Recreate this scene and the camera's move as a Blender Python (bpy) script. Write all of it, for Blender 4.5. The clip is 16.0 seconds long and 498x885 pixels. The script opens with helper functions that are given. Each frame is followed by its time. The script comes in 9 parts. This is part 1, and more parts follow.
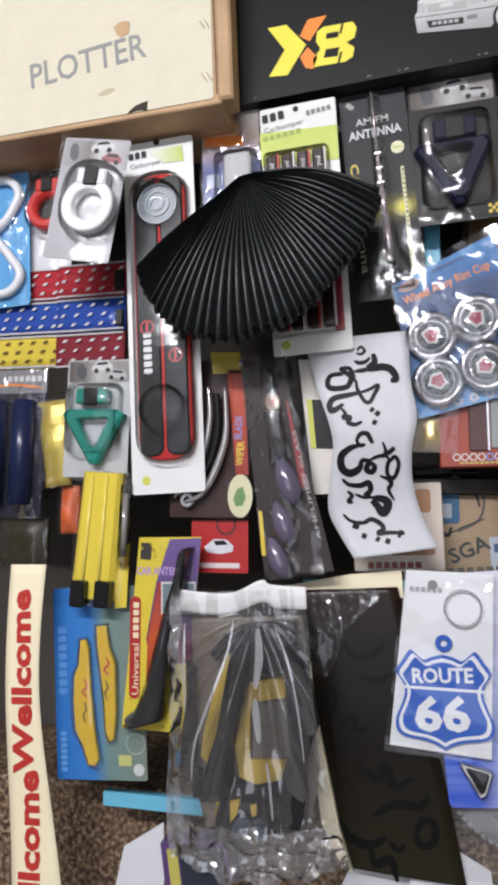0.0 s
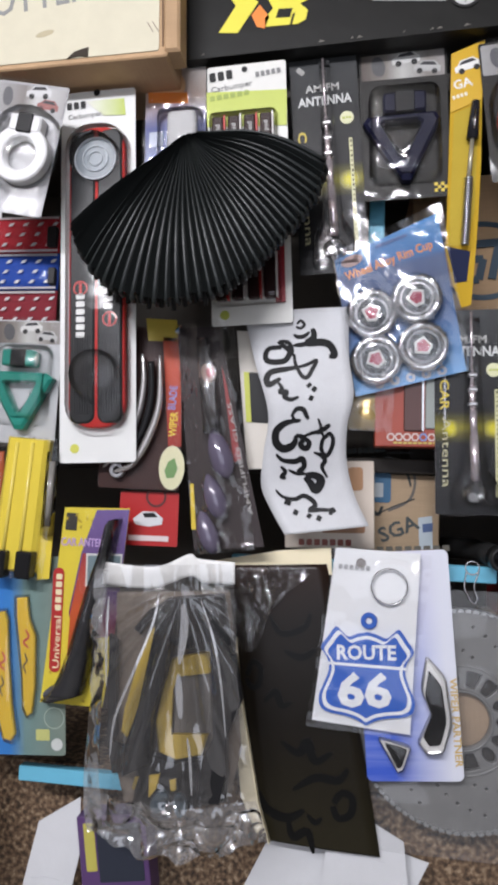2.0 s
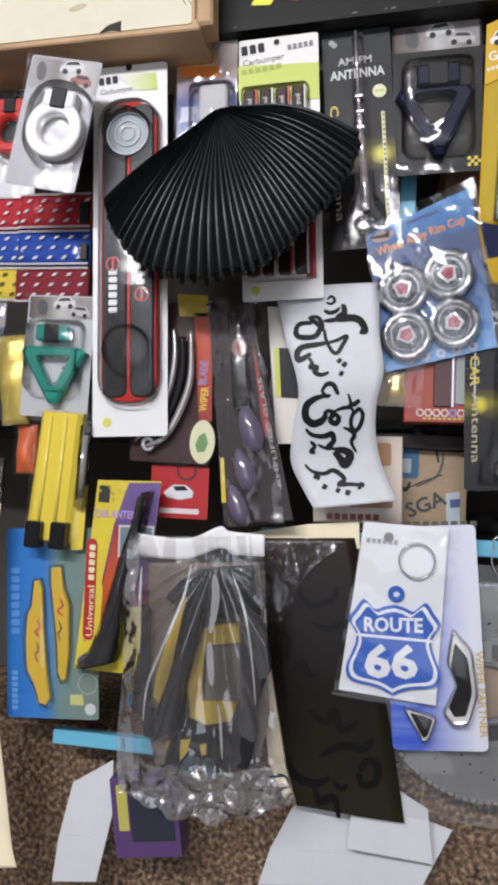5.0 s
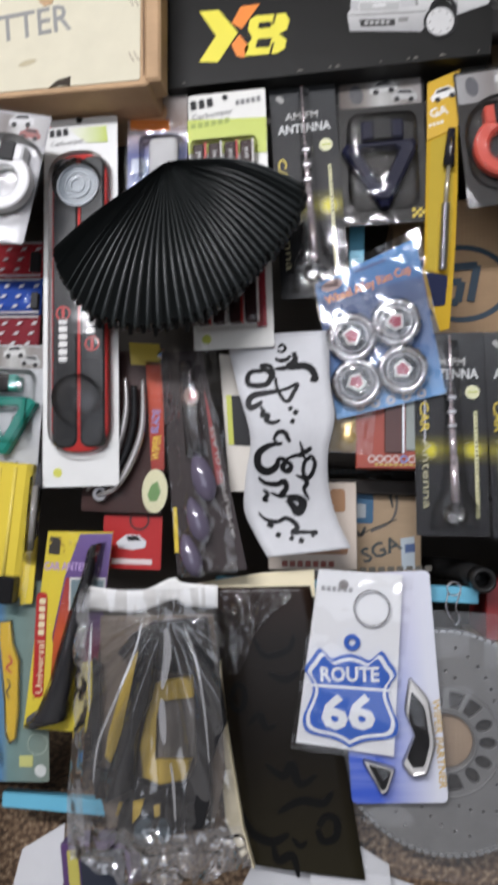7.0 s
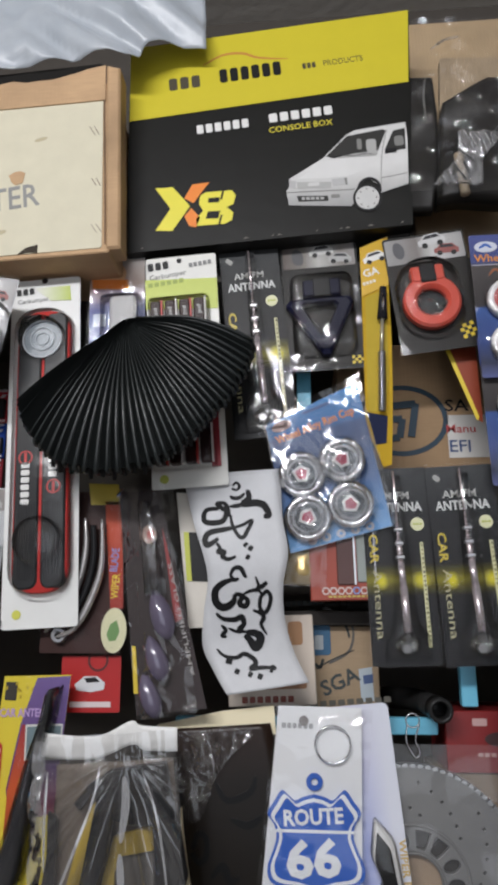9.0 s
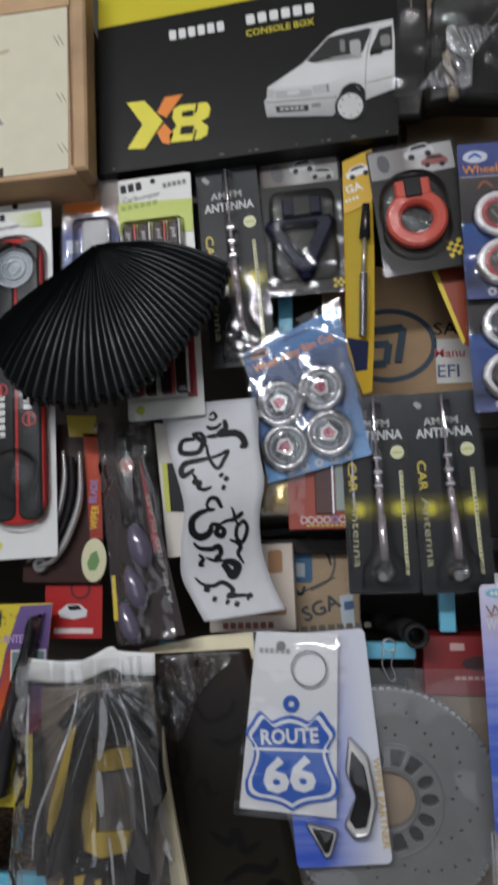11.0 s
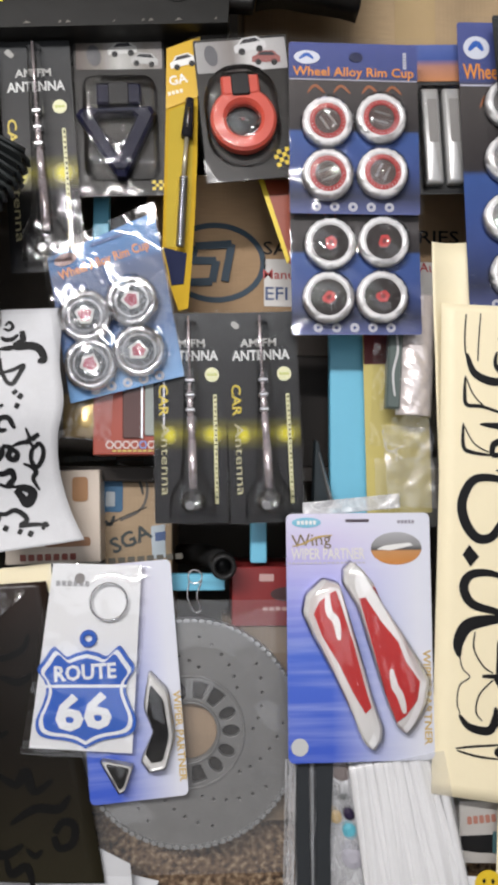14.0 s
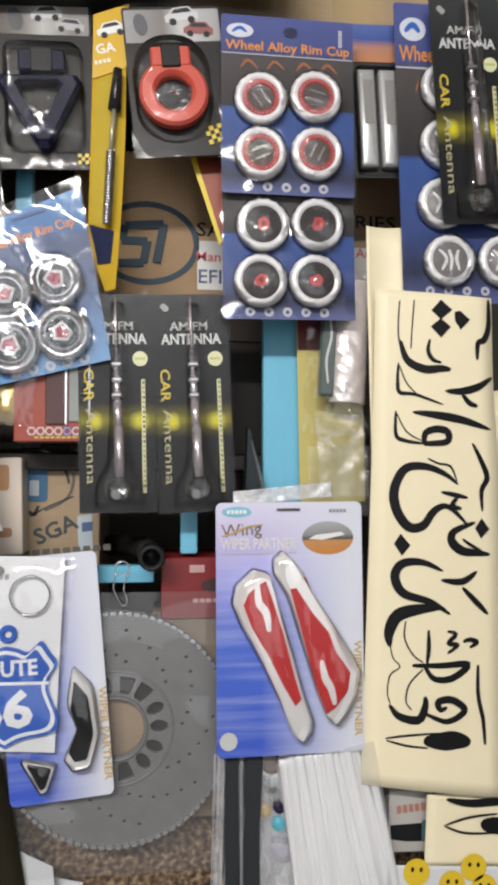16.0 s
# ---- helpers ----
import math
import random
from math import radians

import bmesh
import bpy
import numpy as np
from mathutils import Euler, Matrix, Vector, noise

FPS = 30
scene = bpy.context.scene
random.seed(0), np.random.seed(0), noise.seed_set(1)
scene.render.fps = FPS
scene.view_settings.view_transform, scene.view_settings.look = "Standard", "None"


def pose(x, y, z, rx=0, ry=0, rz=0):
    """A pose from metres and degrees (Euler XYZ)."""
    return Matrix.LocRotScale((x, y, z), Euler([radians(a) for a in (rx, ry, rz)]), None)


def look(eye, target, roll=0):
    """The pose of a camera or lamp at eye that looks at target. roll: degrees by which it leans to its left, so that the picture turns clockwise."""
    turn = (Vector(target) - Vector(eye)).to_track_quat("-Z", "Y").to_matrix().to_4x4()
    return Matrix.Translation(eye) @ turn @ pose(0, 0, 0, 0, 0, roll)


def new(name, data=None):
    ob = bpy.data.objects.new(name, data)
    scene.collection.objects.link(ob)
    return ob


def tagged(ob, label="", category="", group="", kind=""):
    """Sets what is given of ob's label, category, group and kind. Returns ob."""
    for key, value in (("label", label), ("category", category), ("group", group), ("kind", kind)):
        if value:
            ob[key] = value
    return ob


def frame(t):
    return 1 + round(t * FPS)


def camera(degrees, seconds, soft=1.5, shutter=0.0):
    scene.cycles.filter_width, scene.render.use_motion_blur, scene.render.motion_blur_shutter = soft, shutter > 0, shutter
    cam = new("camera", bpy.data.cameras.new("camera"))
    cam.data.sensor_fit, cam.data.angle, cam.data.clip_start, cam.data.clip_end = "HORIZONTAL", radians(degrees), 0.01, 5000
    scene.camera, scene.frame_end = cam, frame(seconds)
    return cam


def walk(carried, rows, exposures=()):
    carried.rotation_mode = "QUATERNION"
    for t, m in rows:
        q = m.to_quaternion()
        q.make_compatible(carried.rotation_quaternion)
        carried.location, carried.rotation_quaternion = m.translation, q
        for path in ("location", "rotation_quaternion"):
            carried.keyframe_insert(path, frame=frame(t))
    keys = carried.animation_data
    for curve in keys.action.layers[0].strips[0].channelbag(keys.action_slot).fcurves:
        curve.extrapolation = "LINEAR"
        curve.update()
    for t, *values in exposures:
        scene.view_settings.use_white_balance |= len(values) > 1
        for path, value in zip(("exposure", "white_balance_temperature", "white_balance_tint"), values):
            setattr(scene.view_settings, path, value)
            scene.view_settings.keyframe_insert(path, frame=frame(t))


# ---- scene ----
cam = camera(39.4, 16.0, 3.7, 0.5)
ROWS = [
    (0, (-0.0487, -0.7622, 1.4267), (-0.2782, 0.2054, 1.5324), 0.41),
    (0.5, (-0.0470, -0.7622, 1.4266), (-0.2460, 0.2120, 1.5326), -0.09),
    (1, (-0.0482, -0.7564, 1.4264), (-0.2074, 0.2275, 1.5079), 1.42),
    (1.5, (-0.0471, -0.7495, 1.4266), (-0.2027, 0.2352, 1.5056), 1.58),
    (2, (-0.0468, -0.7440, 1.4259), (-0.1898, 0.2431, 1.4975), 2.23),
    (2.5, (-0.0407, -0.7462, 1.4261), (-0.1872, 0.2400, 1.5025), 1.94),
    (3, (-0.0405, -0.7523, 1.4287), (-0.1859, 0.2337, 1.5099), 1.88),
    (3.5, (-0.0433, -0.7548, 1.4275), (-0.2077, 0.2284, 1.5067), 2.18),
    (4, (-0.0517, -0.7582, 1.4232), (-0.2323, 0.2227, 1.4951), 2.22),
    (4.2, (-0.0582, -0.7553, 1.4188), (-0.2412, 0.2264, 1.4715), 2.52),
    (6.3, (-0.0501, -0.7543, 1.4211), (-0.2026, 0.2332, 1.4594), 2.25),
    (6.5, (-0.0468, -0.7470, 1.4214), (-0.2024, 0.2396, 1.4697), 2.15),
    (7, (-0.0381, -0.7490, 1.4372), (-0.1672, 0.2385, 1.5273), 1.76),
    (7.5, (-0.0190, -0.7666, 1.4546), (-0.1243, 0.2106, 1.6389), -0.57),
    (8, (-0.0200, -0.7772, 1.4549), (-0.0725, 0.1957, 1.6800), -0.91),
    (8.5, (-0.0220, -0.7808, 1.4546), (-0.0843, 0.1879, 1.6950), -0.82),
    (8.7, (-0.0255, -0.7858, 1.4535), (-0.0932, 0.1785, 1.7094), -0.51),
    (10.8, (0.0221, -0.7736, 1.4649), (-0.1039, 0.2024, 1.6425), -0.16),
    (11, (0.0312, -0.7671, 1.4611), (-0.0866, 0.2143, 1.6123), -0.53),
    (11.5, (0.0411, -0.7554, 1.4556), (-0.0861, 0.2326, 1.5435), -0.82),
    (12, (0.0573, -0.7485, 1.4528), (-0.0605, 0.2426, 1.5139), -1.00),
    (12.5, (0.0853, -0.7448, 1.4522), (0.0540, 0.2526, 1.5176), -1.87),
    (13, (0.0964, -0.7398, 1.4482), (0.1104, 0.2576, 1.5200), -0.89),
    (13.5, (0.1029, -0.7145, 1.4508), (0.1365, 0.2819, 1.5290), -0.74),
    (14, (0.1051, -0.7056, 1.4471), (0.1580, 0.2908, 1.5135), 0.18),
    (14.5, (0.1022, -0.6947, 1.4458), (0.1852, 0.2999, 1.5090), 0.18),
    (15, (0.1048, -0.6918, 1.4445), (0.2003, 0.3024, 1.4936), 0.57),
    (15.5, (0.1136, -0.6877, 1.4442), (0.2280, 0.3044, 1.4942), 0.29),
    (16, (0.1264, -0.6857, 1.4455), (0.2518, 0.3050, 1.4980), 0.18),
]
EXPOSURES = [
    (0, 0.08, 6250, 14), (4.2, 0.10, 6250, 14), (6.5, 0.02, 6250, 13), (7.0, 0.0, 6250, 13), (7.5, -0.12, 6350, 11), (8.0, -0.18, 6350, 11),
    (8.7, -0.22, 6350, 11), (10.8, -0.62, 6200, 10), (11.0, -0.62, 6200, 10), (11.5, -0.42, 6300, 10), (12.0, -0.18, 6400, 10), (12.5, 0.12, 6550, 12), (13.5, 0.18, 6550, 12), (14.5, 0.16, 6600, 11), (15.0, 0.10, 6600, 11), (16, 0.09, 6650, 10),
]
walk(cam, [(t, look(eye, aim, roll)) for t, eye, aim, roll in ROWS], EXPOSURES)

# ---- light ----
world = bpy.data.worlds.new("world")
scene.world = world
world.use_nodes = True
world.node_tree.nodes["Background"].inputs[0].default_value = (0.8, 0.9, 1.0, 1)
world.node_tree.nodes["Background"].inputs[1].default_value = 0.05
scene.view_settings.exposure = 0.0


def area(name, at, aim, sx, sy, watts, col):
    d = bpy.data.lights.new(name, "AREA")
    d.shape, d.size, d.size_y, d.energy, d.color = "RECTANGLE", sx, sy, watts, col
    ob = new(name, d)
    ob.matrix_world = look(at, aim)
    return ob


area("tube_light_glow", (-0.50, -2.0, 2.48), (-0.15, 0.0, 1.45), 1.5, 0.07, 45, (1.0, 0.985, 0.985))
# Added fill lamp behind the camera; the opening it stands in is made up.
area("front_fill", (0.1, -2.69, 1.45), (0.1, 0.0, 1.35), 2.2, 1.8, 15, (0.95, 0.98, 1.04))


# ---- materials ----
def nodes_of(name):
    m = bpy.data.materials.new(name)
    m.use_nodes = True
    n, l = m.node_tree.nodes, m.node_tree.links
    return m, n, l, n["Principled BSDF"]


def mapped(n, l, scale, kind="Object"):
    tc, mp = n.new("ShaderNodeTexCoord"), n.new("ShaderNodeMapping")
    mp.inputs["Scale"].default_value = scale if isinstance(scale, tuple) else (scale,) * 3
    l.new(tc.outputs[kind], mp.inputs[0])
    return mp.outputs[0]


def noise_of(n, l, vec, scale, detail=4):
    t = n.new("ShaderNodeTexNoise")
    t.inputs["Scale"].default_value, t.inputs["Detail"].default_value = scale, detail
    l.new(vec, t.inputs["Vector"])
    return t.outputs["Fac"]


def mixed(n, l, fac, a, b, how="MIX"):
    m = n.new("ShaderNodeMix")
    m.data_type, m.blend_type = "RGBA", how
    for sock, v in ((m.inputs[0], fac), (m.inputs[6], a), (m.inputs[7], b)):
        if isinstance(v, (int, float)):
            sock.default_value = v
        elif isinstance(v, tuple):
            sock.default_value = (*v, 1)
        else:
            l.new(v, sock)
    return m.outputs[2]


def ramp(n, l, fac, stops):
    r = n.new("ShaderNodeValToRGB")
    while len(r.color_ramp.elements) < len(stops):
        r.color_ramp.elements.new(0.5)
    for e, (p, c) in zip(r.color_ramp.elements, stops):
        e.position, e.color = p, (*c, 1)
    l.new(fac, r.inputs[0])
    return r.outputs[0]


def bumped(n, l, bsdf, fac, strength, dist=0.001):
    b = n.new("ShaderNodeBump")
    b.inputs["Strength"].default_value, b.inputs["Distance"].default_value = strength, dist
    l.new(fac, b.inputs["Height"])
    l.new(b.outputs[0], bsdf.inputs["Normal"])


def scaled(c, k):
    return tuple(min(1.0, v * k) for v in c)


MATS = {}


def paint(r, g, b, rough=0.42, metal=0.0, wear=0.12, bump=0.05, coat=0.0, spec=None):
    """Printed card, plastic or paint: one colour with fine grain, faint blotches and a little relief."""
    key = ("paint", r, g, b, rough, metal, wear, bump, coat, spec)
    if key not in MATS:
        m, n, l, p = nodes_of("print")
        v = mapped(n, l, 1.0)
        fine, wide = noise_of(n, l, v, 900, 2), noise_of(n, l, v, 38, 5)
        c = mixed(n, l, wide, scaled((r, g, b), 1 - wear), scaled((r, g, b), 1 + wear))
        c = mixed(n, l, fine, c, scaled((r, g, b), 1 - wear * 0.6))
        l.new(c, p.inputs["Base Color"])
        p.inputs["Roughness"].default_value, p.inputs["Metallic"].default_value = rough, metal
        p.inputs["Specular IOR Level"].default_value = spec if spec is not None else 0.22 if max(r, g, b) < 0.06 else 0.4
        p.inputs["Coat Weight"].default_value, p.inputs["Coat Roughness"].default_value = coat, 0.15
        bumped(n, l, p, wide, bump, 0.004)
        MATS[key] = m
    return MATS[key]


def fade(stops, axis=2, rough=0.35, low=0.0):
    """A printed card whose ink runs from colour to colour across its own box."""
    key = ("fade", tuple(stops), axis, rough)
    if key not in MATS:
        m, n, l, p = nodes_of("print_fade")
        sep = n.new("ShaderNodeSeparateXYZ")
        l.new(mapped(n, l, 1.0, "Generated"), sep.inputs[0])
        c = ramp(n, l, sep.outputs[axis], stops)
        v = mapped(n, l, 1.0)
        wide = noise_of(n, l, v, 60, 5)
        c = mixed(n, l, 0.12, c, wide, "OVERLAY")
        l.new(c, p.inputs["Base Color"])
        p.inputs["Roughness"].default_value, p.inputs["Specular IOR Level"].default_value = rough, 0.25
        bumped(n, l, p, wide, 0.06, 0.004)
        MATS[key] = m
    return MATS[key]


def clear(relief=0.15, scale=60.0, gloss=0.0, tint=0.985, rough=0.06, haze=0.0, ior=1.28):
    """Clear blister or bag film: mostly see-through, with glossy creases."""
    key = ("clear", relief, scale, gloss, tint, rough, haze, ior)
    if key not in MATS:
        m, n, l, p = nodes_of("clear_film")
        v = mapped(n, l, 1.0)
        n1, n2 = noise_of(n, l, v, scale, 6), noise_of(n, l, v, scale * 0.3, 3)
        add = n.new("ShaderNodeMath")
        add.operation = "ADD"
        l.new(n1, add.inputs[0]), l.new(n2, add.inputs[1])
        b = n.new("ShaderNodeBump")
        b.inputs["Strength"].default_value, b.inputs["Distance"].default_value = relief, 0.008
        l.new(add.outputs[0], b.inputs["Height"])
        fr = n.new("ShaderNodeFresnel")
        fr.inputs["IOR"].default_value = ior
        l.new(b.outputs[0], fr.inputs["Normal"])
        plus = n.new("ShaderNodeMath")
        plus.operation = "ADD"
        plus.use_clamp = True
        plus.inputs[1].default_value = gloss
        l.new(fr.outputs[0], plus.inputs[0])
        tr, gl = n.new("ShaderNodeBsdfTransparent"), n.new("ShaderNodeBsdfGlossy")
        tr.inputs[0].default_value = (tint, tint, tint, 1)
        gl.inputs["Roughness"].default_value = rough
        l.new(b.outputs[0], gl.inputs["Normal"])
        df = n.new("ShaderNodeBsdfDiffuse")
        df.inputs[0].default_value = (0.75, 0.76, 0.78, 1)
        hz = n.new("ShaderNodeMixShader")
        hz.inputs[0].default_value = haze
        l.new(tr.outputs[0], hz.inputs[1]), l.new(df.outputs[0], hz.inputs[2])
        mx = n.new("ShaderNodeMixShader")
        l.new(plus.outputs[0], mx.inputs[0]), l.new(hz.outputs[0], mx.inputs[1]), l.new(gl.outputs[0], mx.inputs[2])
        l.new(mx.outputs[0], n["Material Output"].inputs[0])
        n.remove(p)
        MATS[key] = m
    return MATS[key]


def cardboard(r=0.42, g=0.28, b=0.16):
    key = ("cardboard", r, g, b)
    if key not in MATS:
        m, n, l, p = nodes_of("corrugated_board")
        v = mapped(n, l, 1.0)
        fib = noise_of(n, l, mapped(n, l, (40, 40, 400)), 1.0, 5)
        wide = noise_of(n, l, v, 9, 5)
        c = mixed(n, l, fib, scaled((r, g, b), 0.82), scaled((r, g, b), 1.12))
        c = mixed(n, l, ramp(n, l, wide, [(0.42, (0, 0, 0)), (0.75, (1, 1, 1))]), c, scaled((r, g, b), 0.62))
        l.new(c, p.inputs["Base Color"])
        p.inputs["Roughness"].default_value = 0.75
        w = n.new("ShaderNodeTexWave")
        w.inputs["Scale"].default_value = 60
        l.new(v, w.inputs[0])
        bumped(n, l, p, w.outputs["Fac"], 0.06, 0.002)
        MATS[key] = m
    return MATS[key]


def speckled():
    m, n, l, p = nodes_of("speckled_stone")
    v = mapped(n, l, 1.0)
    a, b = noise_of(n, l, v, 160, 6), noise_of(n, l, v, 14, 4)
    c = ramp(n, l, a, [(0.36, (0.012, 0.008, 0.005)), (0.46, (0.10, 0.06, 0.035)), (0.54, (0.20, 0.13, 0.075)), (0.66, (0.42, 0.32, 0.21))])
    c = mixed(n, l, ramp(n, l, b, [(0.4, (0, 0, 0)), (0.9, (0.6, 0.6, 0.6))]), c, (0.16, 0.10, 0.06))
    l.new(c, p.inputs["Base Color"])
    p.inputs["Roughness"].default_value = 0.55
    bumped(n, l, p, a, 0.25, 0.003)
    return m


def hatch(c1, c2, scale=260):
    """Card printed with fine slanting lines."""
    m, n, l, p = nodes_of("hatched_print")
    w = n.new("ShaderNodeTexWave")
    w.wave_type, w.bands_direction = "BANDS", "DIAGONAL"
    w.inputs["Scale"].default_value = scale
    l.new(mapped(n, l, 1.0), w.inputs[0])
    l.new(mixed(n, l, w.outputs["Fac"], c1, c2), p.inputs["Base Color"])
    p.inputs["Roughness"].default_value = 0.3
    return m


def crumpled(stretch=(30.0, 30.0, 30.0), narrow=0.05, pale=0.45, relief=0.8, gloss=0.05, haze=0.04, rough=0.10, seed=0.0, ior=1.28):
    """Bag film with a net of sharp folds: pale lines put each fold's highlight into the haze."""
    key = ("crumpled", stretch, narrow, pale, relief, gloss, haze, rough, seed, ior)
    if key not in MATS:
        m = clear(relief, 33.0 + seed, gloss, 0.985, rough, haze, ior).copy()
        n, l = m.node_tree.nodes, m.node_tree.links
        total = None
        for k, (mul, share) in enumerate(((1.0, 1.0), (2.3, 0.6))):
            tex = n.new("ShaderNodeTexNoise")
            tex.inputs["Scale"].default_value, tex.inputs["Detail"].default_value, tex.inputs["Distortion"].default_value = mul, 1.0, 0.6
            l.new(mapped(n, l, stretch), tex.inputs["Vector"])
            fold = ramp(n, l, tex.outputs["Fac"], [(0.5 - narrow, (0, 0, 0)), (0.5, (share, share, share)), (0.5 + narrow * 0.35, (0, 0, 0))])
            total = fold if total is None else mixed(n, l, 1.0, total, fold, "ADD")
        patch = noise_of(n, l, mapped(n, l, 1.0), 16.0 + seed, 2)
        part_of = ramp(n, l, patch, [(0.40, (0.05, 0.05, 0.05)), (0.62, (1, 1, 1))])
        total = mixed(n, l, 1.0, total, part_of, "MULTIPLY")
        amount = n.new("ShaderNodeMath")
        amount.operation, amount.use_clamp = "MULTIPLY_ADD", True
        amount.inputs[1].default_value, amount.inputs[2].default_value = pale, haze
        l.new(total, amount.inputs[0])
        hz = [q for q in n if q.type == "MIX_SHADER" and q.inputs[2].is_linked and q.inputs[2].links[0].from_node.type == "BSDF_DIFFUSE"][0]
        l.new(amount.outputs[0], hz.inputs[0])
        MATS[key] = m
    return MATS[key]


def film(cell=(40.0, 40.0, 40.0), slope=0.22, gloss=0.05, haze=0.0, pale=0.0, rough=0.05, seed=0.0):
    """Thin clear packing film: flat facets that meet in sharp creases, each facet mirroring the room a little."""
    key = ("film", cell, slope, gloss, haze, pale, rough, seed)
    if key not in MATS:
        m, n, l, p = nodes_of("packing_film")
        base = mapped(n, l, cell)
        wob = n.new("ShaderNodeTexNoise")
        wob.inputs["Scale"].default_value, wob.inputs["Detail"].default_value = 0.7, 2.0
        l.new(base, wob.inputs["Vector"])
        bend = n.new("ShaderNodeMix")
        bend.data_type, bend.blend_type = "RGBA", "LINEAR_LIGHT"
        bend.inputs[0].default_value = 0.7
        l.new(base, bend.inputs[6]), l.new(wob.outputs["Color"], bend.inputs[7])
        high = None
        for mul, share in ((0.45, 1.0), (1.3, 0.4)):
            v = n.new("ShaderNodeTexVoronoi")
            v.feature = "F1"
            v.inputs["Scale"].default_value = mul
            off = n.new("ShaderNodeVectorMath")
            off.inputs[1].default_value = (seed, 1.7 * seed, -seed)
            l.new(bend.outputs[2], off.inputs[0]), l.new(off.outputs[0], v.inputs["Vector"])
            k = n.new("ShaderNodeMath")
            k.operation = "MULTIPLY"
            k.inputs[1].default_value = share / mul
            l.new(v.outputs["Distance"], k.inputs[0])
            if high is None:
                high = k.outputs[0]
            else:
                add = n.new("ShaderNodeMath")
                l.new(high, add.inputs[0]), l.new(k.outputs[0], add.inputs[1])
                high = add.outputs[0]
        b = n.new("ShaderNodeBump")
        b.inputs["Strength"].default_value, b.inputs["Distance"].default_value = 1.0, slope / max(cell)
        l.new(high, b.inputs["Height"])
        tr, gl, df = n.new("ShaderNodeBsdfTransparent"), n.new("ShaderNodeBsdfGlossy"), n.new("ShaderNodeBsdfDiffuse")
        tr.inputs[0].default_value, df.inputs[0].default_value = (0.985, 0.985, 0.985, 1), (0.75, 0.76, 0.78, 1)
        gl.inputs["Roughness"].default_value = rough
        l.new(b.outputs[0], gl.inputs["Normal"])
        hz, mx = n.new("ShaderNodeMixShader"), n.new("ShaderNodeMixShader")
        # pale whitens the crests: crease highlights are put in as haze
        crest = ramp(n, l, high, [(0.0, (haze + pale,) * 3), (0.16, (haze,) * 3), (1.0, (haze,) * 3)])
        l.new(crest, hz.inputs[0])
        l.new(tr.outputs[0], hz.inputs[1]), l.new(df.outputs[0], hz.inputs[2])
        fr = n.new("ShaderNodeFresnel")
        fr.inputs["IOR"].default_value = 1.25
        l.new(b.outputs[0], fr.inputs["Normal"])
        plus = n.new("ShaderNodeMath")
        plus.use_clamp = True
        plus.inputs[1].default_value = gloss
        l.new(fr.outputs[0], plus.inputs[0]), l.new(plus.outputs[0], mx.inputs[0])
        l.new(hz.outputs[0], mx.inputs[1]), l.new(gl.outputs[0], mx.inputs[2])
        l.new(mx.outputs[0], n["Material Output"].inputs[0])
        n.remove(p)
        MATS[key] = m
    return MATS[key]


WHITE = paint(0.78, 0.78, 0.76)
PAPER = paint(0.66, 0.67, 0.69, 0.6, 0, 0.10, 0.15)
CREAM = paint(0.88, 0.79, 0.55, 0.5, 0, 0.05, 0.08)
BLACK = paint(0.014, 0.014, 0.015, 0.4)
GLOSS_BLACK = paint(0.015, 0.015, 0.016, 0.2)
INK = paint(0.008, 0.008, 0.009, 0.5, 0, 0.05, 0.0)
RUBBER = paint(0.013, 0.015, 0.015, 0.42, 0, 0.3, 0.15)
CHROME = paint(0.75, 0.75, 0.77, 0.10, 1.0, 0.05, 0.02)
SATIN = paint(0.62, 0.62, 0.64, 0.28, 1.0, 0.1, 0.05)
RED = paint(0.55, 0.035, 0.03, 0.35)
ORANGE = paint(0.85, 0.25, 0.03)
YELLOW = paint(0.80, 0.60, 0.05)
BLUE = paint(0.03, 0.12, 0.45)
SKY = paint(0.16, 0.50, 0.68, 0.4, 0, 0.08)
FILM = clear(0.12, 25.0, 0.0, 0.99)
SHELL = film((34.0, 34.0, 34.0), 0.10, 0.035, 0.0, 0.0, 0.05, 0.4)
BAG = film((46.0, 46.0, 26.0), 0.26, 0.07, 0.008, 0.08, 0.05, 1.1)
SPARK = film((30.0, 30.0, 16.0), 0.07, 0.016, 0.004, 0.0, 0.07, 2.3)
HAZY = clear(0.5, 30.0, 0.04, 0.95, 0.12, 0.08)


# ---- building helpers: x right, z up, the front of a thing looks along -y ----
def part(name, bm, mat, parent=None, label="", smooth=False):
    me = bpy.data.meshes.new(name)
    bmesh.ops.recalc_face_normals(bm, faces=bm.faces)
    if smooth:
        for f in bm.faces:
            f.smooth = True
    bm.to_mesh(me)
    bm.free()
    me.materials.append(mat)
    ob = new(name, me)
    ob.parent = parent
    if label:
        ob["label"] = label
    return ob


def root(name, place, label, category, group="", lean=0.0, turn=0.0):
    x, y, z, w, h, tilt = place
    ob = new(name)
    ob.empty_display_size = 0.02
    ob.matrix_world = pose(x, y, z, 0, tilt, 0) @ pose(0, 0, 0, lean, 0, turn)
    return tagged(ob, label, category, group)


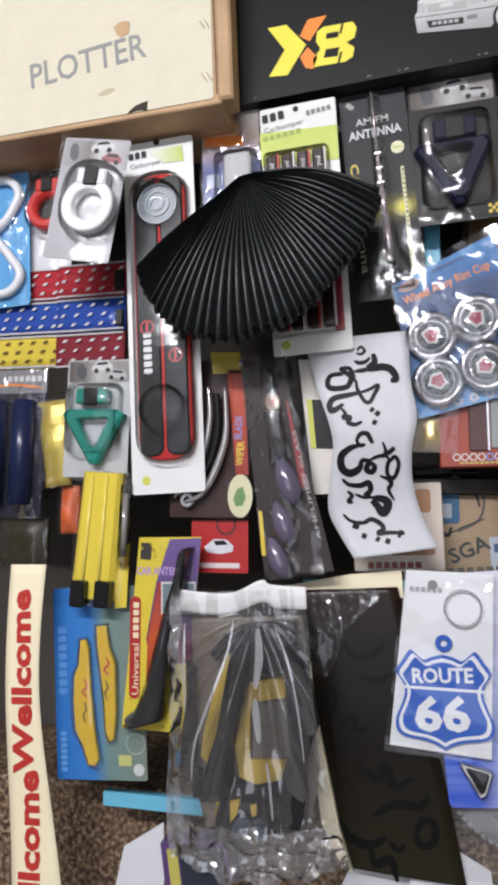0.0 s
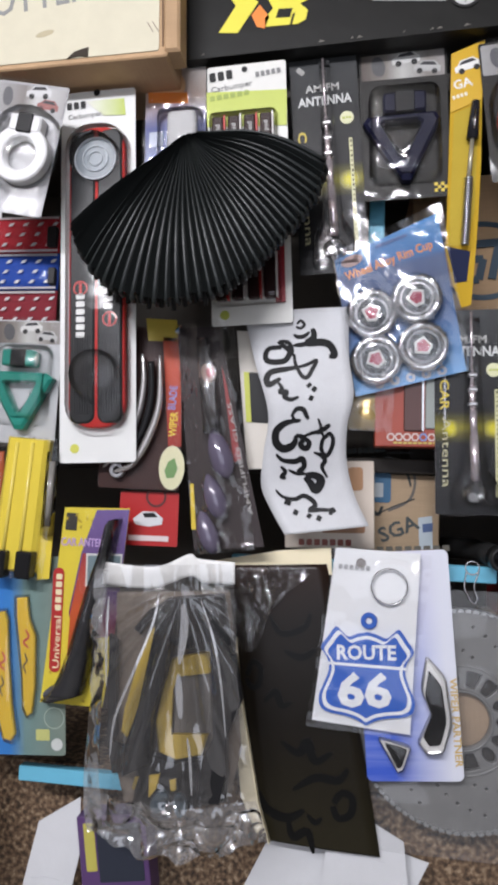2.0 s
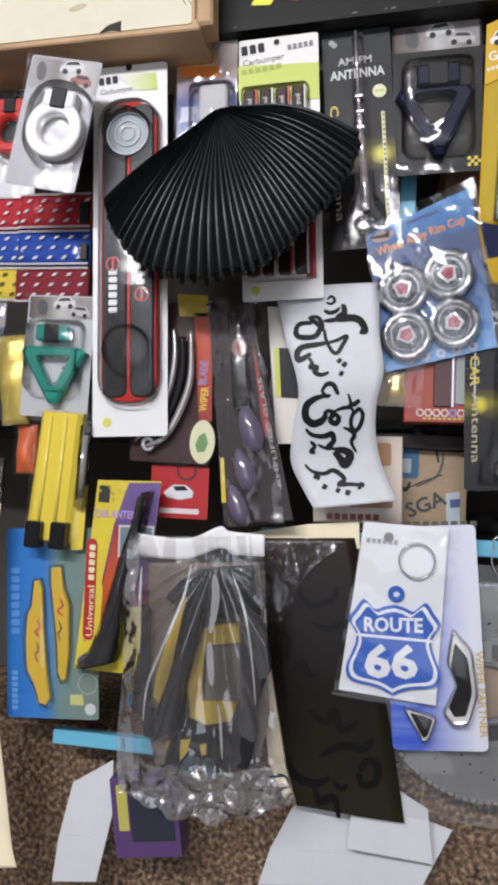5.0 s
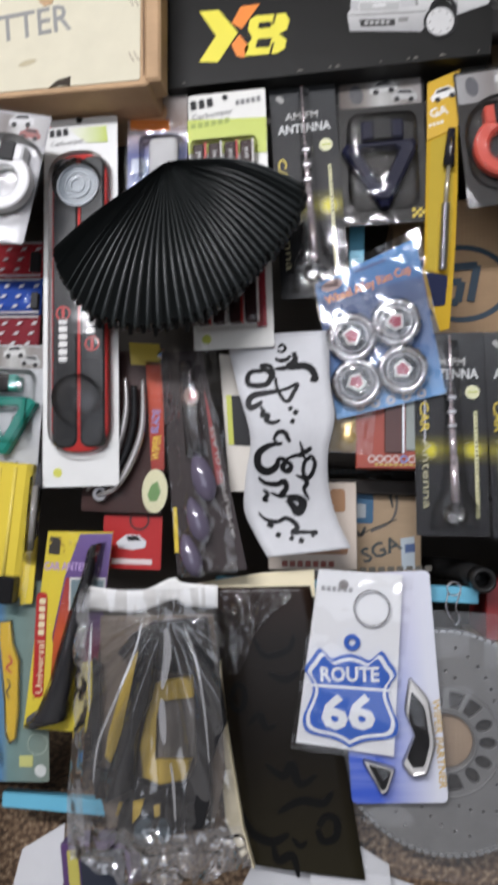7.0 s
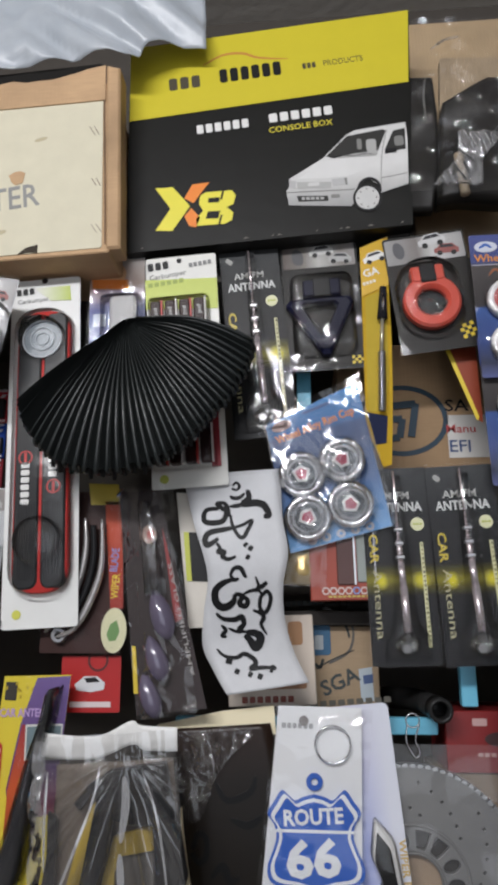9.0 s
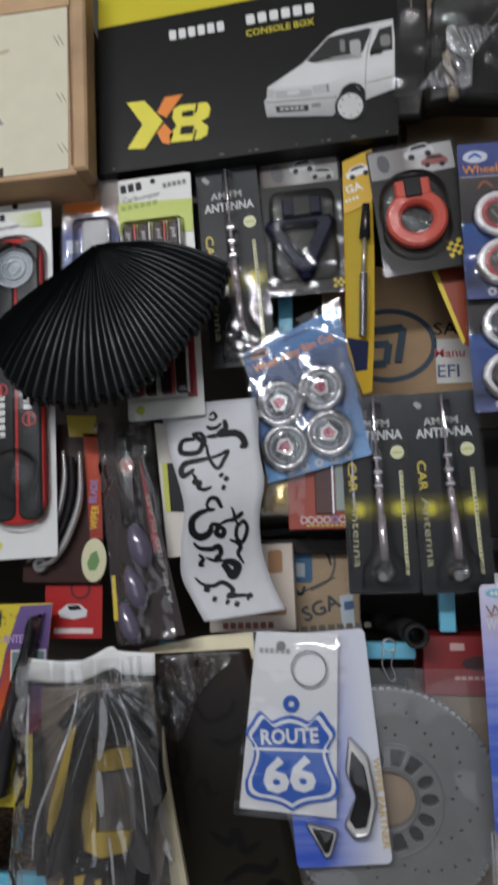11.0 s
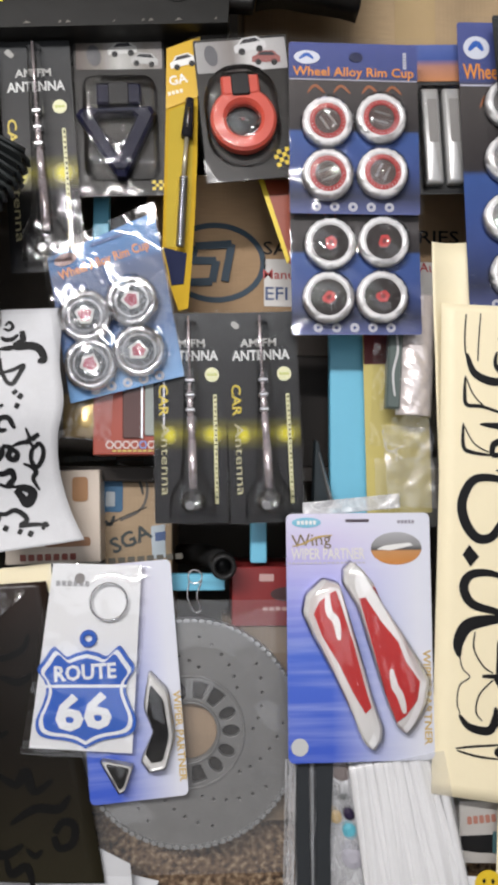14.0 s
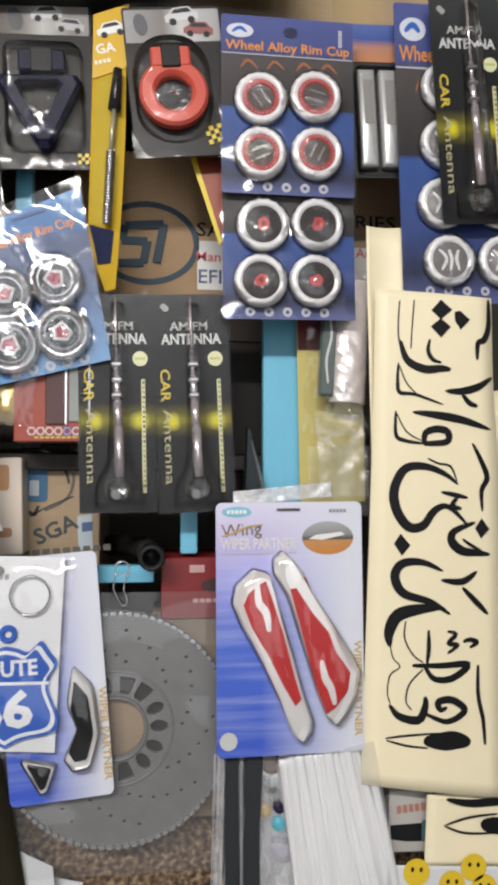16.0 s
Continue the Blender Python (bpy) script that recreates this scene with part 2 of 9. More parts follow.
def rrect(cx, cz, w, h, r=0.004, n=4):
    pts = []
    r = min(r, w / 2.01, h / 2.01)
    for sx, sz, a0 in ((1, 1, 0), (-1, 1, 90), (-1, -1, 180), (1, -1, 270)):
        for i in range(n + 1):
            a = radians(a0 + 90 * i / n)
            pts.append((cx + sx * (w / 2 - r) + r * math.cos(a), cz + sz * (h / 2 - r) + r * math.sin(a)))
    return pts


def oval(cx, cz, rx, rz, n=28):
    return [(cx + rx * math.cos(2 * math.pi * i / n), cz + rz * math.sin(2 * math.pi * i / n)) for i in range(n)]


def turned(pts, deg, cx=0.0, cz=0.0):
    c, s = math.cos(radians(deg)), math.sin(radians(deg))
    return [(cx + (x - cx) * c - (z - cz) * s, cz + (x - cx) * s + (z - cz) * c) for x, z in pts]


def loft(rings, bm=None, cap_back=True, cap_front=True):
    """Skin over outlines [(points, y), ...] with equal counts, back to front."""
    bm = bm or bmesh.new()
    rows = [[bm.verts.new((x, y, z)) for x, z in pts] for pts, y in rings]
    n = len(rows[0])
    for a, b in zip(rows, rows[1:]):
        for i in range(n):
            bm.faces.new((a[i], a[(i + 1) % n], b[(i + 1) % n], b[i]))
    if cap_back:
        bm.faces.new(rows[0])
    if cap_front:
        bm.faces.new(rows[-1])
    return bm


def prism(pts, back, front, bm=None, bevel=0.0):
    if bevel:
        cx, cz = sum(p[0] for p in pts) / len(pts), sum(p[1] for p in pts) / len(pts)
        ex = max(abs(p[0] - cx) for p in pts) or 1
        ez = max(abs(p[1] - cz) for p in pts) or 1
        small = [(cx + (x - cx) * (1 - bevel / ex), cz + (z - cz) * (1 - bevel / ez)) for x, z in pts]
        return loft([(pts, back), (pts, front + bevel), (small, front)], bm)
    return loft([(pts, back), (pts, front)], bm)


def washer(cx, cz, ro, ri, back, front, n=36, bm=None, bevel=0.001):
    bm = bm or bmesh.new()
    prof = [(ri, back), (ro, back), (ro, front + bevel), (ro - bevel, front), (ri + bevel, front), (ri, front + bevel)]
    rows = [[bm.verts.new((cx + r * math.cos(2 * math.pi * i / n), y, cz + r * math.sin(2 * math.pi * i / n))) for r, y in prof] for i in range(n)]
    k = len(prof)
    for i in range(n):
        for j in range(k):
            bm.faces.new((rows[i][j], rows[(i + 1) % n][j], rows[(i + 1) % n][(j + 1) % k], rows[i][(j + 1) % k]))
    return bm


def rod(path, radii, n=8, bm=None):
    """A round rod along 3D points, with a radius at each."""
    bm = bm or bmesh.new()
    path = [Vector(p) for p in path]
    if not isinstance(radii, (list, tuple)):
        radii = [radii] * len(path)
    rows = []
    for i, p in enumerate(path):
        d = (path[min(i + 1, len(path) - 1)] - path[max(i - 1, 0)]).normalized()
        a = d.cross(Vector((0, 1, 0.013))).normalized()
        b = d.cross(a)
        rows.append([bm.verts.new(p + radii[i] * (a * math.cos(2 * math.pi * k / n) + b * math.sin(2 * math.pi * k / n))) for k in range(n)])
    for a, b in zip(rows, rows[1:]):
        for k in range(n):
            bm.faces.new((a[k], a[(k + 1) % n], b[(k + 1) % n], b[k]))
    bm.faces.new(rows[0]), bm.faces.new(rows[-1])
    return bm


def smooth_path(pts, steps=6):
    out = []
    for i in range(len(pts) - 1):
        p0, p1, p2, p3 = pts[max(i - 1, 0)], pts[i], pts[i + 1], pts[min(i + 2, len(pts) - 1)]
        for k in range(steps):
            t = k / steps
            out.append(tuple(0.5 * (2 * b + (c - a) * t + (2 * a - 5 * b + 4 * c - d) * t * t + (3 * b - a - 3 * c + d) * t ** 3) for a, b, c, d in zip(p0, p1, p2, p3)))
    return out + [tuple(pts[-1])]


def brush(pts, wide, thin=0.25, back=-0.0006, front=-0.0009, bm=None, steps=5, lay=None):
    """A pen stroke on a sheet: a ribbon along the points, swelling to its full width in the middle."""
    bm = bm or bmesh.new()
    line = smooth_path(pts, steps)
    rows = []
    for i, (x, z) in enumerate(line):
        a, b = line[max(i - 1, 0)], line[min(i + 1, len(line) - 1)]
        dx, dz = b[0] - a[0], b[1] - a[1]
        d = math.hypot(dx, dz) or 1
        t = i / (len(line) - 1)
        w = wide / 2 * (thin + (1 - thin) * math.sin(math.pi * min(1, max(0, t))) ** 0.7)
        quad = []
        for s, y in ((-1, back), (1, back), (1, front), (-1, front)):
            px, pz = x - s * dz / d * w, z + s * dx / d * w
            quad.append(bm.verts.new((px, y + (lay(px, pz) if lay else 0), pz)))
        rows.append(quad)
    for a, b in zip(rows, rows[1:]):
        for k in range(4):
            bm.faces.new((a[k], a[(k + 1) % 4], b[(k + 1) % 4], b[k]))
    bm.faces.new(rows[0]), bm.faces.new(rows[-1])
    return bm


def sheet(edge, lay, nx=14, nz=24, thick=0.0004, bm=None):
    """A thin bent sheet: edge(u, v) gives x, z and lay(x, z) its depth."""
    bm = bm or bmesh.new()
    if thick < 0.0002:
        g = [[bm.verts.new((p[0], lay(*p), p[1])) for p in (edge(i / nx, j / nz) for j in range(nz + 1))] for i in range(nx + 1)]
        for i in range(nx):
            for j in range(nz):
                bm.faces.new((g[i][j], g[i + 1][j], g[i + 1][j + 1], g[i][j + 1]))
        return bm
    both = []
    for off in (thick, 0):
        both.append([[None] * (nz + 1) for _ in range(nx + 1)])
        for i in range(nx + 1):
            for j in range(nz + 1):
                x, z = edge(i / nx, j / nz)
                both[-1][i][j] = bm.verts.new((x, lay(x, z) + off, z))
    a, b = both
    for i in range(nx):
        for j in range(nz):
            for g in (a, b):
                bm.faces.new((g[i][j], g[i + 1][j], g[i + 1][j + 1], g[i][j + 1]))
    rim = [(i, 0) for i in range(nx)] + [(nx, j) for j in range(nz)] + [(i, nz) for i in range(nx, 0, -1)] + [(0, j) for j in range(nz, 0, -1)]
    for (i, j), (k, m) in zip(rim, rim[1:] + rim[:1]):
        bm.faces.new((a[i][j], a[k][m], b[k][m], b[i][j]))
    return bm


def box_sheet(w, h, taper=0.0, skew=0.0):
    return lambda u, v: ((u - 0.5) * w * (1 + taper * (0.5 - v)) + skew * (0.5 - v), (0.5 - v) * h)


def bumps(amp, scale, seed=0.0):
    return lambda x, z: amp * noise.noise(Vector((x * scale + seed, z * scale - seed, seed)))


def lettering(text, parent, x, z, high, mat, y=-0.0008, spin=0.0, wide=0.0, bold=0.0, label="", lay=None):
    """Raised print: capitals high metres tall, centred at x, z; wide squeezes or stretches the line to that length."""
    cu = bpy.data.curves.new("lettering", "FONT")
    cu.body, cu.align_x, cu.align_y, cu.size, cu.extrude, cu.offset, cu.resolution_u = text, "CENTER", "CENTER", high / 0.70, 0.00015, bold * high, 2
    ob = new("lettering", cu)
    bpy.context.view_layer.update()
    me = bpy.data.meshes.new_from_object(ob.evaluated_get(bpy.context.evaluated_depsgraph_get()))
    bpy.data.objects.remove(ob)
    bpy.data.curves.remove(cu)
    xs = [v.co.x for v in me.vertices] or [0, 1]
    k = wide / (max(xs) - min(xs)) if wide else 1.0
    mid = (max(xs) + min(xs)) / 2
    c, s = math.cos(radians(spin)), math.sin(radians(spin))
    for v in me.vertices:
        a, b = (v.co.x - mid) * k, v.co.y
        px, pz = x + a * c - b * s, z + a * s + b * c
        v.co = (px, y - v.co.z + (lay(px, pz) if lay else 0), pz)
    me.materials.append(mat)
    t = new("lettering", me)
    t.parent = parent
    if label:
        t["label"] = label
    return t


def bars(parent, x, z, length, high, count, mat, y=-0.0008, spin=0.0, name="print_bar"):
    """A line of print that stays unlettered: short bars."""
    bm = bmesh.new()
    step = length / count
    for i in range(count):
        a = -length / 2 + (i + 0.5) * step
        prism(turned([(x + px, z + pz) for px, pz in rrect(a, 0, step * 0.74, high, high * 0.15, 2)], spin, x, z), y, y - 0.0003, bm)
    return part(name, bm, mat, parent)


def flat(name, pts, mat, parent, y=-0.0006, thick=0.0003, label=""):
    return part(name, prism(pts, y, y - thick), mat, parent, label)


def card(parent, w, h, mat, r=0.003, thick=0.0006, name="card", label="", hole=True):
    return part(name, prism(rrect(0, 0, w, h, r), thick, 0), mat, parent, label)


def blister(parent, cx, cz, w, h, deep, r=0.01, mat=None, name="blister", label="clear plastic blister"):
    rings = []
    for k in range(6):
        a = k / 5 * math.pi / 2
        ins = (1 - math.cos(a)) * min(w, h) * 0.10
        rings.append((rrect(cx, cz, w - 2 * ins, h - 2 * ins, max(r - ins * 0.5, 0.001), 5), -0.001 - deep * math.sin(a)))
    return part(name, loft(rings, cap_back=False), mat or SHELL, parent, label, True)


def film_over(parent, w, h, deep=0.004, mat=None, seed=1.0, name="clear_bag", pad=0.004):
    edge = box_sheet(w + pad, h + pad)
    wob = bumps(deep, 55, seed)
    return part(name, sheet(edge, lambda x, z: -0.0035 - deep * 0.5 - abs(wob(x, z)), 16, 24, 0.0001), mat or BAG, parent, "clear crinkled plastic film", True)


# ---- setting: the shop corner, counter, shelves and rack ----
def block(name, x0, x1, y0, y1, z0, z1, mat, label, category, kind="structure", bevel=0.0):
    bm = bmesh.new()
    bmesh.ops.create_cube(bm, size=1, matrix=Matrix.Translation(((x0 + x1) / 2, (y0 + y1) / 2, (z0 + z1) / 2)) @ Matrix.Diagonal((x1 - x0, y1 - y0, z1 - z0, 1)))
    if bevel:
        bmesh.ops.bevel(bm, geom=bm.edges[:], offset=bevel, segments=2, affect="EDGES", profile=0.5)
    return tagged(part(name, bm, mat), label, category, "", kind)


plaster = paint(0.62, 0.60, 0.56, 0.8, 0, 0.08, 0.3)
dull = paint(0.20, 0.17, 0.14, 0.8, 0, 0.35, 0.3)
# Back wall: the shade behind the goods is put into this dark colour.
shaded_wall = paint(0.08, 0.07, 0.06, 0.8, 0, 0.2, 0.3)
block("floor", -1.7, 1.8, -2.7, 0.42, -0.06, 0.0, paint(0.30, 0.28, 0.26, 0.5), "plain grey shop floor", "floor")
block("wall_north", -1.7, 1.8, 0.32, 0.42, 0.004, 2.60, shaded_wall, "wall behind the hanging goods, coloured dark for the shade there", "wall")
# South, west and east walls and ceiling: unseen, added to shape bounce and reflections.
for x0, x1, z0, z1 in ((-1.7, -1.0, 0.0, 2.60), (1.2, 1.8, 0.0, 2.60), (-1.0, 1.2, 0.0, 0.55), (-1.0, 1.2, 2.35, 2.60)):
    block("wall_south", x0, x1, -2.8, -2.7, z0, z1, dull, "plain dull brown wall, unseen, round a gap made for the fill lamp", "wall")
block("wall_west", -1.8, -1.7, -2.8, 0.42, 0.0, 2.60, dull, "plain dull brown wall out of view, toned for reflections", "wall")
block("wall_east", 1.8, 1.9, -2.8, 0.42, 0.0, 2.60, dull, "plain dull brown wall out of view, toned for reflections", "wall")
block("ceiling", -1.8, 1.9, -2.8, 0.42, 2.60, 2.68, plaster, "plain off-white ceiling out of view, added for bounce light", "ceiling")
block("ceiling_batten", -1.27, 0.27, -2.05, -1.95, 2.51, 2.60, paint(0.75, 0.75, 0.75), "white tube light batten under the ceiling", "ceiling light", bevel=0.004)
block("counter", -1.2, 1.3, 0.10, 0.318, 0.002, 1.085, speckled(), "brown speckled stone counter behind the hanging goods", "counter", bevel=0.004)
shelf_mat = paint(0.05, 0.043, 0.038, 0.6)
block("shelf_upper", -1.1, 1.1, 0.055, 0.316, 1.900, 1.922, shelf_mat, "dark shelf board carrying cartons", "shelf", bevel=0.002)
block("shelf_middle", -1.1, 1.1, 0.085, 0.316, 1.455, 1.472, shelf_mat, "dark shelf board behind hanging packs", "shelf", bevel=0.002)


def rack_bar(place, w, h, deep=0.012):
    x, y, z = place
    bm = prism(rrect(0, 0, w, h, 0.002, 2), deep, 0, bevel=0.001)
    ob = part("rack_bar", bm, SKY)
    ob.location = (x, y, z)
    return tagged(ob, "sky-blue painted flat steel rack bar", "rack bar", "bars of the blue rack", "structure")


rack_bar((0.257, 0.062, 0.96), 0.041, 1.92)
rack_bar((-0.022, 0.070, 1.76), 0.018, 0.28)
rack_bar((0.157, 0.066, 1.418), 0.018, 0.105)
# Not a real bar: this short one stands in for a small cyan packet.
rack_bar((-0.313, 0.045, 1.091), 0.207, 0.017)
rack_bar((-0.03, 0.070, 1.344), 0.30, 0.018)
rack_bar((-0.70, 0.062, 0.96), 0.041, 1.92)
rack_bar((0.62, 0.062, 0.96), 0.041, 1.92)


# ---- cartons on the upper shelf ----
def plotter_carton(place):
    x, y, z, w, h, tilt = place
    o = root("carton", place, "cream-faced brown cardboard carton with stencilled PLOTTER, worn corners", "carton")
    cream = paint(0.66, 0.62, 0.47, 0.6, 0, 0.14, 0.2)
    brown = cardboard(0.55, 0.36, 0.20)
    part("carton_body", prism(rrect(0, 0, w, h, 0.003, 2), 0.12, 0.0, bevel=0.0015), brown, o)
    part("front_panel", prism(rrect(-0.003, 0.001, w - 0.012, h - 0.010, 0.003, 2), 0.0, -0.0012), cream, o, "cream printed front panel")
    grey = paint(0.30, 0.30, 0.29, 0.7, 0, 0.3)
    lettering("PLOTTER", o, *(0.0255, -0.0426), 0.0317, grey, -0.0014, 5.0, 0.1501, 0.015)
    lettering("G", o, *(-0.103, -0.0522), 0.0317, grey, -0.0014, 5.0, 0.0183, 0.02)
    dark = paint(0.05, 0.04, 0.03, 0.8)
    for a, b in ([(0.1639, 0.1327), (0.1690, 0.1250)], [(0.1700, 0.1300), (0.1750, 0.1215)], [(0.1632, 0.0568), (0.1700, 0.0440)], [(0.1690, 0.0570), (0.1754, 0.0440)], [(0.1663, -0.0187), (0.1725, -0.0300)], [(0.1720, -0.0187), (0.1779, -0.0310)], [(0.1668, -0.0836), (0.1735, -0.0955)], [(0.1725, -0.0836), (0.1796, -0.0955)]):
        part("staple", brush([a, ((a[0] + b[0]) / 2, (a[1] + b[1]) / 2), b], 0.0012, 0.8, -0.0012, -0.0016, None, 2), paint(0.25, 0.2, 0.15, 0.4, 0.6), o)
    part("torn_patch", prism([(0.0601, -0.005), (0.0673, -0.0003), (0.0753, 0.0003), (0.0812, -0.0029), (0.0786, -0.0168), (0.0685, -0.0194), (0.0637, -0.0142)], -0.001, -0.002), brown, o, "torn paper patch")
    part("tear", prism([(0.0764, -0.1168), (0.0858, -0.1092), (0.1009, -0.1058), (0.1004, -0.1168), (0.0895, -0.1153)], -0.001, -0.0022), dark, o, "dark tear at the lower edge")
    rnd = random.Random(9)
    rag = [(-0.185 + 0.0175 * k, 0.128 + 0.010 * k / 20 + rnd.uniform(-0.004, 0.004)) for k in range(20)]
    part("top_flap", prism([(-0.186, 0.0960)] + rag + [(0.1602, 0.1448), (0.1834, 0.1480), (0.1834, 0.0945)], -0.0012, -0.0030), brown, o, "ragged brown top flap")
    # Flat near-black plate: the shade inside the open carton is put into its colour.
    part("mouth_shade", prism([(-0.188, 0.10), (-0.188, 0.150), (0.176, 0.156), (0.176, 0.10)], 0.006, 0.002), paint(0.010, 0.009, 0.008, 0.8), o, "near-black plate for the shade inside the torn top")
    part("corner_strip", prism([(0.1838, 0.1500), (0.2020, 0.1438), (0.2030, -0.1190), (0.1850, -0.1190)], 0.030, -0.0024, bevel=0.003), brown, o, "folded brown corner")
    # Shadow at the folded corner, drawn as a dark brown stroke.
    part("corner_shadow_line", brush([(0.1810, 0.1480), (0.1822, 0.0500), (0.1836, -0.0400), (0.1842, -0.1120)], 0.0016, 0.8, -0.0012, -0.0018), paint(0.16, 0.10, 0.06, 0.8), o, "shadow along the fold, drawn as a dark line")
    stain = paint(0.50, 0.44, 0.29, 0.7, 0, 0.2)
    for q, r in (((0.10, 0.045), 0.004), ((-0.02, 0.06), 0.006), ((0.05, -0.085), 0.005), ((-0.12, 0.02), 0.004)):
        part("stain", prism(turned(oval(*q, r * 2.2, r * 0.7, 12), 12, *q), -0.0012, -0.0014), stain, o, "faint brown stain")
    return o


plotter_carton((-0.4463, -0.0500, 2.0055, 0.3779, 0.2452, -2.4))


def console_carton(place):
    x, y, z, w, h, tilt = place
    o = root("carton", place, "black and yellow printed carton with a white hatchback", "carton")
    body = paint(0.009, 0.009, 0.008, 0.4, 0, 0.2, 0.10)
    out = [(-0.1857, 0.1512), (0.2001, 0.1735), (0.176, -0.1569), (-0.1895, -0.1688)]
    part("carton_body", prism(out, 0.15, 0.0), body, o)
    yel = paint(0.62, 0.53, 0.03, 0.35, 0, 0.08, 0.08)
    flat("yellow_band", [(-0.1858, 0.1502), (0.1991, 0.1725), (0.1895, 0.0558), (-0.1864, 0.0302)], yel, o, -0.0004, 0.0004)
    dark = paint(0.06, 0.05, 0.03, 0.5)
    a = 3.8
    bars(o, *(-0.1107, 0.0849), 0.0468, 0.0195, 3, dark, -0.0008, a)
    bars(o, *(-0.0204, 0.0932), 0.0878, 0.0221, 6, INK, -0.0008, a)
    bars(o, *(0.0597, 0.0957), 0.0195, 0.0091, 3, dark, -0.0008, a)
    lettering("PRODUCTS", o, *(0.1058, 0.0983), 0.0091, dark, -0.0009, a, 0.0533)
    part("swoosh", brush([(-0.0849, 0.1111), (-0.0575, 0.1253), (-0.0304, 0.1255), (-0.0077, 0.1158), (0.0321, 0.1096)], 0.004, 0.2, -0.0004, -0.001), paint(0.55, 0.25, 0.05), o)
    bars(o, *(-0.06, 0.0103), 0.0728, 0.0137, 6, WHITE, -0.0006, a)
    bars(o, *(0.0444, 0.0192), 0.0878, 0.0137, 6, WHITE, -0.0006, a)
    lettering("CONSOLE BOX", o, *(0.0438, 0.0002), 0.0085, paint(0.7, 0.6, 0.05), -0.0007, a, 0.0845, 0.02)
    # the number mark: chevron, two orange diamonds and a slanted stencilled figure
    lem = paint(0.80, 0.72, 0.06)
    flat("chevron", [(-0.1507, -0.0772), (-0.1276, -0.0772), (-0.105, -0.1072), (-0.1282, -0.1416), (-0.1505, -0.1397), (-0.1308, -0.109)], lem, o)
    flat("mark_upper", [(-0.1019, -0.0754), (-0.0793, -0.0741), (-0.1006, -0.1035), (-0.1124, -0.0951)], ORANGE, o)
    flat("mark_lower", [(-0.1128, -0.1216), (-0.1032, -0.1102), (-0.092, -0.1254), (-0.0976, -0.139), (-0.1065, -0.1362)], ORANGE, o)
    flat("figure", [(-0.0913, -0.0929), (-0.084, -0.0886), (-0.0496, -0.0884), (-0.0452, -0.097), (-0.0484, -0.1089), (-0.0575, -0.113), (-0.0488, -0.121), (-0.0509, -0.1321), (-0.06, -0.1369), (-0.0965, -0.137), (-0.0974, -0.1269), (-0.0882, -0.1156), (-0.0934, -0.105)], lem, o)
    flat("figure_gap", [(-0.0806, -0.0979), (-0.0661, -0.0976), (-0.067, -0.1048), (-0.0814, -0.1044)], body, o, -0.001)
    flat("figure_gap", [(-0.0817, -0.1174), (-0.0659, -0.1179), (-0.0687, -0.1282), (-0.0848, -0.1276)], body, o, -0.001)
    flat("figure_gap", [(-0.0625, -0.0880), (-0.0600, -0.0880), (-0.0630, -0.1010), (-0.0655, -0.1010)], body, o, -0.001)
    flat("figure_gap", [(-0.0655, -0.1240), (-0.0630, -0.1240), (-0.0665, -0.1372), (-0.0690, -0.1372)], body, o, -0.001)
    # printed white hatchback
    car = fade([(0.0, (0.34, 0.34, 0.34)), (0.30, (0.55, 0.55, 0.54)), (0.50, (0.68, 0.68, 0.67)), (1.0, (0.62, 0.62, 0.61))], 2)
    dark, grey, pale = paint(0.035, 0.035, 0.033), paint(0.22, 0.22, 0.21), paint(0.42, 0.42, 0.41)
    flat("printed_car", [(0.0202, -0.0967), (0.0241, -0.0909), (0.0247, -0.0786), (0.034, -0.0733), (0.0694, -0.0517), (0.1022, -0.019), (0.1135, -0.0129), (0.1535, -0.0091), (0.1796, -0.0066), (0.1803, -0.0308), (0.1757, -0.0985), (0.1408, -0.1087), (0.1383, -0.0971), (0.1274, -0.088), (0.1154, -0.0918), (0.1095, -0.1047), (0.1064, -0.1185), (0.1017, -0.1249), (0.0228, -0.1172)], car, o)
    flat("windscreen", [(0.0742, -0.0492), (0.1028, -0.0212), (0.1494, -0.0151), (0.1535, -0.0176), (0.1392, -0.052), (0.107, -0.0531), (0.0837, -0.053)], dark, o, -0.001)
    flat("side_window", [(0.1514, -0.0427), (0.1628, -0.0185), (0.1781, -0.0158), (0.1766, -0.0472), (0.1644, -0.0481), (0.1498, -0.053)], dark, o, -0.001)
    flat("dashboard", [(0.0855, -0.0532), (0.1073, -0.049), (0.1415, -0.0459), (0.1383, -0.054)], pale, o, -0.0013)
    flat("seat_shape", rrect(0.1331, -0.0380, 0.0130, 0.0180, 0.004), pale, o, -0.0014)
    flat("seat_shape", rrect(0.1180, -0.0350, 0.0060, 0.0160, 0.002), grey, o, -0.0014)
    flat("seat_shape", rrect(0.1690, -0.0345, 0.0120, 0.0150, 0.004), grey, o, -0.0013)
    flat("mirror", rrect(0.1573, -0.0483, 0.0150, 0.0065, 0.002), BLACK, o, -0.0016)
    flat("bonnet", [(0.0353, -0.0790), (0.0744, -0.0560), (0.1067, -0.0553), (0.1372, -0.0545), (0.1290, -0.0700), (0.1000, -0.0810), (0.0700, -0.0815)], paint(0.70, 0.70, 0.69, 0.35), o, -0.0008, 0.0002)
    flat("grille", [(0.0341, -0.0844), (0.0789, -0.0877), (0.0776, -0.0965), (0.035, -0.0939)], pale, o, -0.001)
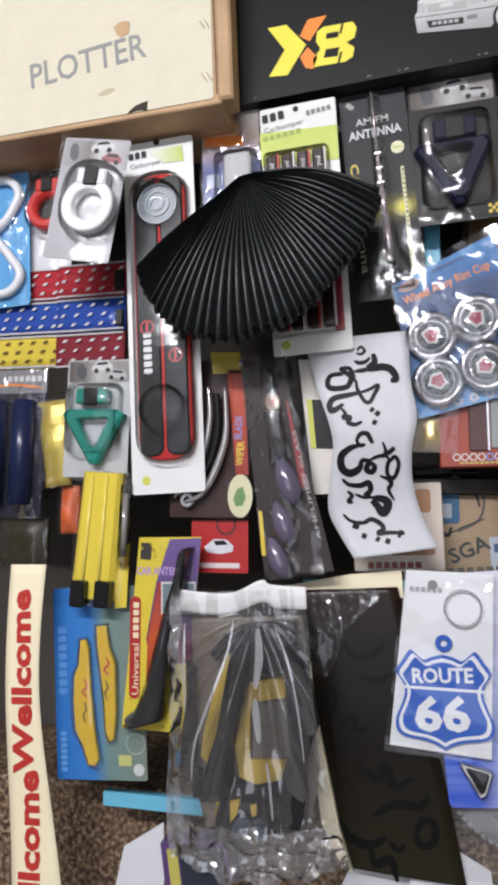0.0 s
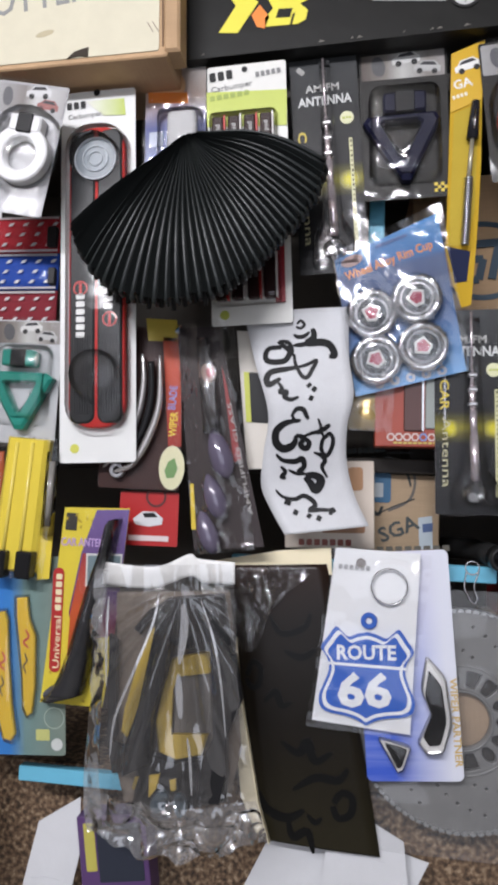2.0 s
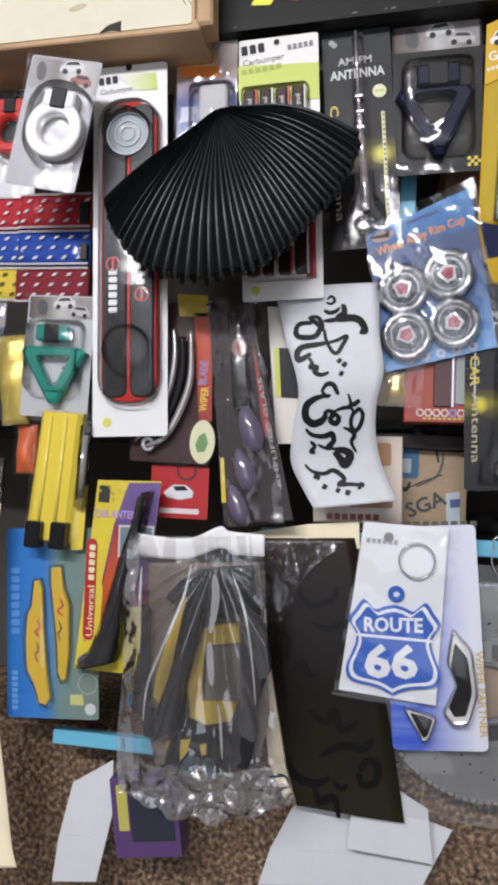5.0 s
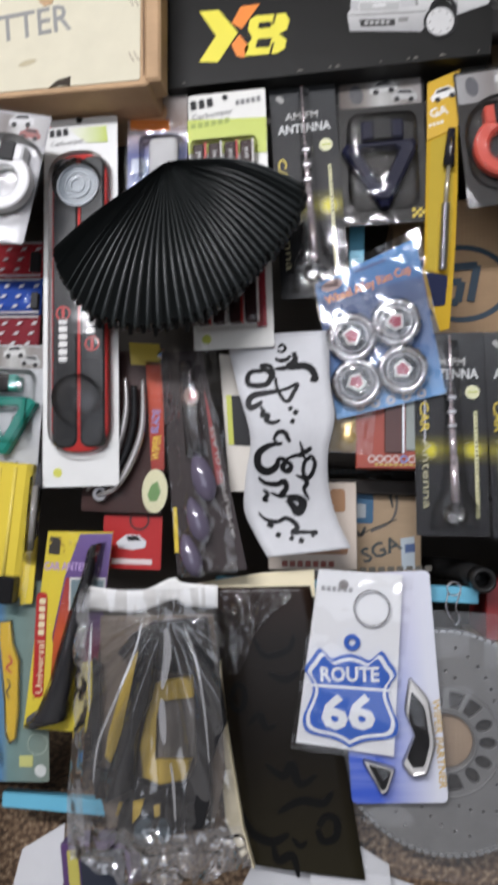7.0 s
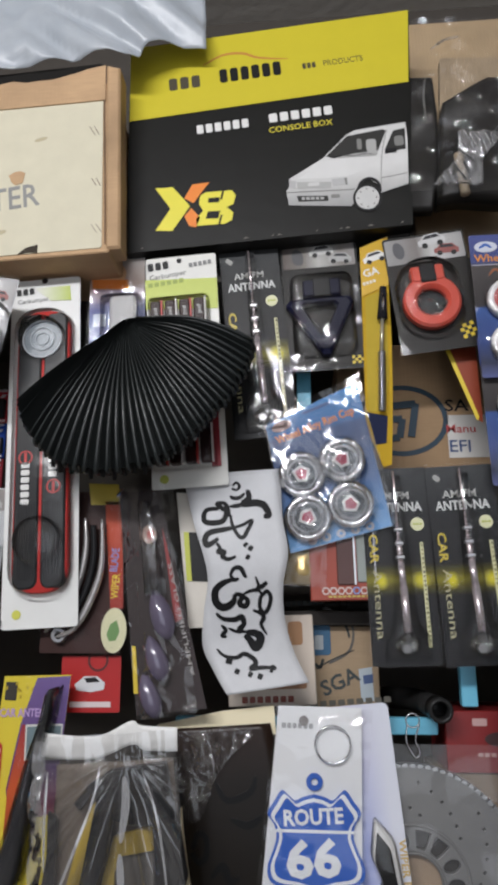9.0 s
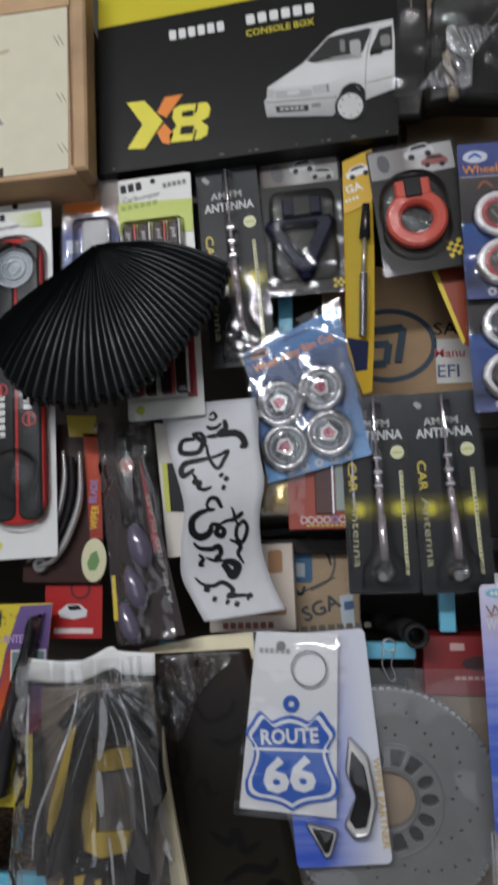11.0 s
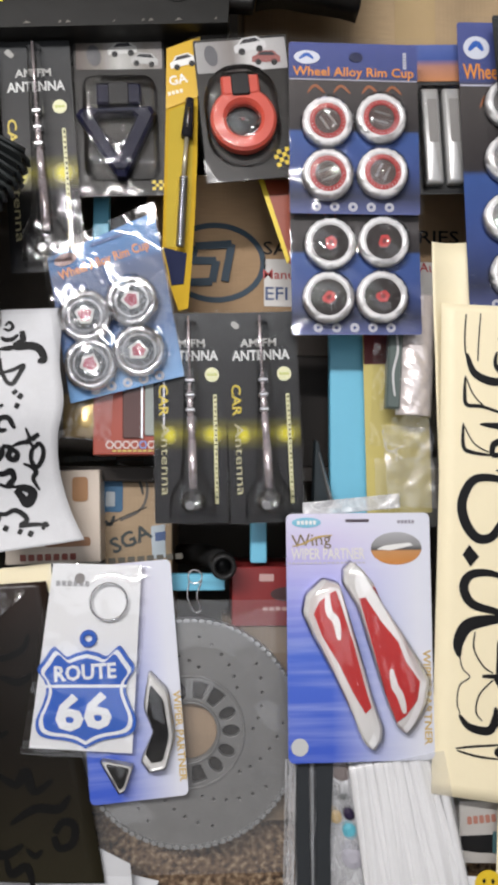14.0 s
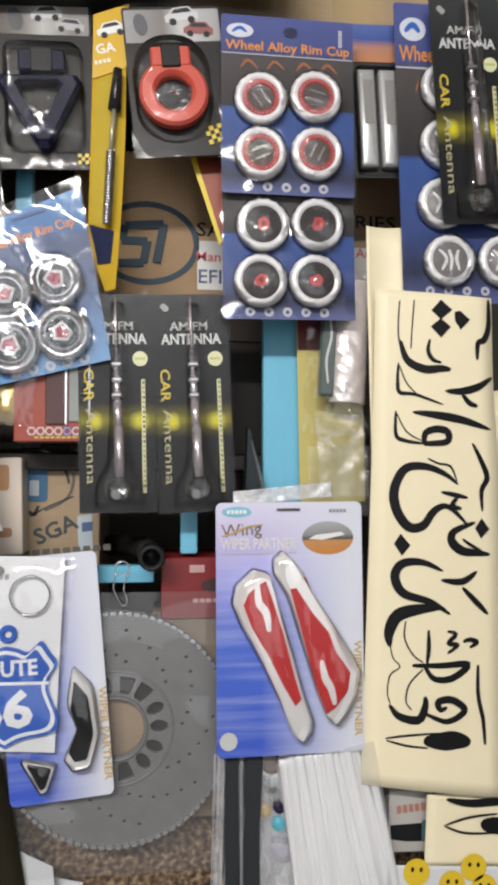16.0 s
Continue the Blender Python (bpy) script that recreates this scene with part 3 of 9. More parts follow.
    flat("grille_badge", rrect(0.0560, -0.0895, 0.0150, 0.0050, 0.002), paint(0.60, 0.60, 0.59), o, -0.0013)
    flat("headlamp", [(0.0791, -0.0836), (0.0984, -0.0833), (0.099, -0.0936), (0.0799, -0.0939)], paint(0.50, 0.50, 0.50, 0.2), o, -0.001)
    flat("headlamp", [(0.0246, -0.0807), (0.0335, -0.0827), (0.0322, -0.0937), (0.0244, -0.0917)], paint(0.50, 0.50, 0.50, 0.2), o, -0.001)
    flat("lamp_edge", [(0.0955, -0.0836), (0.0984, -0.0833), (0.099, -0.0936), (0.0965, -0.0937)], grey, o, -0.0014)
    flat("bumper_line", [(0.0202, -0.0979), (0.1028, -0.1005), (0.1083, -0.1000), (0.1080, -0.1012), (0.1028, -0.1018), (0.0202, -0.0990)], grey, o, -0.001)
    flat("air_intake", [(0.0334, -0.1048), (0.0731, -0.1075), (0.0734, -0.1150), (0.0354, -0.1131)], dark, o, -0.001)
    bars(o, 0.0535, -0.1100, 0.0300, 0.0040, 5, pale, -0.0014, -3)
    flat("fog_lamp", rrect(0.0824, -0.1090, 0.0110, 0.0050, 0.001), grey, o, -0.001)
    part("wheel_arch", brush([(0.1102, -0.1047), (0.1165, -0.0919), (0.1275, -0.0872), (0.1375, -0.0938), (0.1402, -0.1074)], 0.0045, 0.5, -0.0008, -0.0012), BLACK, o)
    part("wheel", prism(oval(0.1228, -0.1151, 0.0185, 0.0195), -0.0010, -0.0014), paint(0.02, 0.02, 0.02), o, "printed dark tyre")
    hub = part("wheel_hub", prism(oval(0.1225, -0.1151, 0.0150, 0.0165), -0.0014, -0.0017), paint(0.58, 0.58, 0.57), o, "printed white wheel cover")
    for k in range(8):
        q = radians(45 * k)
        part("hub_hole", prism(oval(0.1225 + 0.0115 * math.cos(q), -0.1151 + 0.0127 * math.sin(q), 0.0012, 0.0012, 8), -0.0017, -0.0019), grey, hub)
    part("door_line", brush([(0.1548, -0.0156), (0.1454, -0.0546), (0.1407, -0.1055)], 0.0010, 0.8, -0.0008, -0.0011), grey, o)
    part("sill_line", brush([(0.1426, -0.0873), (0.1612, -0.085), (0.1765, -0.0823)], 0.0012, 0.8, -0.0008, -0.0011), grey, o)
    part("wiper", brush([(0.0800, -0.0525), (0.0960, -0.0500), (0.1080, -0.0520)], 0.0014, 0.5, -0.0013, -0.0016), BLACK, o)
    part("wiper", brush([(0.1080, -0.0530), (0.1220, -0.0500), (0.1340, -0.0515)], 0.0014, 0.5, -0.0013, -0.0016), BLACK, o)
    # scuffs along the lower edge and the worn corner
    worn = paint(0.16, 0.15, 0.13, 0.7)
    rnd = random.Random(17)
    for k in range(9):
        q = -0.18 + 0.355 * rnd.random()
        flat("edge_scuff", [(q, -0.1655 + 0.012 * (q + 0.19) / 0.37), (q + 0.006 * rnd.random() + 0.002, -0.1645 + 0.012 * (q + 0.19) / 0.37), (q + 0.003, -0.1625 + 0.012 * (q + 0.19) / 0.37)], worn, o, -0.0003)
    return o


console_carton((-0.0617, 0.0000, 2.0915, 0.3755, 0.3290, -1.7))


# ---- hanging packs ----
def mini_car(o, x, z, s, spin, mat, y=-0.0006):
    """A small printed car: body, dark windows and wheels."""
    put = lambda pts: turned([(x + a * s, z + b * s) for a, b in pts], spin, x, z)
    flat("printed_car", put([(-0.5, -0.16), (-0.5, 0.04), (-0.36, 0.10), (-0.22, 0.26), (0.26, 0.27), (0.42, 0.10), (0.5, 0.06), (0.5, -0.16)]), mat, o, y)
    flat("printed_window", put([(-0.30, 0.09), (-0.18, 0.21), (0.22, 0.22), (0.34, 0.09)]), paint(0.05, 0.05, 0.055, 0.3), o, y - 0.0003)
    for a in (-0.28, 0.28):
        flat("printed_tyre", put(oval(a, -0.16, 0.11, 0.11, 12)), paint(0.03, 0.03, 0.03, 0.4), o, y - 0.0003)



def ring_pack(place, ringmat, cardmat, cx, cz, ro, ri, spin, label, seed=1.0):
    """A blister with a round clip-on holder on a printed card."""
    x, y, z, w, h, tilt = place
    o = root("ring_holder_pack", place, label, "hanging pack", "ring and triangle holder packs")
    card(o, w, h, cardmat)
    bm = prism(rrect(0, h * 0.37, w * 0.96, h * 0.22, 0.002), -0.0003, -0.0006)
    part("header", bm, fade([(0.0, (0.34, 0.34, 0.34)), (0.4, (0.22, 0.20, 0.19)), (0.6, (0.55, 0.55, 0.54)), (1.0, (0.36, 0.35, 0.35))], 0), o, "grey printed header with faint pictures")
    flat("header_picture", turned(oval(-0.32 * w, 0.38 * h, w * 0.07, h * 0.075, 16), 8, -0.32 * w, 0.38 * h), paint(0.10, 0.10, 0.11), o, -0.0006)
    mini_car(o, 0.10 * w, 0.435 * h, w * 0.34, 6, paint(0.60, 0.60, 0.60, 0.4), -0.0006)
    mini_car(o, 0.26 * w, 0.34 * h, w * 0.30, -4, paint(0.30, 0.10, 0.09, 0.4), -0.0006)
    part("holder_ring", washer(cx, cz, ro, ri, -0.004, -0.016, 48, bevel=0.0015 if ringmat is hatched_ring else 0.0030), ringmat, o)
    part("holder_lip", washer(cx, cz, ri + 0.0025, ri - 0.001, -0.004, -0.012, 48), ringmat, o)
    part("cup_bottom", prism(oval(cx, cz, ri, ri, 30), -0.0004, -0.0016), paint(0.03, 0.03, 0.032, 0.25) if ringmat is not hatched_ring else paint(0.40, 0.40, 0.41, 0.35, 0, 0.2), o, "cup bottom inside the ring")
    if ringmat is not hatched_ring:
        part("cup_film", loft([(oval(cx, cz, a * ri, a * ri, 24), yy) for a, yy in ((0.98, -0.013), (0.80, -0.008), (0.45, -0.006), (0.2, -0.0075))], cap_back=False), film((150.0, 150.0, 150.0), 0.22, 0.006, 0.0, 0.0, 0.05, 9.4), o, "clear dimpled cup", True)
    top = cz + ro * 1.02
    part("clamp", prism(rrect(cx, top, ro * 1.15, ro * 0.62, 0.003), -0.003, -0.017, bevel=0.002), ringmat, o)
    part("clamp_pad", prism(rrect(cx, top, ro * 0.55, ro * 0.66, 0.002), -0.004, -0.0185, bevel=0.001), BLACK, o, "black clamp pad")
    blister(o, cx, cz + ro * 0.25, ro * 2.3, ro * 3.0, 0.020, ro, film((60.0, 60.0, 60.0), 0.10, 0.008, 0.0, 0.0, 0.05, 0.4))
    film_over(o, w, h, 0.0015, film((30.0, 30.0, 16.0), 0.05, 0.003, 0.004, 0.0, 0.14, 2.3), seed)
    return o


hatched_ring = paint(0.74, 0.74, 0.74, 0.4, 0, 0.05)
hatched = hatch((0.22, 0.22, 0.23), (0.50, 0.50, 0.52))
ring_pack((-0.4102, -0.0580, 1.7893, 0.0836, 0.1458, 9.7), hatched_ring, hatched, *(0.0094, -0.0118), 0.0317, 0.0183, 5, "white ring holder blister on grey hatched card")
ring_pack((-0.5052, 0.0300, 1.8133, 0.0637, 0.1396, 0.9), RED, paint(0.62, 0.62, 0.63), *(0.0001, 0.0098), 0.0286, 0.0163, 0, "red ring holder blister on white card, half hidden", 2.0)
rr = ring_pack((0.1403, 0.0150, 1.8552, 0.1018, 0.1585, -6.5), paint(0.58, 0.09, 0.06, 0.3), paint(0.03, 0.028, 0.026, 0.35), *(-0.0064, -0.0186), 0.0348, 0.0191, 0, "red ring holder blister on dark card with chequered corner", 3.0)


def chequer(o, x, z, s, nx=4, nz=3, spin=0):
    bm = bmesh.new()
    for i in range(nx):
        for j in range(nz):
            if (i + j) % 2 == 0:
                prism(turned(rrect(x + i * s, z + j * s, s, s, 0.0001, 1), spin, x, z), -0.0007, -0.001, bm)
    return part("chequered_corner", bm, YELLOW, o)


def triangle_pack(place, mat, cardmat, tri, hole, clamp, label, seed):
    x, y, z, w, h, tilt = place
    o = root("triangle_holder_pack", place, label, "hanging pack", "ring and triangle holder packs")
    card(o, w, h, cardmat)
    part("header", prism(rrect(0, h * 0.40, w * 0.95, h * 0.18, 0.002), -0.0003, -0.0006), fade([(0.0, (0.10, 0.08, 0.07)), (0.3, (0.22, 0.20, 0.18)), (0.5, (0.48, 0.48, 0.46)), (0.8, (0.26, 0.24, 0.22)), (1.0, (0.3, 0.28, 0.27))], 0), o, "printed header strip")
    flat("header_picture", turned(oval(-0.28 * w, 0.40 * h, w * 0.08, h * 0.07, 16), 10, -0.28 * w, 0.40 * h), paint(0.07, 0.07, 0.075), o, -0.0006)
    mini_car(o, 0.04 * w, 0.44 * h, w * 0.32, 4, paint(0.62, 0.62, 0.60, 0.4), -0.0006)
    mini_car(o, 0.28 * w, 0.37 * h, w * 0.30, -6, paint(0.45, 0.45, 0.44, 0.4), -0.0006)
    bm = bmesh.new()
    n = len(tri)
    rows = []
    for pts, ins, yy in ((tri, 0, -0.003), (tri, 0, -0.013), (tri, 0.12, -0.016), (hole, -0.10, -0.016), (hole, 0, -0.013), (hole, 0, -0.003)):
        cx, cz = sum(p[0] for p in pts) / n, sum(p[1] for p in pts) / n
        rows.append([bm.verts.new((cx + (px - cx) * (1 - ins), yy, cz + (pz - cz) * (1 - ins))) for px, pz in pts])
    rows.append(rows[0])
    for a, b in zip(rows, rows[1:]):
        for i in range(n):
            bm.faces.new((a[i], a[(i + 1) % n], b[(i + 1) % n], b[i]))
    part("holder_triangle", bm, mat, o)
    hx, hz = sum(p[0] for p in hole) / len(hole), sum(p[1] for p in hole) / len(hole)
    shrink = lambda s: [(hx + (a - hx) * s, hz + (b - hz) * s) for a, b in hole]
    part("cup_film", loft([(shrink(0.99), -0.013), (shrink(0.85), -0.007), (shrink(0.4), -0.005)], cap_back=False), film((120.0, 120.0, 120.0), 0.20, 0.014, 0.0, 0.0, 0.05, 9.4), o, "clear dimpled cup", True)
    part("clamp", prism(rrect(*clamp, w * 0.48, h * 0.13, 0.003), -0.003, -0.017, bevel=0.002), mat, o)
    part("clamp_pad", prism(rrect(*clamp, w * 0.22, h * 0.14, 0.002), -0.004, -0.018, bevel=0.001), BLACK, o, "black clamp pad")
    blister(o, clamp[0], clamp[1] - h * 0.18, w * 0.82, h * 0.62, 0.021, 0.012)
    film_over(o, w, h, 0.003, SPARK, seed)
    return o


chequer(rr, *(0.0274, -0.0658), 0.0046, 4, 4, 14)
triangle_pack((-0.4215, 0.0100, 1.5440, 0.0840, 0.1440, 1.3), paint(0.02, 0.22, 0.17, 0.3), hatch((0.35, 0.36, 0.37), (0.62, 0.63, 0.64)), [(-0.0396, 0.0031), (-0.0327, 0.0093), (0.0313, 0.0087), (0.0404, 0.0029), (0.0088, -0.0568), (-0.0012, -0.057)], [(-0.0184, -0.0044), (-0.0155, -0.0023), (0.0175, -0.0016), (0.0206, -0.0045), (0.0043, -0.0369), (-0.0007, -0.036)], (-0.0021, 0.025), "green triangle holder blister on grey hatched card", 4.0)
b3 = triangle_pack((0.0043, 0.0300, 1.8482, 0.0978, 0.1746, -2.9), paint(0.005, 0.006, 0.026, 0.5, spec=0.2), paint(0.020, 0.019, 0.017, 0.45), [(-0.0465, -0.0029), (-0.0411, 0.0039), (0.0331, 0.0051), (0.0386, -0.0032), (0.0041, -0.0716), (-0.0049, -0.0711)], [(-0.0262, -0.0070), (-0.0215, -0.0030), (0.0130, -0.0022), (0.0180, -0.0068), (-0.0005, -0.0450), (-0.0065, -0.0445)], (-0.0003, 0.0178), "navy triangle holder blister on dark grey card", 5.0)
chequer(b3, *(0.0327, -0.08), 0.0036)


def bumper_pack(place):
    x, y, z, w, h, tilt = place
    o = root("bumper_guard_pack", place, "long white card with black and red bumper guards under blister", "hanging pack")
    card(o, w, h, paint(0.74, 0.75, 0.73, 0.35), 0.004, 0.0010)
    flat("green_header", [(-0.0159, 0.2036), (0.0311, 0.2031), (0.0331, 0.183), (0.0071, 0.1844)], fade([(0.0, (0.75, 0.75, 0.72)), (1.0, (0.45, 0.55, 0.10))], 0), o)
    bars(o, *(-0.0262, 0.1992), 0.0247, 0.0085, 3, BLACK, -0.0008, 3)
    lettering("Carbumper", o, *(-0.0158, 0.1866), 0.0059, paint(0.25, 0.25, 0.25), -0.0008, 3, 0.0403)
    part("hang_hole", prism(oval(*(-0.0014, 0.2129), 0.0039, 0.0039), -0.0004, -0.001), BLACK, o)
    # two guards side by side in one rounded capsule, red piping round each
    cx, cz = (0.002, -0.0056)
    lw, lh = 0.065, 0.3445
    part("red_piping", loft([(turned(rrect(cx, cz, lw, lh, lw * 0.42, 8), 0), -0.001), (rrect(cx, cz, lw, lh, lw * 0.42, 8), -0.008), (rrect(cx, cz, lw - 0.004, lh - 0.004, lw * 0.40, 8), -0.010)]), RED, o, "red piping", True)
    part("guard", prism(rrect(cx - lw * 0.245, cz, lw * 0.44, lh - 0.010, lw * 0.16, 6), -0.004, -0.0125, bevel=0.002), paint(0.02, 0.021, 0.022, 0.35), o, "black rubber guard")
    part("guard", prism(rrect(cx + lw * 0.245, cz, lw * 0.44, lh - 0.010, lw * 0.16, 6), -0.004, -0.0125, bevel=0.002), paint(0.02, 0.021, 0.022, 0.35), o, "black rubber guard")
    bars(o, cx - lw * 0.27, cz - lh * 0.135, 0.052, 0.010, 6, WHITE, -0.0127, -90)
    bars(o, cx + lw * 0.23, cz - lh * 0.045, 0.052, 0.010, 6, WHITE, -0.0127, 90)
    for a, b in ((cx - lw * 0.27, cz - lh * 0.045), (cx + lw * 0.25, cz - lh * 0.15)):
        part("emblem", washer(a, b, 0.0085, 0.0068, -0.0126, -0.0130, 24, bevel=0.0001), RED, o, "red oval emblem")
        part("emblem_bar", prism(rrect(a, b, 0.003, 0.012, 0.001), -0.0126, -0.0130), RED, o)
    b = cz + lh * 0.385
    part("round_disc", prism(oval(cx, b, lw * 0.37, lw * 0.37), -0.0122, -0.0132), paint(0.30, 0.34, 0.37, 0.3, 0, 0.3), o, "clear grey moulded disc")
    for ro, ri in ((0.385, 0.355), (0.235, 0.215), (0.13, 0.115)):
        part("moulded_ring", washer(cx, b, lw * ro, lw * ri, -0.013, -0.0150, 36, bevel=0.0004), paint(0.62, 0.66, 0.70, 0.2), o, "pale moulded ring", True)
    part("piping_end", prism(rrect(cx, b + lw * 0.43, 0.0030, lw * 0.10, 0.001), -0.0122, -0.0140), RED, o, "red piping")
    blister(o, cx, cz, lw * 1.13, lh * 1.02, 0.020, lw * 0.45, film((22.0, 22.0, 22.0), 0.03, 0.018, 0.008, 0.0, 0.16, 1.9))
    for side in (-1, 1):
        for k in range(7):
            part("guard_rib", rod([(cx + side * lw * (0.10 + 0.045 * k), -0.0128, cz - lh * 0.20), (cx + side * lw * (0.10 + 0.045 * k), -0.0128, cz - lh * 0.455)], 0.0006, 6), paint(0.03, 0.03, 0.032, 0.3), o)
    blister(o, cx, cz + lh * 0.385, lw * 0.9, lw * 0.9, 0.030, lw * 0.44, name="blister_dome")
    blister(o, cx, cz - lh * 0.33, lw * 0.9, lw * 0.9, 0.028, lw * 0.44, name="blister_dome")
    part("seal_sticker", prism(oval(*(-0.0264, -0.1994), 0.0052, 0.0052), -0.0002, -0.0008), paint(0.6, 0.6, 0.1), o, "small round yellow-green sticker")
    return o


bumper_pack((-0.3343, -0.0050, 1.6675, 0.0886, 0.4308, -3.1))


def strip_pack(place):
    x, y, z, w, h, tilt = place
    o = root("bumper_strip_pack", place, "white and lime card of black red door strips", "hanging pack")
    card(o, w, h, paint(0.74, 0.74, 0.70, 0.35), 0.003)
    flat("lime_panel", [(-0.0463, 0.1214), (0.0455, 0.1156), (0.0449, 0.0736), (-0.0459, 0.0802)], paint(0.50, 0.58, 0.10, 0.35), o)
    bars(o, *(-0.0292, 0.1393), 0.029, 0.0106, 3, BLACK, -0.0006, 5)
    lettering("Carbumper", o, *(-0.017, 0.1255), 0.0066, paint(0.15, 0.15, 0.15), -0.0006, 5, 0.0475)
    bars(o, *(-0.0197, 0.1147), 0.0475, 0.0059, 6, paint(0.30, 0.38, 0.06), -0.0010, 5)
    bars(o, *(0.0249, 0.138), 0.0304, 0.0059, 5, paint(0.2, 0.2, 0.2), -0.0006, 5)
    part("hang_hole", prism(oval(*(-0.0018, 0.1446), 0.0033, 0.0033), -0.0004, -0.001), BLACK, o)
    for k in range(4):
        cx = (-0.36 + k * 0.2) * w
        part("door_strip", prism(rrect(cx, -0.06 * h, w * 0.15, h * 0.70, 0.003), -0.001, -0.009, bevel=0.002), paint(0.03, 0.012, 0.012, 0.3), o)
        part("strip_line", prism(rrect(cx + w * 0.085, -0.06 * h, w * 0.02, h * 0.70, 0.0005), -0.001, -0.010), paint(0.75, 0.72, 0.7) if k % 2 else RED, o)
        lettering("pod", o, cx, h * 0.235, w * 0.06, WHITE, -0.0095, 90)
    part("red_edge", prism(rrect(w * 0.36, -0.3 * h, w * 0.12, h * 0.25, 0.001), -0.001, -0.004), paint(0.30, 0.02, 0.03), o)
    part("seal_sticker", prism(oval(*(-0.0304, -0.1391), 0.0053, 0.0053), -0.0002, -0.0008), paint(0.5, 0.55, 0.1), o)
    blister(o, -0.05 * w, -0.06 * h, w * 0.86, h * 0.74, 0.013, 0.006)
    return o


strip_pack((-0.1663, 0.0050, 1.7618, 0.0906, 0.3023, -3.6))


def bottle_pack(place):
    x, y, z, w, h, tilt = place
    o = root("scent_bottle_pack", place, "small pack with orange round badge and clear bottle", "hanging pack")
    card(o, w, h, fade([(0.0, (0.25, 0.3, 0.4)), (0.55, (0.10, 0.12, 0.30)), (0.75, (0.45, 0.35, 0.3)), (1.0, (0.55, 0.52, 0.5))], 2))
    part("badge", prism(oval(*(-0.0094, 0.0574), 0.0214, 0.0181), -0.0006, -0.0012), paint(0.72, 0.45, 0.25), o, "pale orange round badge")
    flat("badge_band", [(-0.0327, 0.0512), (0.0142, 0.0475), (0.0158, 0.0345), (-0.0321, 0.0382)], ORANGE, o, -0.0012)
    bars(o, *(-0.0103, 0.0624), 0.0295, 0.0114, 4, paint(0.55, 0.10, 0.05), -0.0014, 4)
    part("bottle", prism(rrect(*(0.0102, -0.0094), 0.0335, 0.0603, 0.006), -0.002, -0.014, bevel=0.003), paint(0.55, 0.55, 0.55, 0.15), o, "milky clear bottle", True)
    part("sticker", prism(rrect(*(-0.0227, -0.0062), 0.0161, 0.0174, 0.001), -0.0006, -0.001), paint(0.5, 0.55, 0.65), o)
    blister(o, 0.1 * w, -0.15 * h, w * 0.75, h * 0.6, 0.018, 0.008)
    film_over(o, w, h, 0.002, BAG, 9.0)
    return o


bottle_pack((-0.2575, 0.0150, 1.8390, 0.0720, 0.1664, -2.1))


# ---- aerial packs ----
aerial_print = fade([(0.0, (0.008, 0.008, 0.009)), (0.34, (0.008, 0.008, 0.009)), (0.39, (0.10, 0.09, 0.012)), (0.42, (0.22, 0.20, 0.015)), (0.45, (0.10, 0.09, 0.012)), (0.50, (0.010, 0.010, 0.011)), (0.75, (0.012, 0.013, 0.014)), (1.0, (0.035, 0.038, 0.040))], 2, 0.45)
GLOW = [paint(0.20 + 0.14 * k, 0.18 + 0.125 * k, 0.015, 0.4) for k in range(4)]


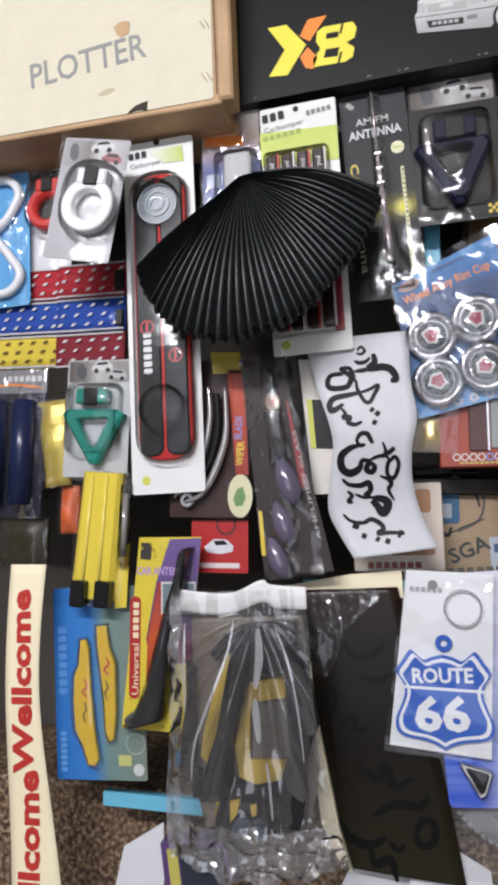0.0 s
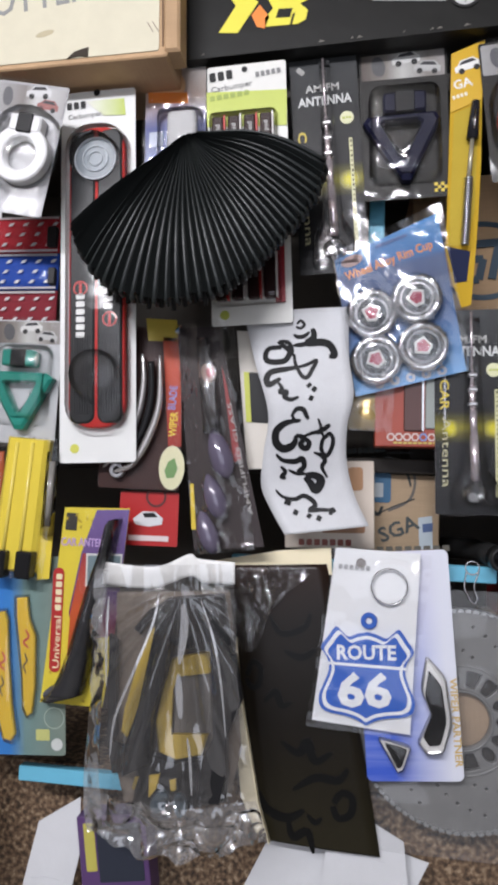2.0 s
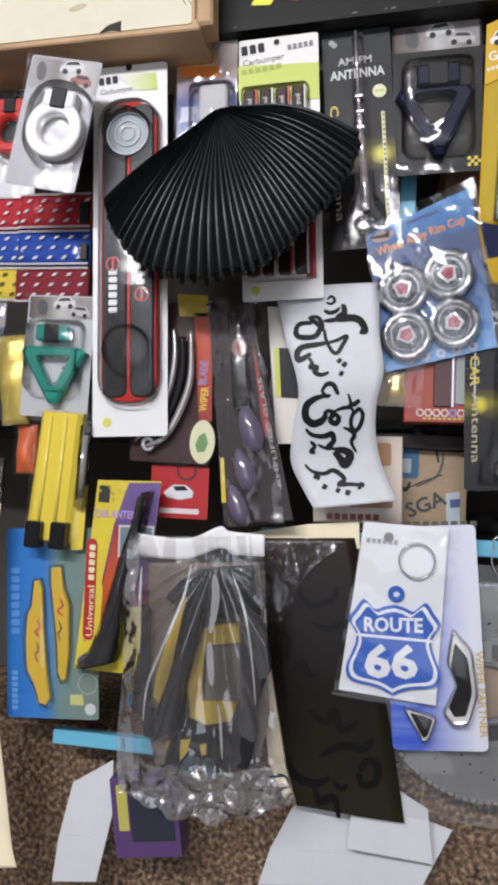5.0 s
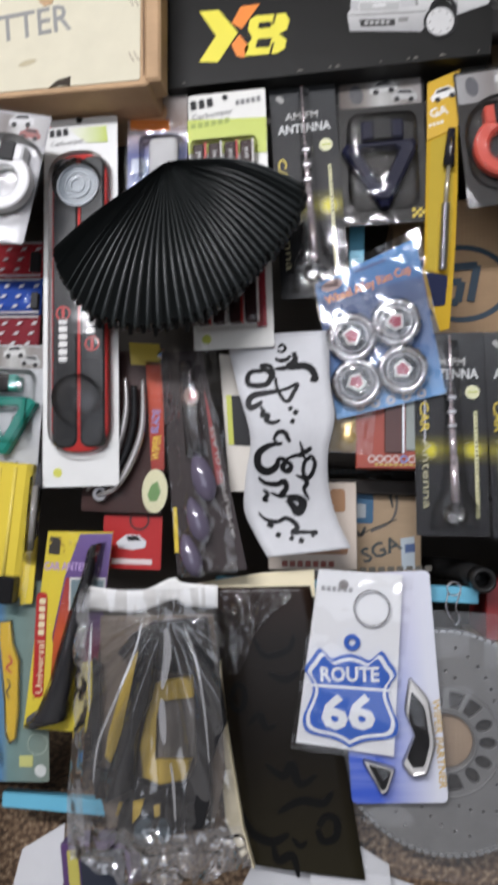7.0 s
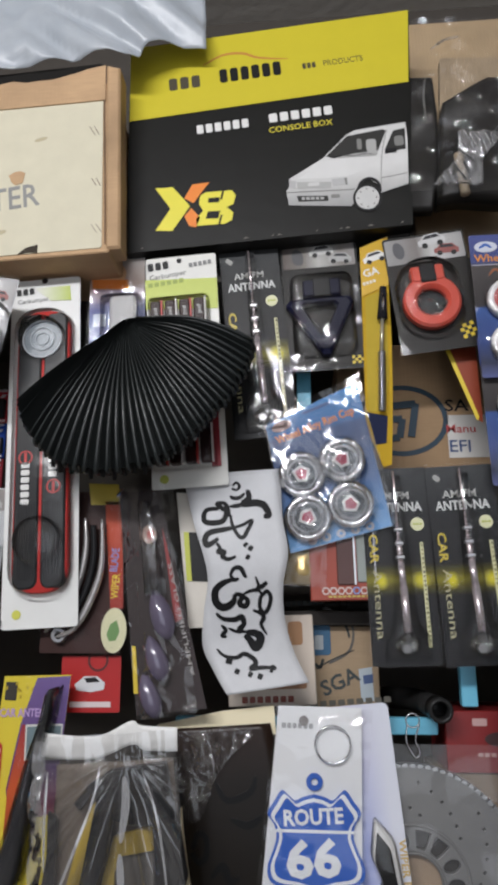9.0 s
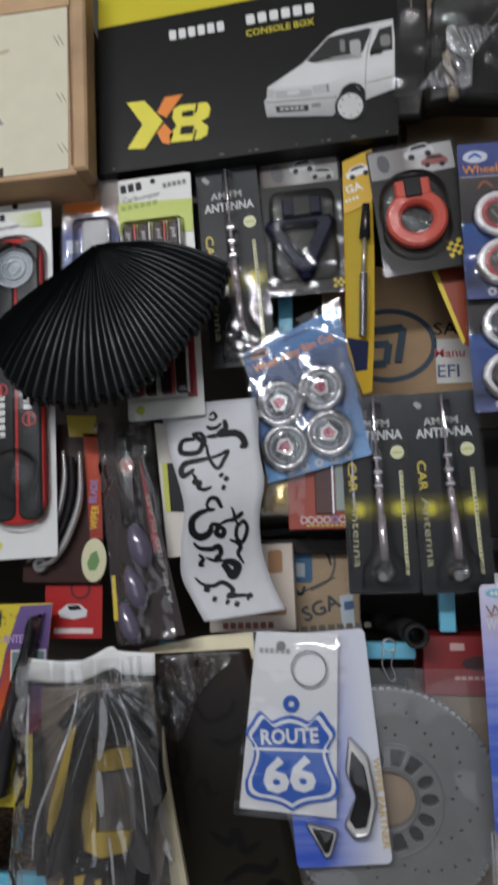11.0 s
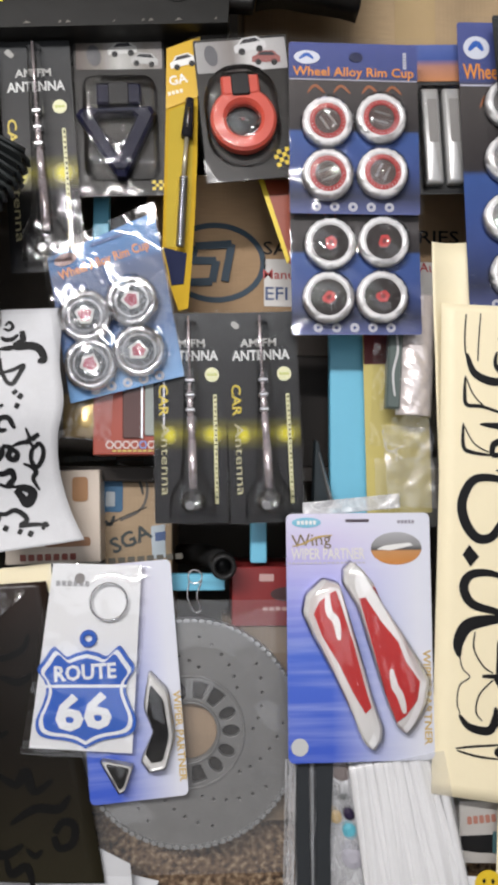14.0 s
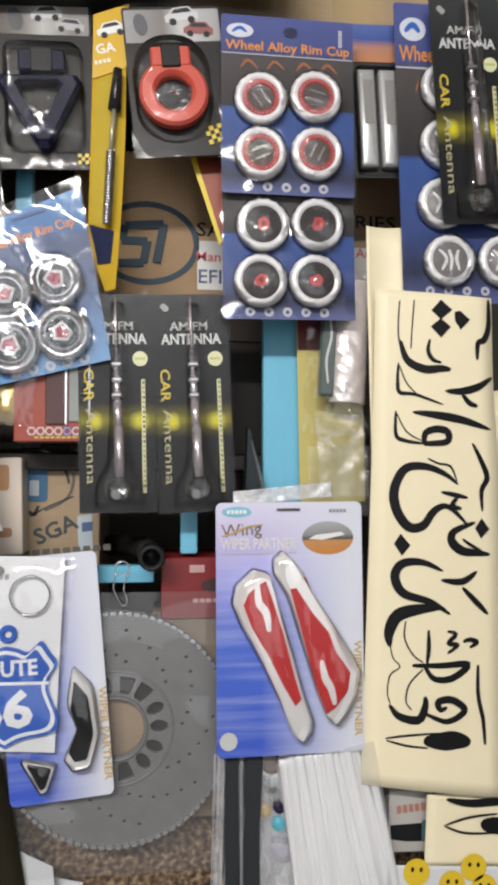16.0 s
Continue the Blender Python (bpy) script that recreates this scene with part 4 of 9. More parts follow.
def aerial_pack(place, w=0.0765, h=0.222, label="", seed=1.0, tone=None):
    x, y, z, pw, ph, tilt = place
    o = root("aerial_pack", place, label or "dark AM/FM antenna blister pack with yellow glow band", "hanging pack", "antenna packs")
    at = lambda u, v: ((u - 0.5) * w, (0.5 - v) * h)
    card(o, w, h, aerial_print, 0.002)
    for cx, rx in ((0.80, 0.16), (0.22, 0.11)):
        for k in range(4):
            part("printed_glow", prism(oval(*at(cx, 0.585), w * rx * (1 - 0.2 * k), h * 0.045 * (1 - 0.2 * k)), -0.0002 - 0.0001 * k, -0.0003 - 0.0001 * k), GLOW[k], o, "yellow printed glow")
    pale = paint(0.62, 0.63, 0.62, 0.4)
    lettering("AM/FM", o, *at(0.47, 0.150), 0.0085, paint(0.48, 0.48, 0.46), -0.0007, 0, w * 0.50, 0.025)
    lettering("ANTENNA", o, *at(0.50, 0.210), 0.0105, pale, -0.0007, 0, w * 0.80, 0.035)
    part("round_sticker", prism(oval(*at(0.81, 0.30), w * 0.10, w * 0.10), -0.0004, -0.001), paint(0.72, 0.72, 0.45), o, "pale yellow round sticker")
    bars(o, *at(0.81, 0.30), w * 0.14, 0.0025, 3, paint(0.45, 0.5, 0.1), -0.001)
    part("length_scale", prism(rrect(*at(0.845, 0.655), w * 0.05, h * 0.52, 0.0005), -0.0004, -0.0009), paint(0.66, 0.64, 0.36), o, "pale printed scale line")
    bm = bmesh.new()
    for k in range(22):
        prism(rrect(*at(0.85, 0.41 + k * 0.0225), w * 0.022, h * (0.008 if k % 3 else 0.013), 0.0002, 1), -0.0009, -0.0011, bm)
    part("scale_mark", bm, INK, o)
    lettering("CAR", o, *at(0.13, 0.42), 0.0095, paint(0.65, 0.50, 0.05), -0.0007, -90, h * 0.15, 0.02)
    lettering("Antenna", o, *at(0.15, 0.70), 0.009, paint(0.45, 0.42, 0.25), -0.0007, -90, h * 0.34)
    part("logo_print", prism(turned(rrect(*at(0.16, 0.06), w * 0.08, h * 0.04, 0.002), 45, *at(0.16, 0.06)), -0.0004, -0.0007), paint(0.35, 0.35, 0.33), o)
    # telescopic rod and its ball foot
    zs = [(0.5, 0.02), (0.5, 0.30), (0.5, 0.38), (0.51, 0.50), (0.52, 0.62), (0.53, 0.84)]
    rad = [0.0014, 0.0020, 0.0034, 0.0040, 0.0047, 0.0055]
    bm = bmesh.new()
    for (a, b), r0 in zip(zip(zs, zs[1:]), rad):
        pa, pb = at(*a), at(*b)
        rod([(pa[0], -0.006, pa[1]), (pb[0], -0.006, pb[1])], r0, 10, bm)
    mast = part("telescopic_rod", bm, paint(0.88, 0.78, 0.80, 0.22, 0.80), o, "chrome telescopic rod", True)
    for k, v in enumerate((0.33, 0.40, 0.47)):
        part("collar", prism(rrect(*at(0.505, v), w * 0.13, h * 0.016, 0.001), -0.003, -0.010, bevel=0.001), SATIN, mast)
    fx, fz = at(0.52, 0.90)
    foot = part("foot", loft([(oval(fx, fz, r, r * 0.85, 20), y) for r, y in ((0.013, -0.001), (0.0135, -0.005), (0.011, -0.010), (0.006, -0.013))]), film((80.0, 80.0, 80.0), 0.5, 0.16, 0.0, 0.06, 0.04, 8.0), o, "clear moulded foot bubble", True)
    part("foot_nut", prism(oval(fx - 0.003, fz - 0.004, 0.005, 0.005, 6), -0.008, -0.0145), paint(0.2, 0.2, 0.2, 0.3, 0.6), foot, "dull metal nut")
    rings = []
    prof = [(0.16, 0.04), (0.20, 0.30), (0.26, 0.62), (0.34, 0.80), (0.62, 0.86), (0.66, 0.965)]
    outline = [at(0.52 + a / 2, v) for a, v in prof] + [at(0.52 - a / 2, v) for a, v in reversed(prof)]
    cx, cz = at(0.52, 0.6)
    for k in range(4):
        s = 1 - 0.05 * k * k / 4
        rings.append(([(cx + (px - cx) * (1 - 0.10 * k * k / 4), cz + (pz - cz) * s) for px, pz in outline], -0.001 - 0.0175 * math.sin(k / 3 * math.pi / 2)))
    part("blister", loft(rings, cap_back=False), film((120.0, 120.0, 16.0), 0.30, 0.035, 0.0, 0.02, 0.05, 8.5), o, "clear plastic blister", True)
    film_over(o, w, h, 0.002, film((30.0, 30.0, 10.0), 0.10, 0.003, 0.0, 0.0, 0.06, 2.6), seed)
    return o


aerial_pack((-0.0795, 0.0240, 1.8020, 0.0808, 0.2592, -4.9), h=0.255, seed=11)
aerial_pack((0.0818, 0.0260, 1.5225, 0.0716, 0.2190, -1.5), seed=12)
aerial_pack((0.1588, 0.0200, 1.5232, 0.0757, 0.2255, -2.7), seed=13)
aerial_pack((0.4412, -0.0200, 1.8273, 0.0788, 0.2456, -3.4), h=0.240, seed=14)


def yellow_aerial(place):
    x, y, z, w, h, tilt = place
    o = root("yellow_aerial_pack", place, "narrow yellow pack with spring whip aerial", "hanging pack")
    part("card", prism([(-0.0105, 0.0729), (0.0241, 0.0831), (0.0203, 0.0132), (0.0146, -0.0526), (0.0087, -0.1054), (0.0034, -0.1472), (-0.0067, -0.1496), (-0.0143, -0.1232), (-0.021, -0.0817), (-0.0171, -0.0289)], 0.0006, 0.0), paint(0.52, 0.33, 0.02, 0.7, 0, 0.12, 0.05, 0.0, 0.15), o, "amber card")
    part("inner_card", prism([(-0.0067, 0.0687), (0.0198, 0.0783), (0.0153, 0.0134), (0.0113, -0.0404), (0.002, -0.082), (-0.017, -0.0809), (-0.0141, -0.028)], -0.0002, -0.0006), paint(0.48, 0.35, 0.04, 0.7, 0, 0.12, 0.05, 0.0, 0.15), o)
    part("header", prism([(-0.0069, 0.1378), (0.0298, 0.1508), (0.0241, 0.0831), (-0.0107, 0.0699)], -0.0006, -0.0012), paint(0.62, 0.38, 0.015, 0.35), o, "yellow printed header")
    mini_car(o, *(0.0103, 0.1229), 0.0295, 14, WHITE, -0.0013)
    lettering("GA", o, *(0.0041, 0.1022), 0.01, WHITE, -0.0014, 12, 0.0201, 0.03)
    bars(o, *(0.0004, 0.0884), 0.0177, 0.0041, 4, paint(0.75, 0.70, 0.55), -0.0014, 14)
    part("dark_foot", prism([(-0.02, -0.0808), (0.0047, -0.0881), (-0.0001, -0.1209), (-0.0132, -0.1222), (-0.0153, -0.1051)], -0.0006, -0.0010), paint(0.02, 0.025, 0.06, 0.8, 0, 0.12, 0.05, 0.0, 0.1), o, "dark blue lower panel")
    a, b = (0.0157, 0.0765), (0.0104, 0.0347)
    part("whip_grip", rod([(a[0], -0.008, a[1]), (b[0], -0.008, b[1])], [0.0045, 0.0065], 12), paint(0.02, 0.02, 0.025, 0.25), o, "black grip", True)
    # The highlight down the black grip is modelled as a thin chrome rod.
    part("grip_highlight", rod([(a[0] - 0.001, -0.0135, a[1] - 0.012), (b[0] + 0.001, -0.0145, b[1] + 0.008)], 0.0012, 8), CHROME, o, "bright rod for the highlight on the grip", True)
    c, d = (0.0051, -0.008), (-0.002, -0.0828)
    part("whip_rod", rod([(b[0], -0.008, b[1]), (c[0], -0.008, c[1])], 0.0026, 8), paint(0.60, 0.55, 0.40, 0.2, 0.6), o, "", True)
    part("spring_core", rod([(c[0], -0.008, c[1]), (d[0], -0.008, d[1])], 0.0032, 8), paint(0.25, 0.24, 0.22, 0.3, 0.6), o, "", True)
    coil = []
    for k in range(26 * 8 + 1):
        t, q = k / 208, k * math.pi / 4
        coil.append((c[0] + (d[0] - c[0]) * t + 0.0040 * math.cos(q), -0.008 + 0.0040 * math.sin(q), c[1] + (d[1] - c[1]) * t))
    bm = rod(coil, 0.0010, 5)
    part("spring", bm, SATIN, o, "chrome coil spring", True)
    return o


yellow_aerial((0.0675, 0.0200, 1.7838, 0.0374, 0.2917, -3.1))


# ---- wheel cap packs ----
def cap(o, cx, cz, r, style, k=0):
    ruffle = lambda a, amp: [(cx + a * r * (1 + amp * math.cos(18 * q)) * math.cos(q), cz + a * r * (1 + amp * math.cos(18 * q)) * math.sin(q)) for q in (2 * math.pi * i / 108 for i in range(108))]
    rim = part("wheel_cap", loft([(ruffle(a, amp), y) for a, amp, y in ((1.0, 0.0, -0.001), (1.0, 0.012, -0.006), (0.95, 0.020, -0.0090), (0.84, 0.022, -0.0100), (0.76, 0.008, -0.0094), (0.70, 0.0, -0.0078))], cap_front=False), paint(0.88, 0.90, 0.93, 0.14, 0.75, 0.15, 0.5) if style == "silver" else paint(0.93, 0.93, 0.93, 0.18, 0.12, 0.10, 0.6), o, "silver scalloped wheel cap", True)
    o = rim
    if style == "red":
        part("cap_band", washer(cx, cz, r * 0.72, r * 0.52, -0.001, -0.0085, 32, bevel=0.0005), paint(0.42, 0.05, 0.05, 0.3), o, "red band")
        part("cap_face", prism(oval(cx, cz, r * 0.52, r * 0.52), -0.001, -0.0075), paint(0.10, 0.075, 0.07, 0.25), o, "dark face")
        bm = bmesh.new()
        for i in range(26):
            q = 2 * math.pi * i / 26
            prism(oval(cx + r * 0.63 * math.cos(q), cz + r * 0.63 * math.sin(q), r * 0.022, r * 0.022, 6), -0.0085, -0.0088, bm)
        part("band_dots", bm, WHITE, o, "ring of tiny white dots")
        bm = bmesh.new()
        for dx in (-0.17, 0.17):
            prism(turned(rrect(cx + dx * r, cz, r * 0.09, r * 0.62, 0.0003, 1), 35 + 40 * k, cx, cz), -0.0075, -0.0083, bm)
        part("emblem", bm, CHROME, o, "slanted silver bars")
    elif style == "dark":
        part("cap_face", prism(oval(cx, cz, r * 0.76, r * 0.76), -0.001, -0.0080), paint(0.035, 0.03, 0.03, 0.3), o, "dark face")
        pts = [(cx - 0.20 * r, cz + 0.16 * r), (cx + 0.04 * r, cz + 0.28 * r), (cx + 0.24 * r, cz + 0.10 * r), (cx + 0.20 * r, cz - 0.16 * r), (cx - 0.02 * r, cz - 0.28 * r), (cx - 0.16 * r, cz - 0.20 * r)]
        part("emblem", prism(turned(pts, -25 * k, cx, cz), -0.0080, -0.0090), paint(0.55, 0.05, 0.05, 0.3), o, "small red emblem")
        part("emblem_core", prism([(cx + (a - cx) * 0.45, cz + (b - cz) * 0.45) for a, b in turned(pts, -25 * k, cx, cz)], -0.0090, -0.0093), paint(0.2, 0.03, 0.03), o)
    elif style == "script":
        part("cap_face", prism(oval(cx, cz, r * 0.78, r * 0.78), -0.001, -0.0080), paint(0.20, 0.19, 0.19, 0.25), o, "grey face")
        bm = bmesh.new()
        for j in range(3):
            brush([(cx + r * (-0.45 + 0.4 * j), cz + 0.4 * r), (cx + r * (-0.15 + 0.2 * j), cz + 0.05 * r), (cx + r * (-0.35 + 0.35 * j), cz - 0.4 * r)], r * 0.13, 0.5, -0.0080, -0.0086, bm, 4)
        part("emblem", bm, WHITE, o, "white looping strokes")
    else:
        part("cap_face", prism(oval(cx, cz, r * 0.76, r * 0.76), -0.001, -0.0075), paint(0.10, 0.11, 0.12, 0.12, 0.4, spec=0.6), o, "smoky face")
        part("cap_groove", washer(cx, cz, r * 0.66, r * 0.58, -0.0075, -0.0088, 30, bevel=0.0004), paint(0.45, 0.46, 0.48, 0.2, 0.5), o)
        pts = turned([(cx - 0.26 * r, cz + 0.16 * r), (cx + 0.02 * r, cz + 0.28 * r), (cx + 0.28 * r, cz + 0.10 * r), (cx + 0.10 * r, cz - 0.24 * r), (cx - 0.16 * r, cz - 0.20 * r)], 20 * k, cx, cz)
        pts = [(cx + (a - cx) * 1.4, cz + (b - cz) * 1.4) for a, b in pts]
        part("emblem", prism(pts, -0.0075, -0.0092), WHITE, o, "white edged emblem")
        part("emblem_core", prism([(cx + (a - cx) * 0.72, cz + (b - cz) * 0.72) for a, b in pts], -0.0092, -0.0096), paint(0.45, 0.07, 0.12), o, "pink core")


def cap_pack(place, style, centres, r, label, header=True, print_mat=None, seed=1.0, sleeve=None, dome=0.017, title=True, lean=0.0, turn=0.0, outline=None, line=None):
    x, y, z, w, h, tilt = place
    o = root("wheel_cap_pack", place, label, "hanging pack", "wheel cap packs", lean, turn)
    blue = print_mat or fade([(0.0, (0.10, 0.12, 0.28)), (0.10, (0.03, 0.035, 0.07)), (0.25, (0.04, 0.07, 0.22)), (0.47, (0.04, 0.09, 0.28)), (0.49, (0.03, 0.026, 0.028)), (0.78, (0.075, 0.068, 0.066)), (0.80, (0.06, 0.08, 0.22)), (1.0, (0.08, 0.10, 0.28))], 2)
    if outline:
        part("card", prism(outline, 0.0006, 0.0), blue, o)
        part("logo_oval", prism(turned(oval(*line[3], w * 0.10, h * 0.035), line[1], *line[3]), -0.0004, -0.0008), paint(0.45, 0.30, 0.28), o, "red white oval logo")
        lettering("Wheel Alloy Rim Cup", o, *line[0], h * 0.055, paint(0.72, 0.25, 0.06), -0.0007, line[1], line[2], 0.03)
        part("hang_slot", prism(turned(rrect(*line[4], w * 0.3, h * 0.02, 0.001), line[1], *line[4]), -0.0004, -0.0008), paint(0.02, 0.08, 0.25), o)
    else:
        card(o, w, h, blue, 0.003)
    if header and not outline:
        part("logo_oval", prism(oval(-w * 0.36, h * 0.41, w * 0.10, h * 0.040), -0.0004, -0.0008), paint(0.65, 0.68, 0.75), o, "white oval logo")
        part("logo_print", brush([(-w * 0.42, h * 0.40), (-w * 0.36, h * 0.425), (-w * 0.31, h * 0.40)], h * 0.02, 0.3, -0.0008, -0.001), BLUE, o)
        part("hang_hole", prism(oval(0.02 * w, h * 0.415, w * 0.055, h * 0.03, 12), -0.0004, -0.0010), paint(0.01, 0.015, 0.06), o)
        bars(o, w * 0.40, h * 0.40, h * 0.10, w * 0.03, 6, paint(0.55, 0.57, 0.65), -0.0006, 90)
        if title:
            lettering("Wheel Alloy Rim Cup", o, 0, h * 0.325, h * 0.052, paint(0.80, 0.30, 0.05), -0.0007, 0, w * 0.94, 0.02)
            part("title_line", prism(rrect(0, h * 0.280, w * 0.99, h * 0.006, 0.0002, 1), -0.0004, -0.0007), paint(0.5, 0.5, 0.6), o)
    for k, a in enumerate(() if outline else (-0.3, -0.1, 0.12, 0.3)):
        part("printed_flame", brush([(a * w - 0.008, h * 0.20), (a * w, h * 0.245), (a * w + 0.010, h * 0.20)], 0.003, 0.2, -0.0004, -0.0007), paint(0.35, 0.12, 0.05), o)
    for k in range(5):
        part("printed_wheel", washer((-0.30 + 0.14 * k) * w, -h * 0.46, 0.005, 0.002, -0.0004, -0.0007, 10, bevel=0.0001), paint(0.5, 0.5, 0.55), o)
    for k, (cx, cz) in enumerate(centres):
        cap(o, cx, cz, r, style, k)
        part("cap_dome", loft([(oval(cx, cz, a * r, a * r, 24), yy) for a, yy in ((1.06, -0.001), (1.03, -0.010), (0.88, -dome * 0.85), (0.55, -dome))], cap_back=False), film((110.0, 110.0, 110.0), 0.40 if outline else 0.25, 0.14 if outline else 0.06, 0.0, 0.0, 0.04, 7.0), o, "clear dome", True)
    if sleeve:
        film_over(o, w, h, 0.004, SPARK, seed)
    else:
        tl, tr, br, bl = outline
        wob = bumps(0.004, 30, seed)
        mix = lambda u, v, q: (tl[q] * (1 - u) + tr[q] * u) * (1 - v) + (bl[q] * (1 - u) + br[q] * u) * v
        part("clear_bag", sheet(lambda u, v: (mix(u * 1.04 - 0.02, v * 1.04 - 0.02, 0), mix(u * 1.04 - 0.02, v * 1.04 - 0.02, 1)), lambda px, pz: -0.0225 + 0.006 * min(1, (abs(px) / (w * 0.56)) ** 3 + (abs(pz + 0.02) / (h * 0.5)) ** 4) - abs(wob(px, pz)) * 0.5, 30, 40, 0.0001), film((34.0, 34.0, 20.0), 0.16, 0.075, 0.006, 0.05, 0.09, 6.1), o, "shiny clear bag", True)
    return o


cap_pack((0.2510, -0.0100, 1.8230, 0.1360, 0.1840, -0.5), "red", [(-0.029, 0.0032), (0.0271, 0.0078), (-0.0294, -0.0528), (0.0276, -0.0502)], 0.0263, "blue card with four red-ringed silver wheel caps", seed=21, sleeve=FILM)
cap_pack((0.2535, 0.0000, 1.6972, 0.1361, 0.1805, -0.9), "dark", [(-0.0274, 0.0042), (0.0286, 0.0063), (-0.0304, -0.0528), (0.0256, -0.0517)], 0.0268, "blue card with four dark-faced silver wheel caps", seed=22, sleeve=FILM)
rim_print = fade([(0.0, (0.16, 0.36, 0.66)), (0.35, (0.035, 0.10, 0.26)), (0.60, (0.015, 0.045, 0.14)), (0.74, (0.02, 0.06, 0.18)), (0.78, (0.015, 0.12, 0.34)), (1.0, (0.03, 0.20, 0.48))], 2)
cap_pack((0.0003, 0.0200, 1.6360, 0.1150, 0.1660, -13.5), "silver", [(-0.0274, -0.0037), (0.0201, 0.0013), (-0.0328, -0.0518), (0.0162, -0.0492)], 0.0258, "tilted blue card with four silver wheel caps in a shiny bag", print_mat=rim_print, seed=23, dome=0.022, outline=[(-0.0524, 0.063), (0.0613, 0.0871), (0.0536, -0.0818), (-0.0611, -0.084)], line=((0.0018, 0.0489), 8.1, 0.0946, (-0.0352, 0.0578), (0.0086, 0.0689))).scale = (1.0548,) * 3
cap_pack((0.4417, 0.0000, 1.7910, 0.1437, 0.3220, -1.6), "script", [(-0.0198, 0.0676), (0.0403, 0.0709), (-0.0226, 0.0066), (0.0375, 0.0089), (-0.0274, -0.0572), (0.0347, -0.056), (-0.0231, -0.1174), (0.0359, -0.1171)], 0.0268, "long blue card with dark script-faced wheel caps", seed=24, sleeve=FILM)


# ---- pleated boot ----
def pleated_boot(at, pleats=40):
    """A rubber boot opened into a fan: fine pleats run from the gathered top to a scalloped rim."""
    o = root("pleated_boot", (*at, 0, 0, 0), "black rubber pleated boot spread open like a fan", "rubber boot")
    rnd = random.Random(5)
    angles, reach_at = [-141, -125, -110, -90, -69, -50, -36, -18, -8], [0.152, 0.166, 0.179, 0.183, 0.175, 0.161, 0.155, 0.151, 0.149]
    nr, grid = 14, []
    for i in range(pleats * 2 + 1):
        t = i / (pleats * 2)
        deg = -8 - 133 * (t + 0.020 * math.sin(9 * t)) + rnd.uniform(-0.35, 0.35)
        a = radians(deg)
        reach = float(np.interp(deg, angles, reach_at)) * (1 + rnd.uniform(-0.010, 0.010))
        back = 0.034 * max(0.0, 1 - 3.2 * t) ** 1.3 + 0.012 * max(0.0, 3.2 * t - 2.2) ** 1.5
        bow = 0.011 * max(0.0, 1 - 2.4 * t)
        row = []
        for j in range(nr + 1):
            k = j / nr
            r = reach * (0.02 + 0.98 * k)
            bulge = -0.046 * math.sin(math.pi * (0.06 + 0.60 * k)) * (0.45 + 0.55 * math.sin(math.pi * t) ** 0.6)
            zig = (0.0008 + 0.0046 * k ** 0.8) * (1 if i % 2 else -1)
            row.append((r * math.cos(a), bulge + zig + back * k * k, r * math.sin(a) + bow * math.sin(math.pi * k) + 0.006 * math.exp(-40 * k * k)))
        x, y, z = row[-1]
        row.append((x * 0.99, y + 0.008, z * 0.99))
        row.append((x * 0.95, y + 0.022, z * 0.95))
        grid.append(row)
    bm = bmesh.new()
    rows = [[bm.verts.new(p) for p in row] for row in grid]
    for a, b in zip(rows, rows[1:]):
        for j in range(len(a) - 1):
            bm.faces.new((a[j], a[j + 1], b[j + 1], b[j]))
    part("pleats", bm, RUBBER, o, "sharp radial pleats")
    # ridges use a lighter rubber: their highlight lines are put into the colour
    ridge = paint(0.020, 0.024, 0.024, 0.40, 0, 0.3, 0.15, 0.0, 0.5)
    bm = bmesh.new()
    for i in range(1, pleats * 2, 2):
        row = grid[i]
        fat = rnd.uniform(0.70, 1.15)
        end = row[nr]
        line = [(p[0], p[1] - 0.0002, p[2]) for p in row[1:nr + 1]] + [(end[0] * 1.004, end[1] + 0.003, end[2] * 1.004 - 0.001), (end[0] * 1.002, end[1] + 0.009, end[2] * 1.002 - 0.003)]
        rod(line, [(0.0006 + 0.0026 * j / nr) * fat for j in range(nr)] + [0.0033 * fat, 0.0026 * fat], 8, bm)
    part("pleat_edge", bm, ridge, o, "rounded pleat ridges", True)
    # the deeper folds behind the rim hang below it; the shadow there is in their near-black colour
    bm = bmesh.new()
    for i in range(2, pleats * 2 - 1, 2):
        x, y, z = grid[i][nr]
        drop = rnd.uniform(0.004, 0.011)
        rod([(x * 0.90, y + 0.010, z * 0.90), (x * 0.985, y + 0.014, z * 0.985), (x * 1.0, y + 0.018, z * 1.0 - drop)], [0.003, 0.0034, 0.0022], 7, bm)
    part("rim_fringe", bm, paint(0.006, 0.006, 0.006, 0.5), o, "folded rim, blackened for the shadow under it", True)
    for k in range(7):
        e = grid[0]
        bm = rod([(p[0] * (1 - 0.006 * k), p[1] + 0.003 * k, p[2] - 0.0052 * k * (j / nr)) for j, p in enumerate(e[1:nr + 1])], [0.0010 + 0.0020 * j / nr for j in range(nr)], 6)
        part("folded_end", bm, ridge, o, "thick folded end", True)
    return o


pleated_boot((-0.2283, -0.045, 1.797))


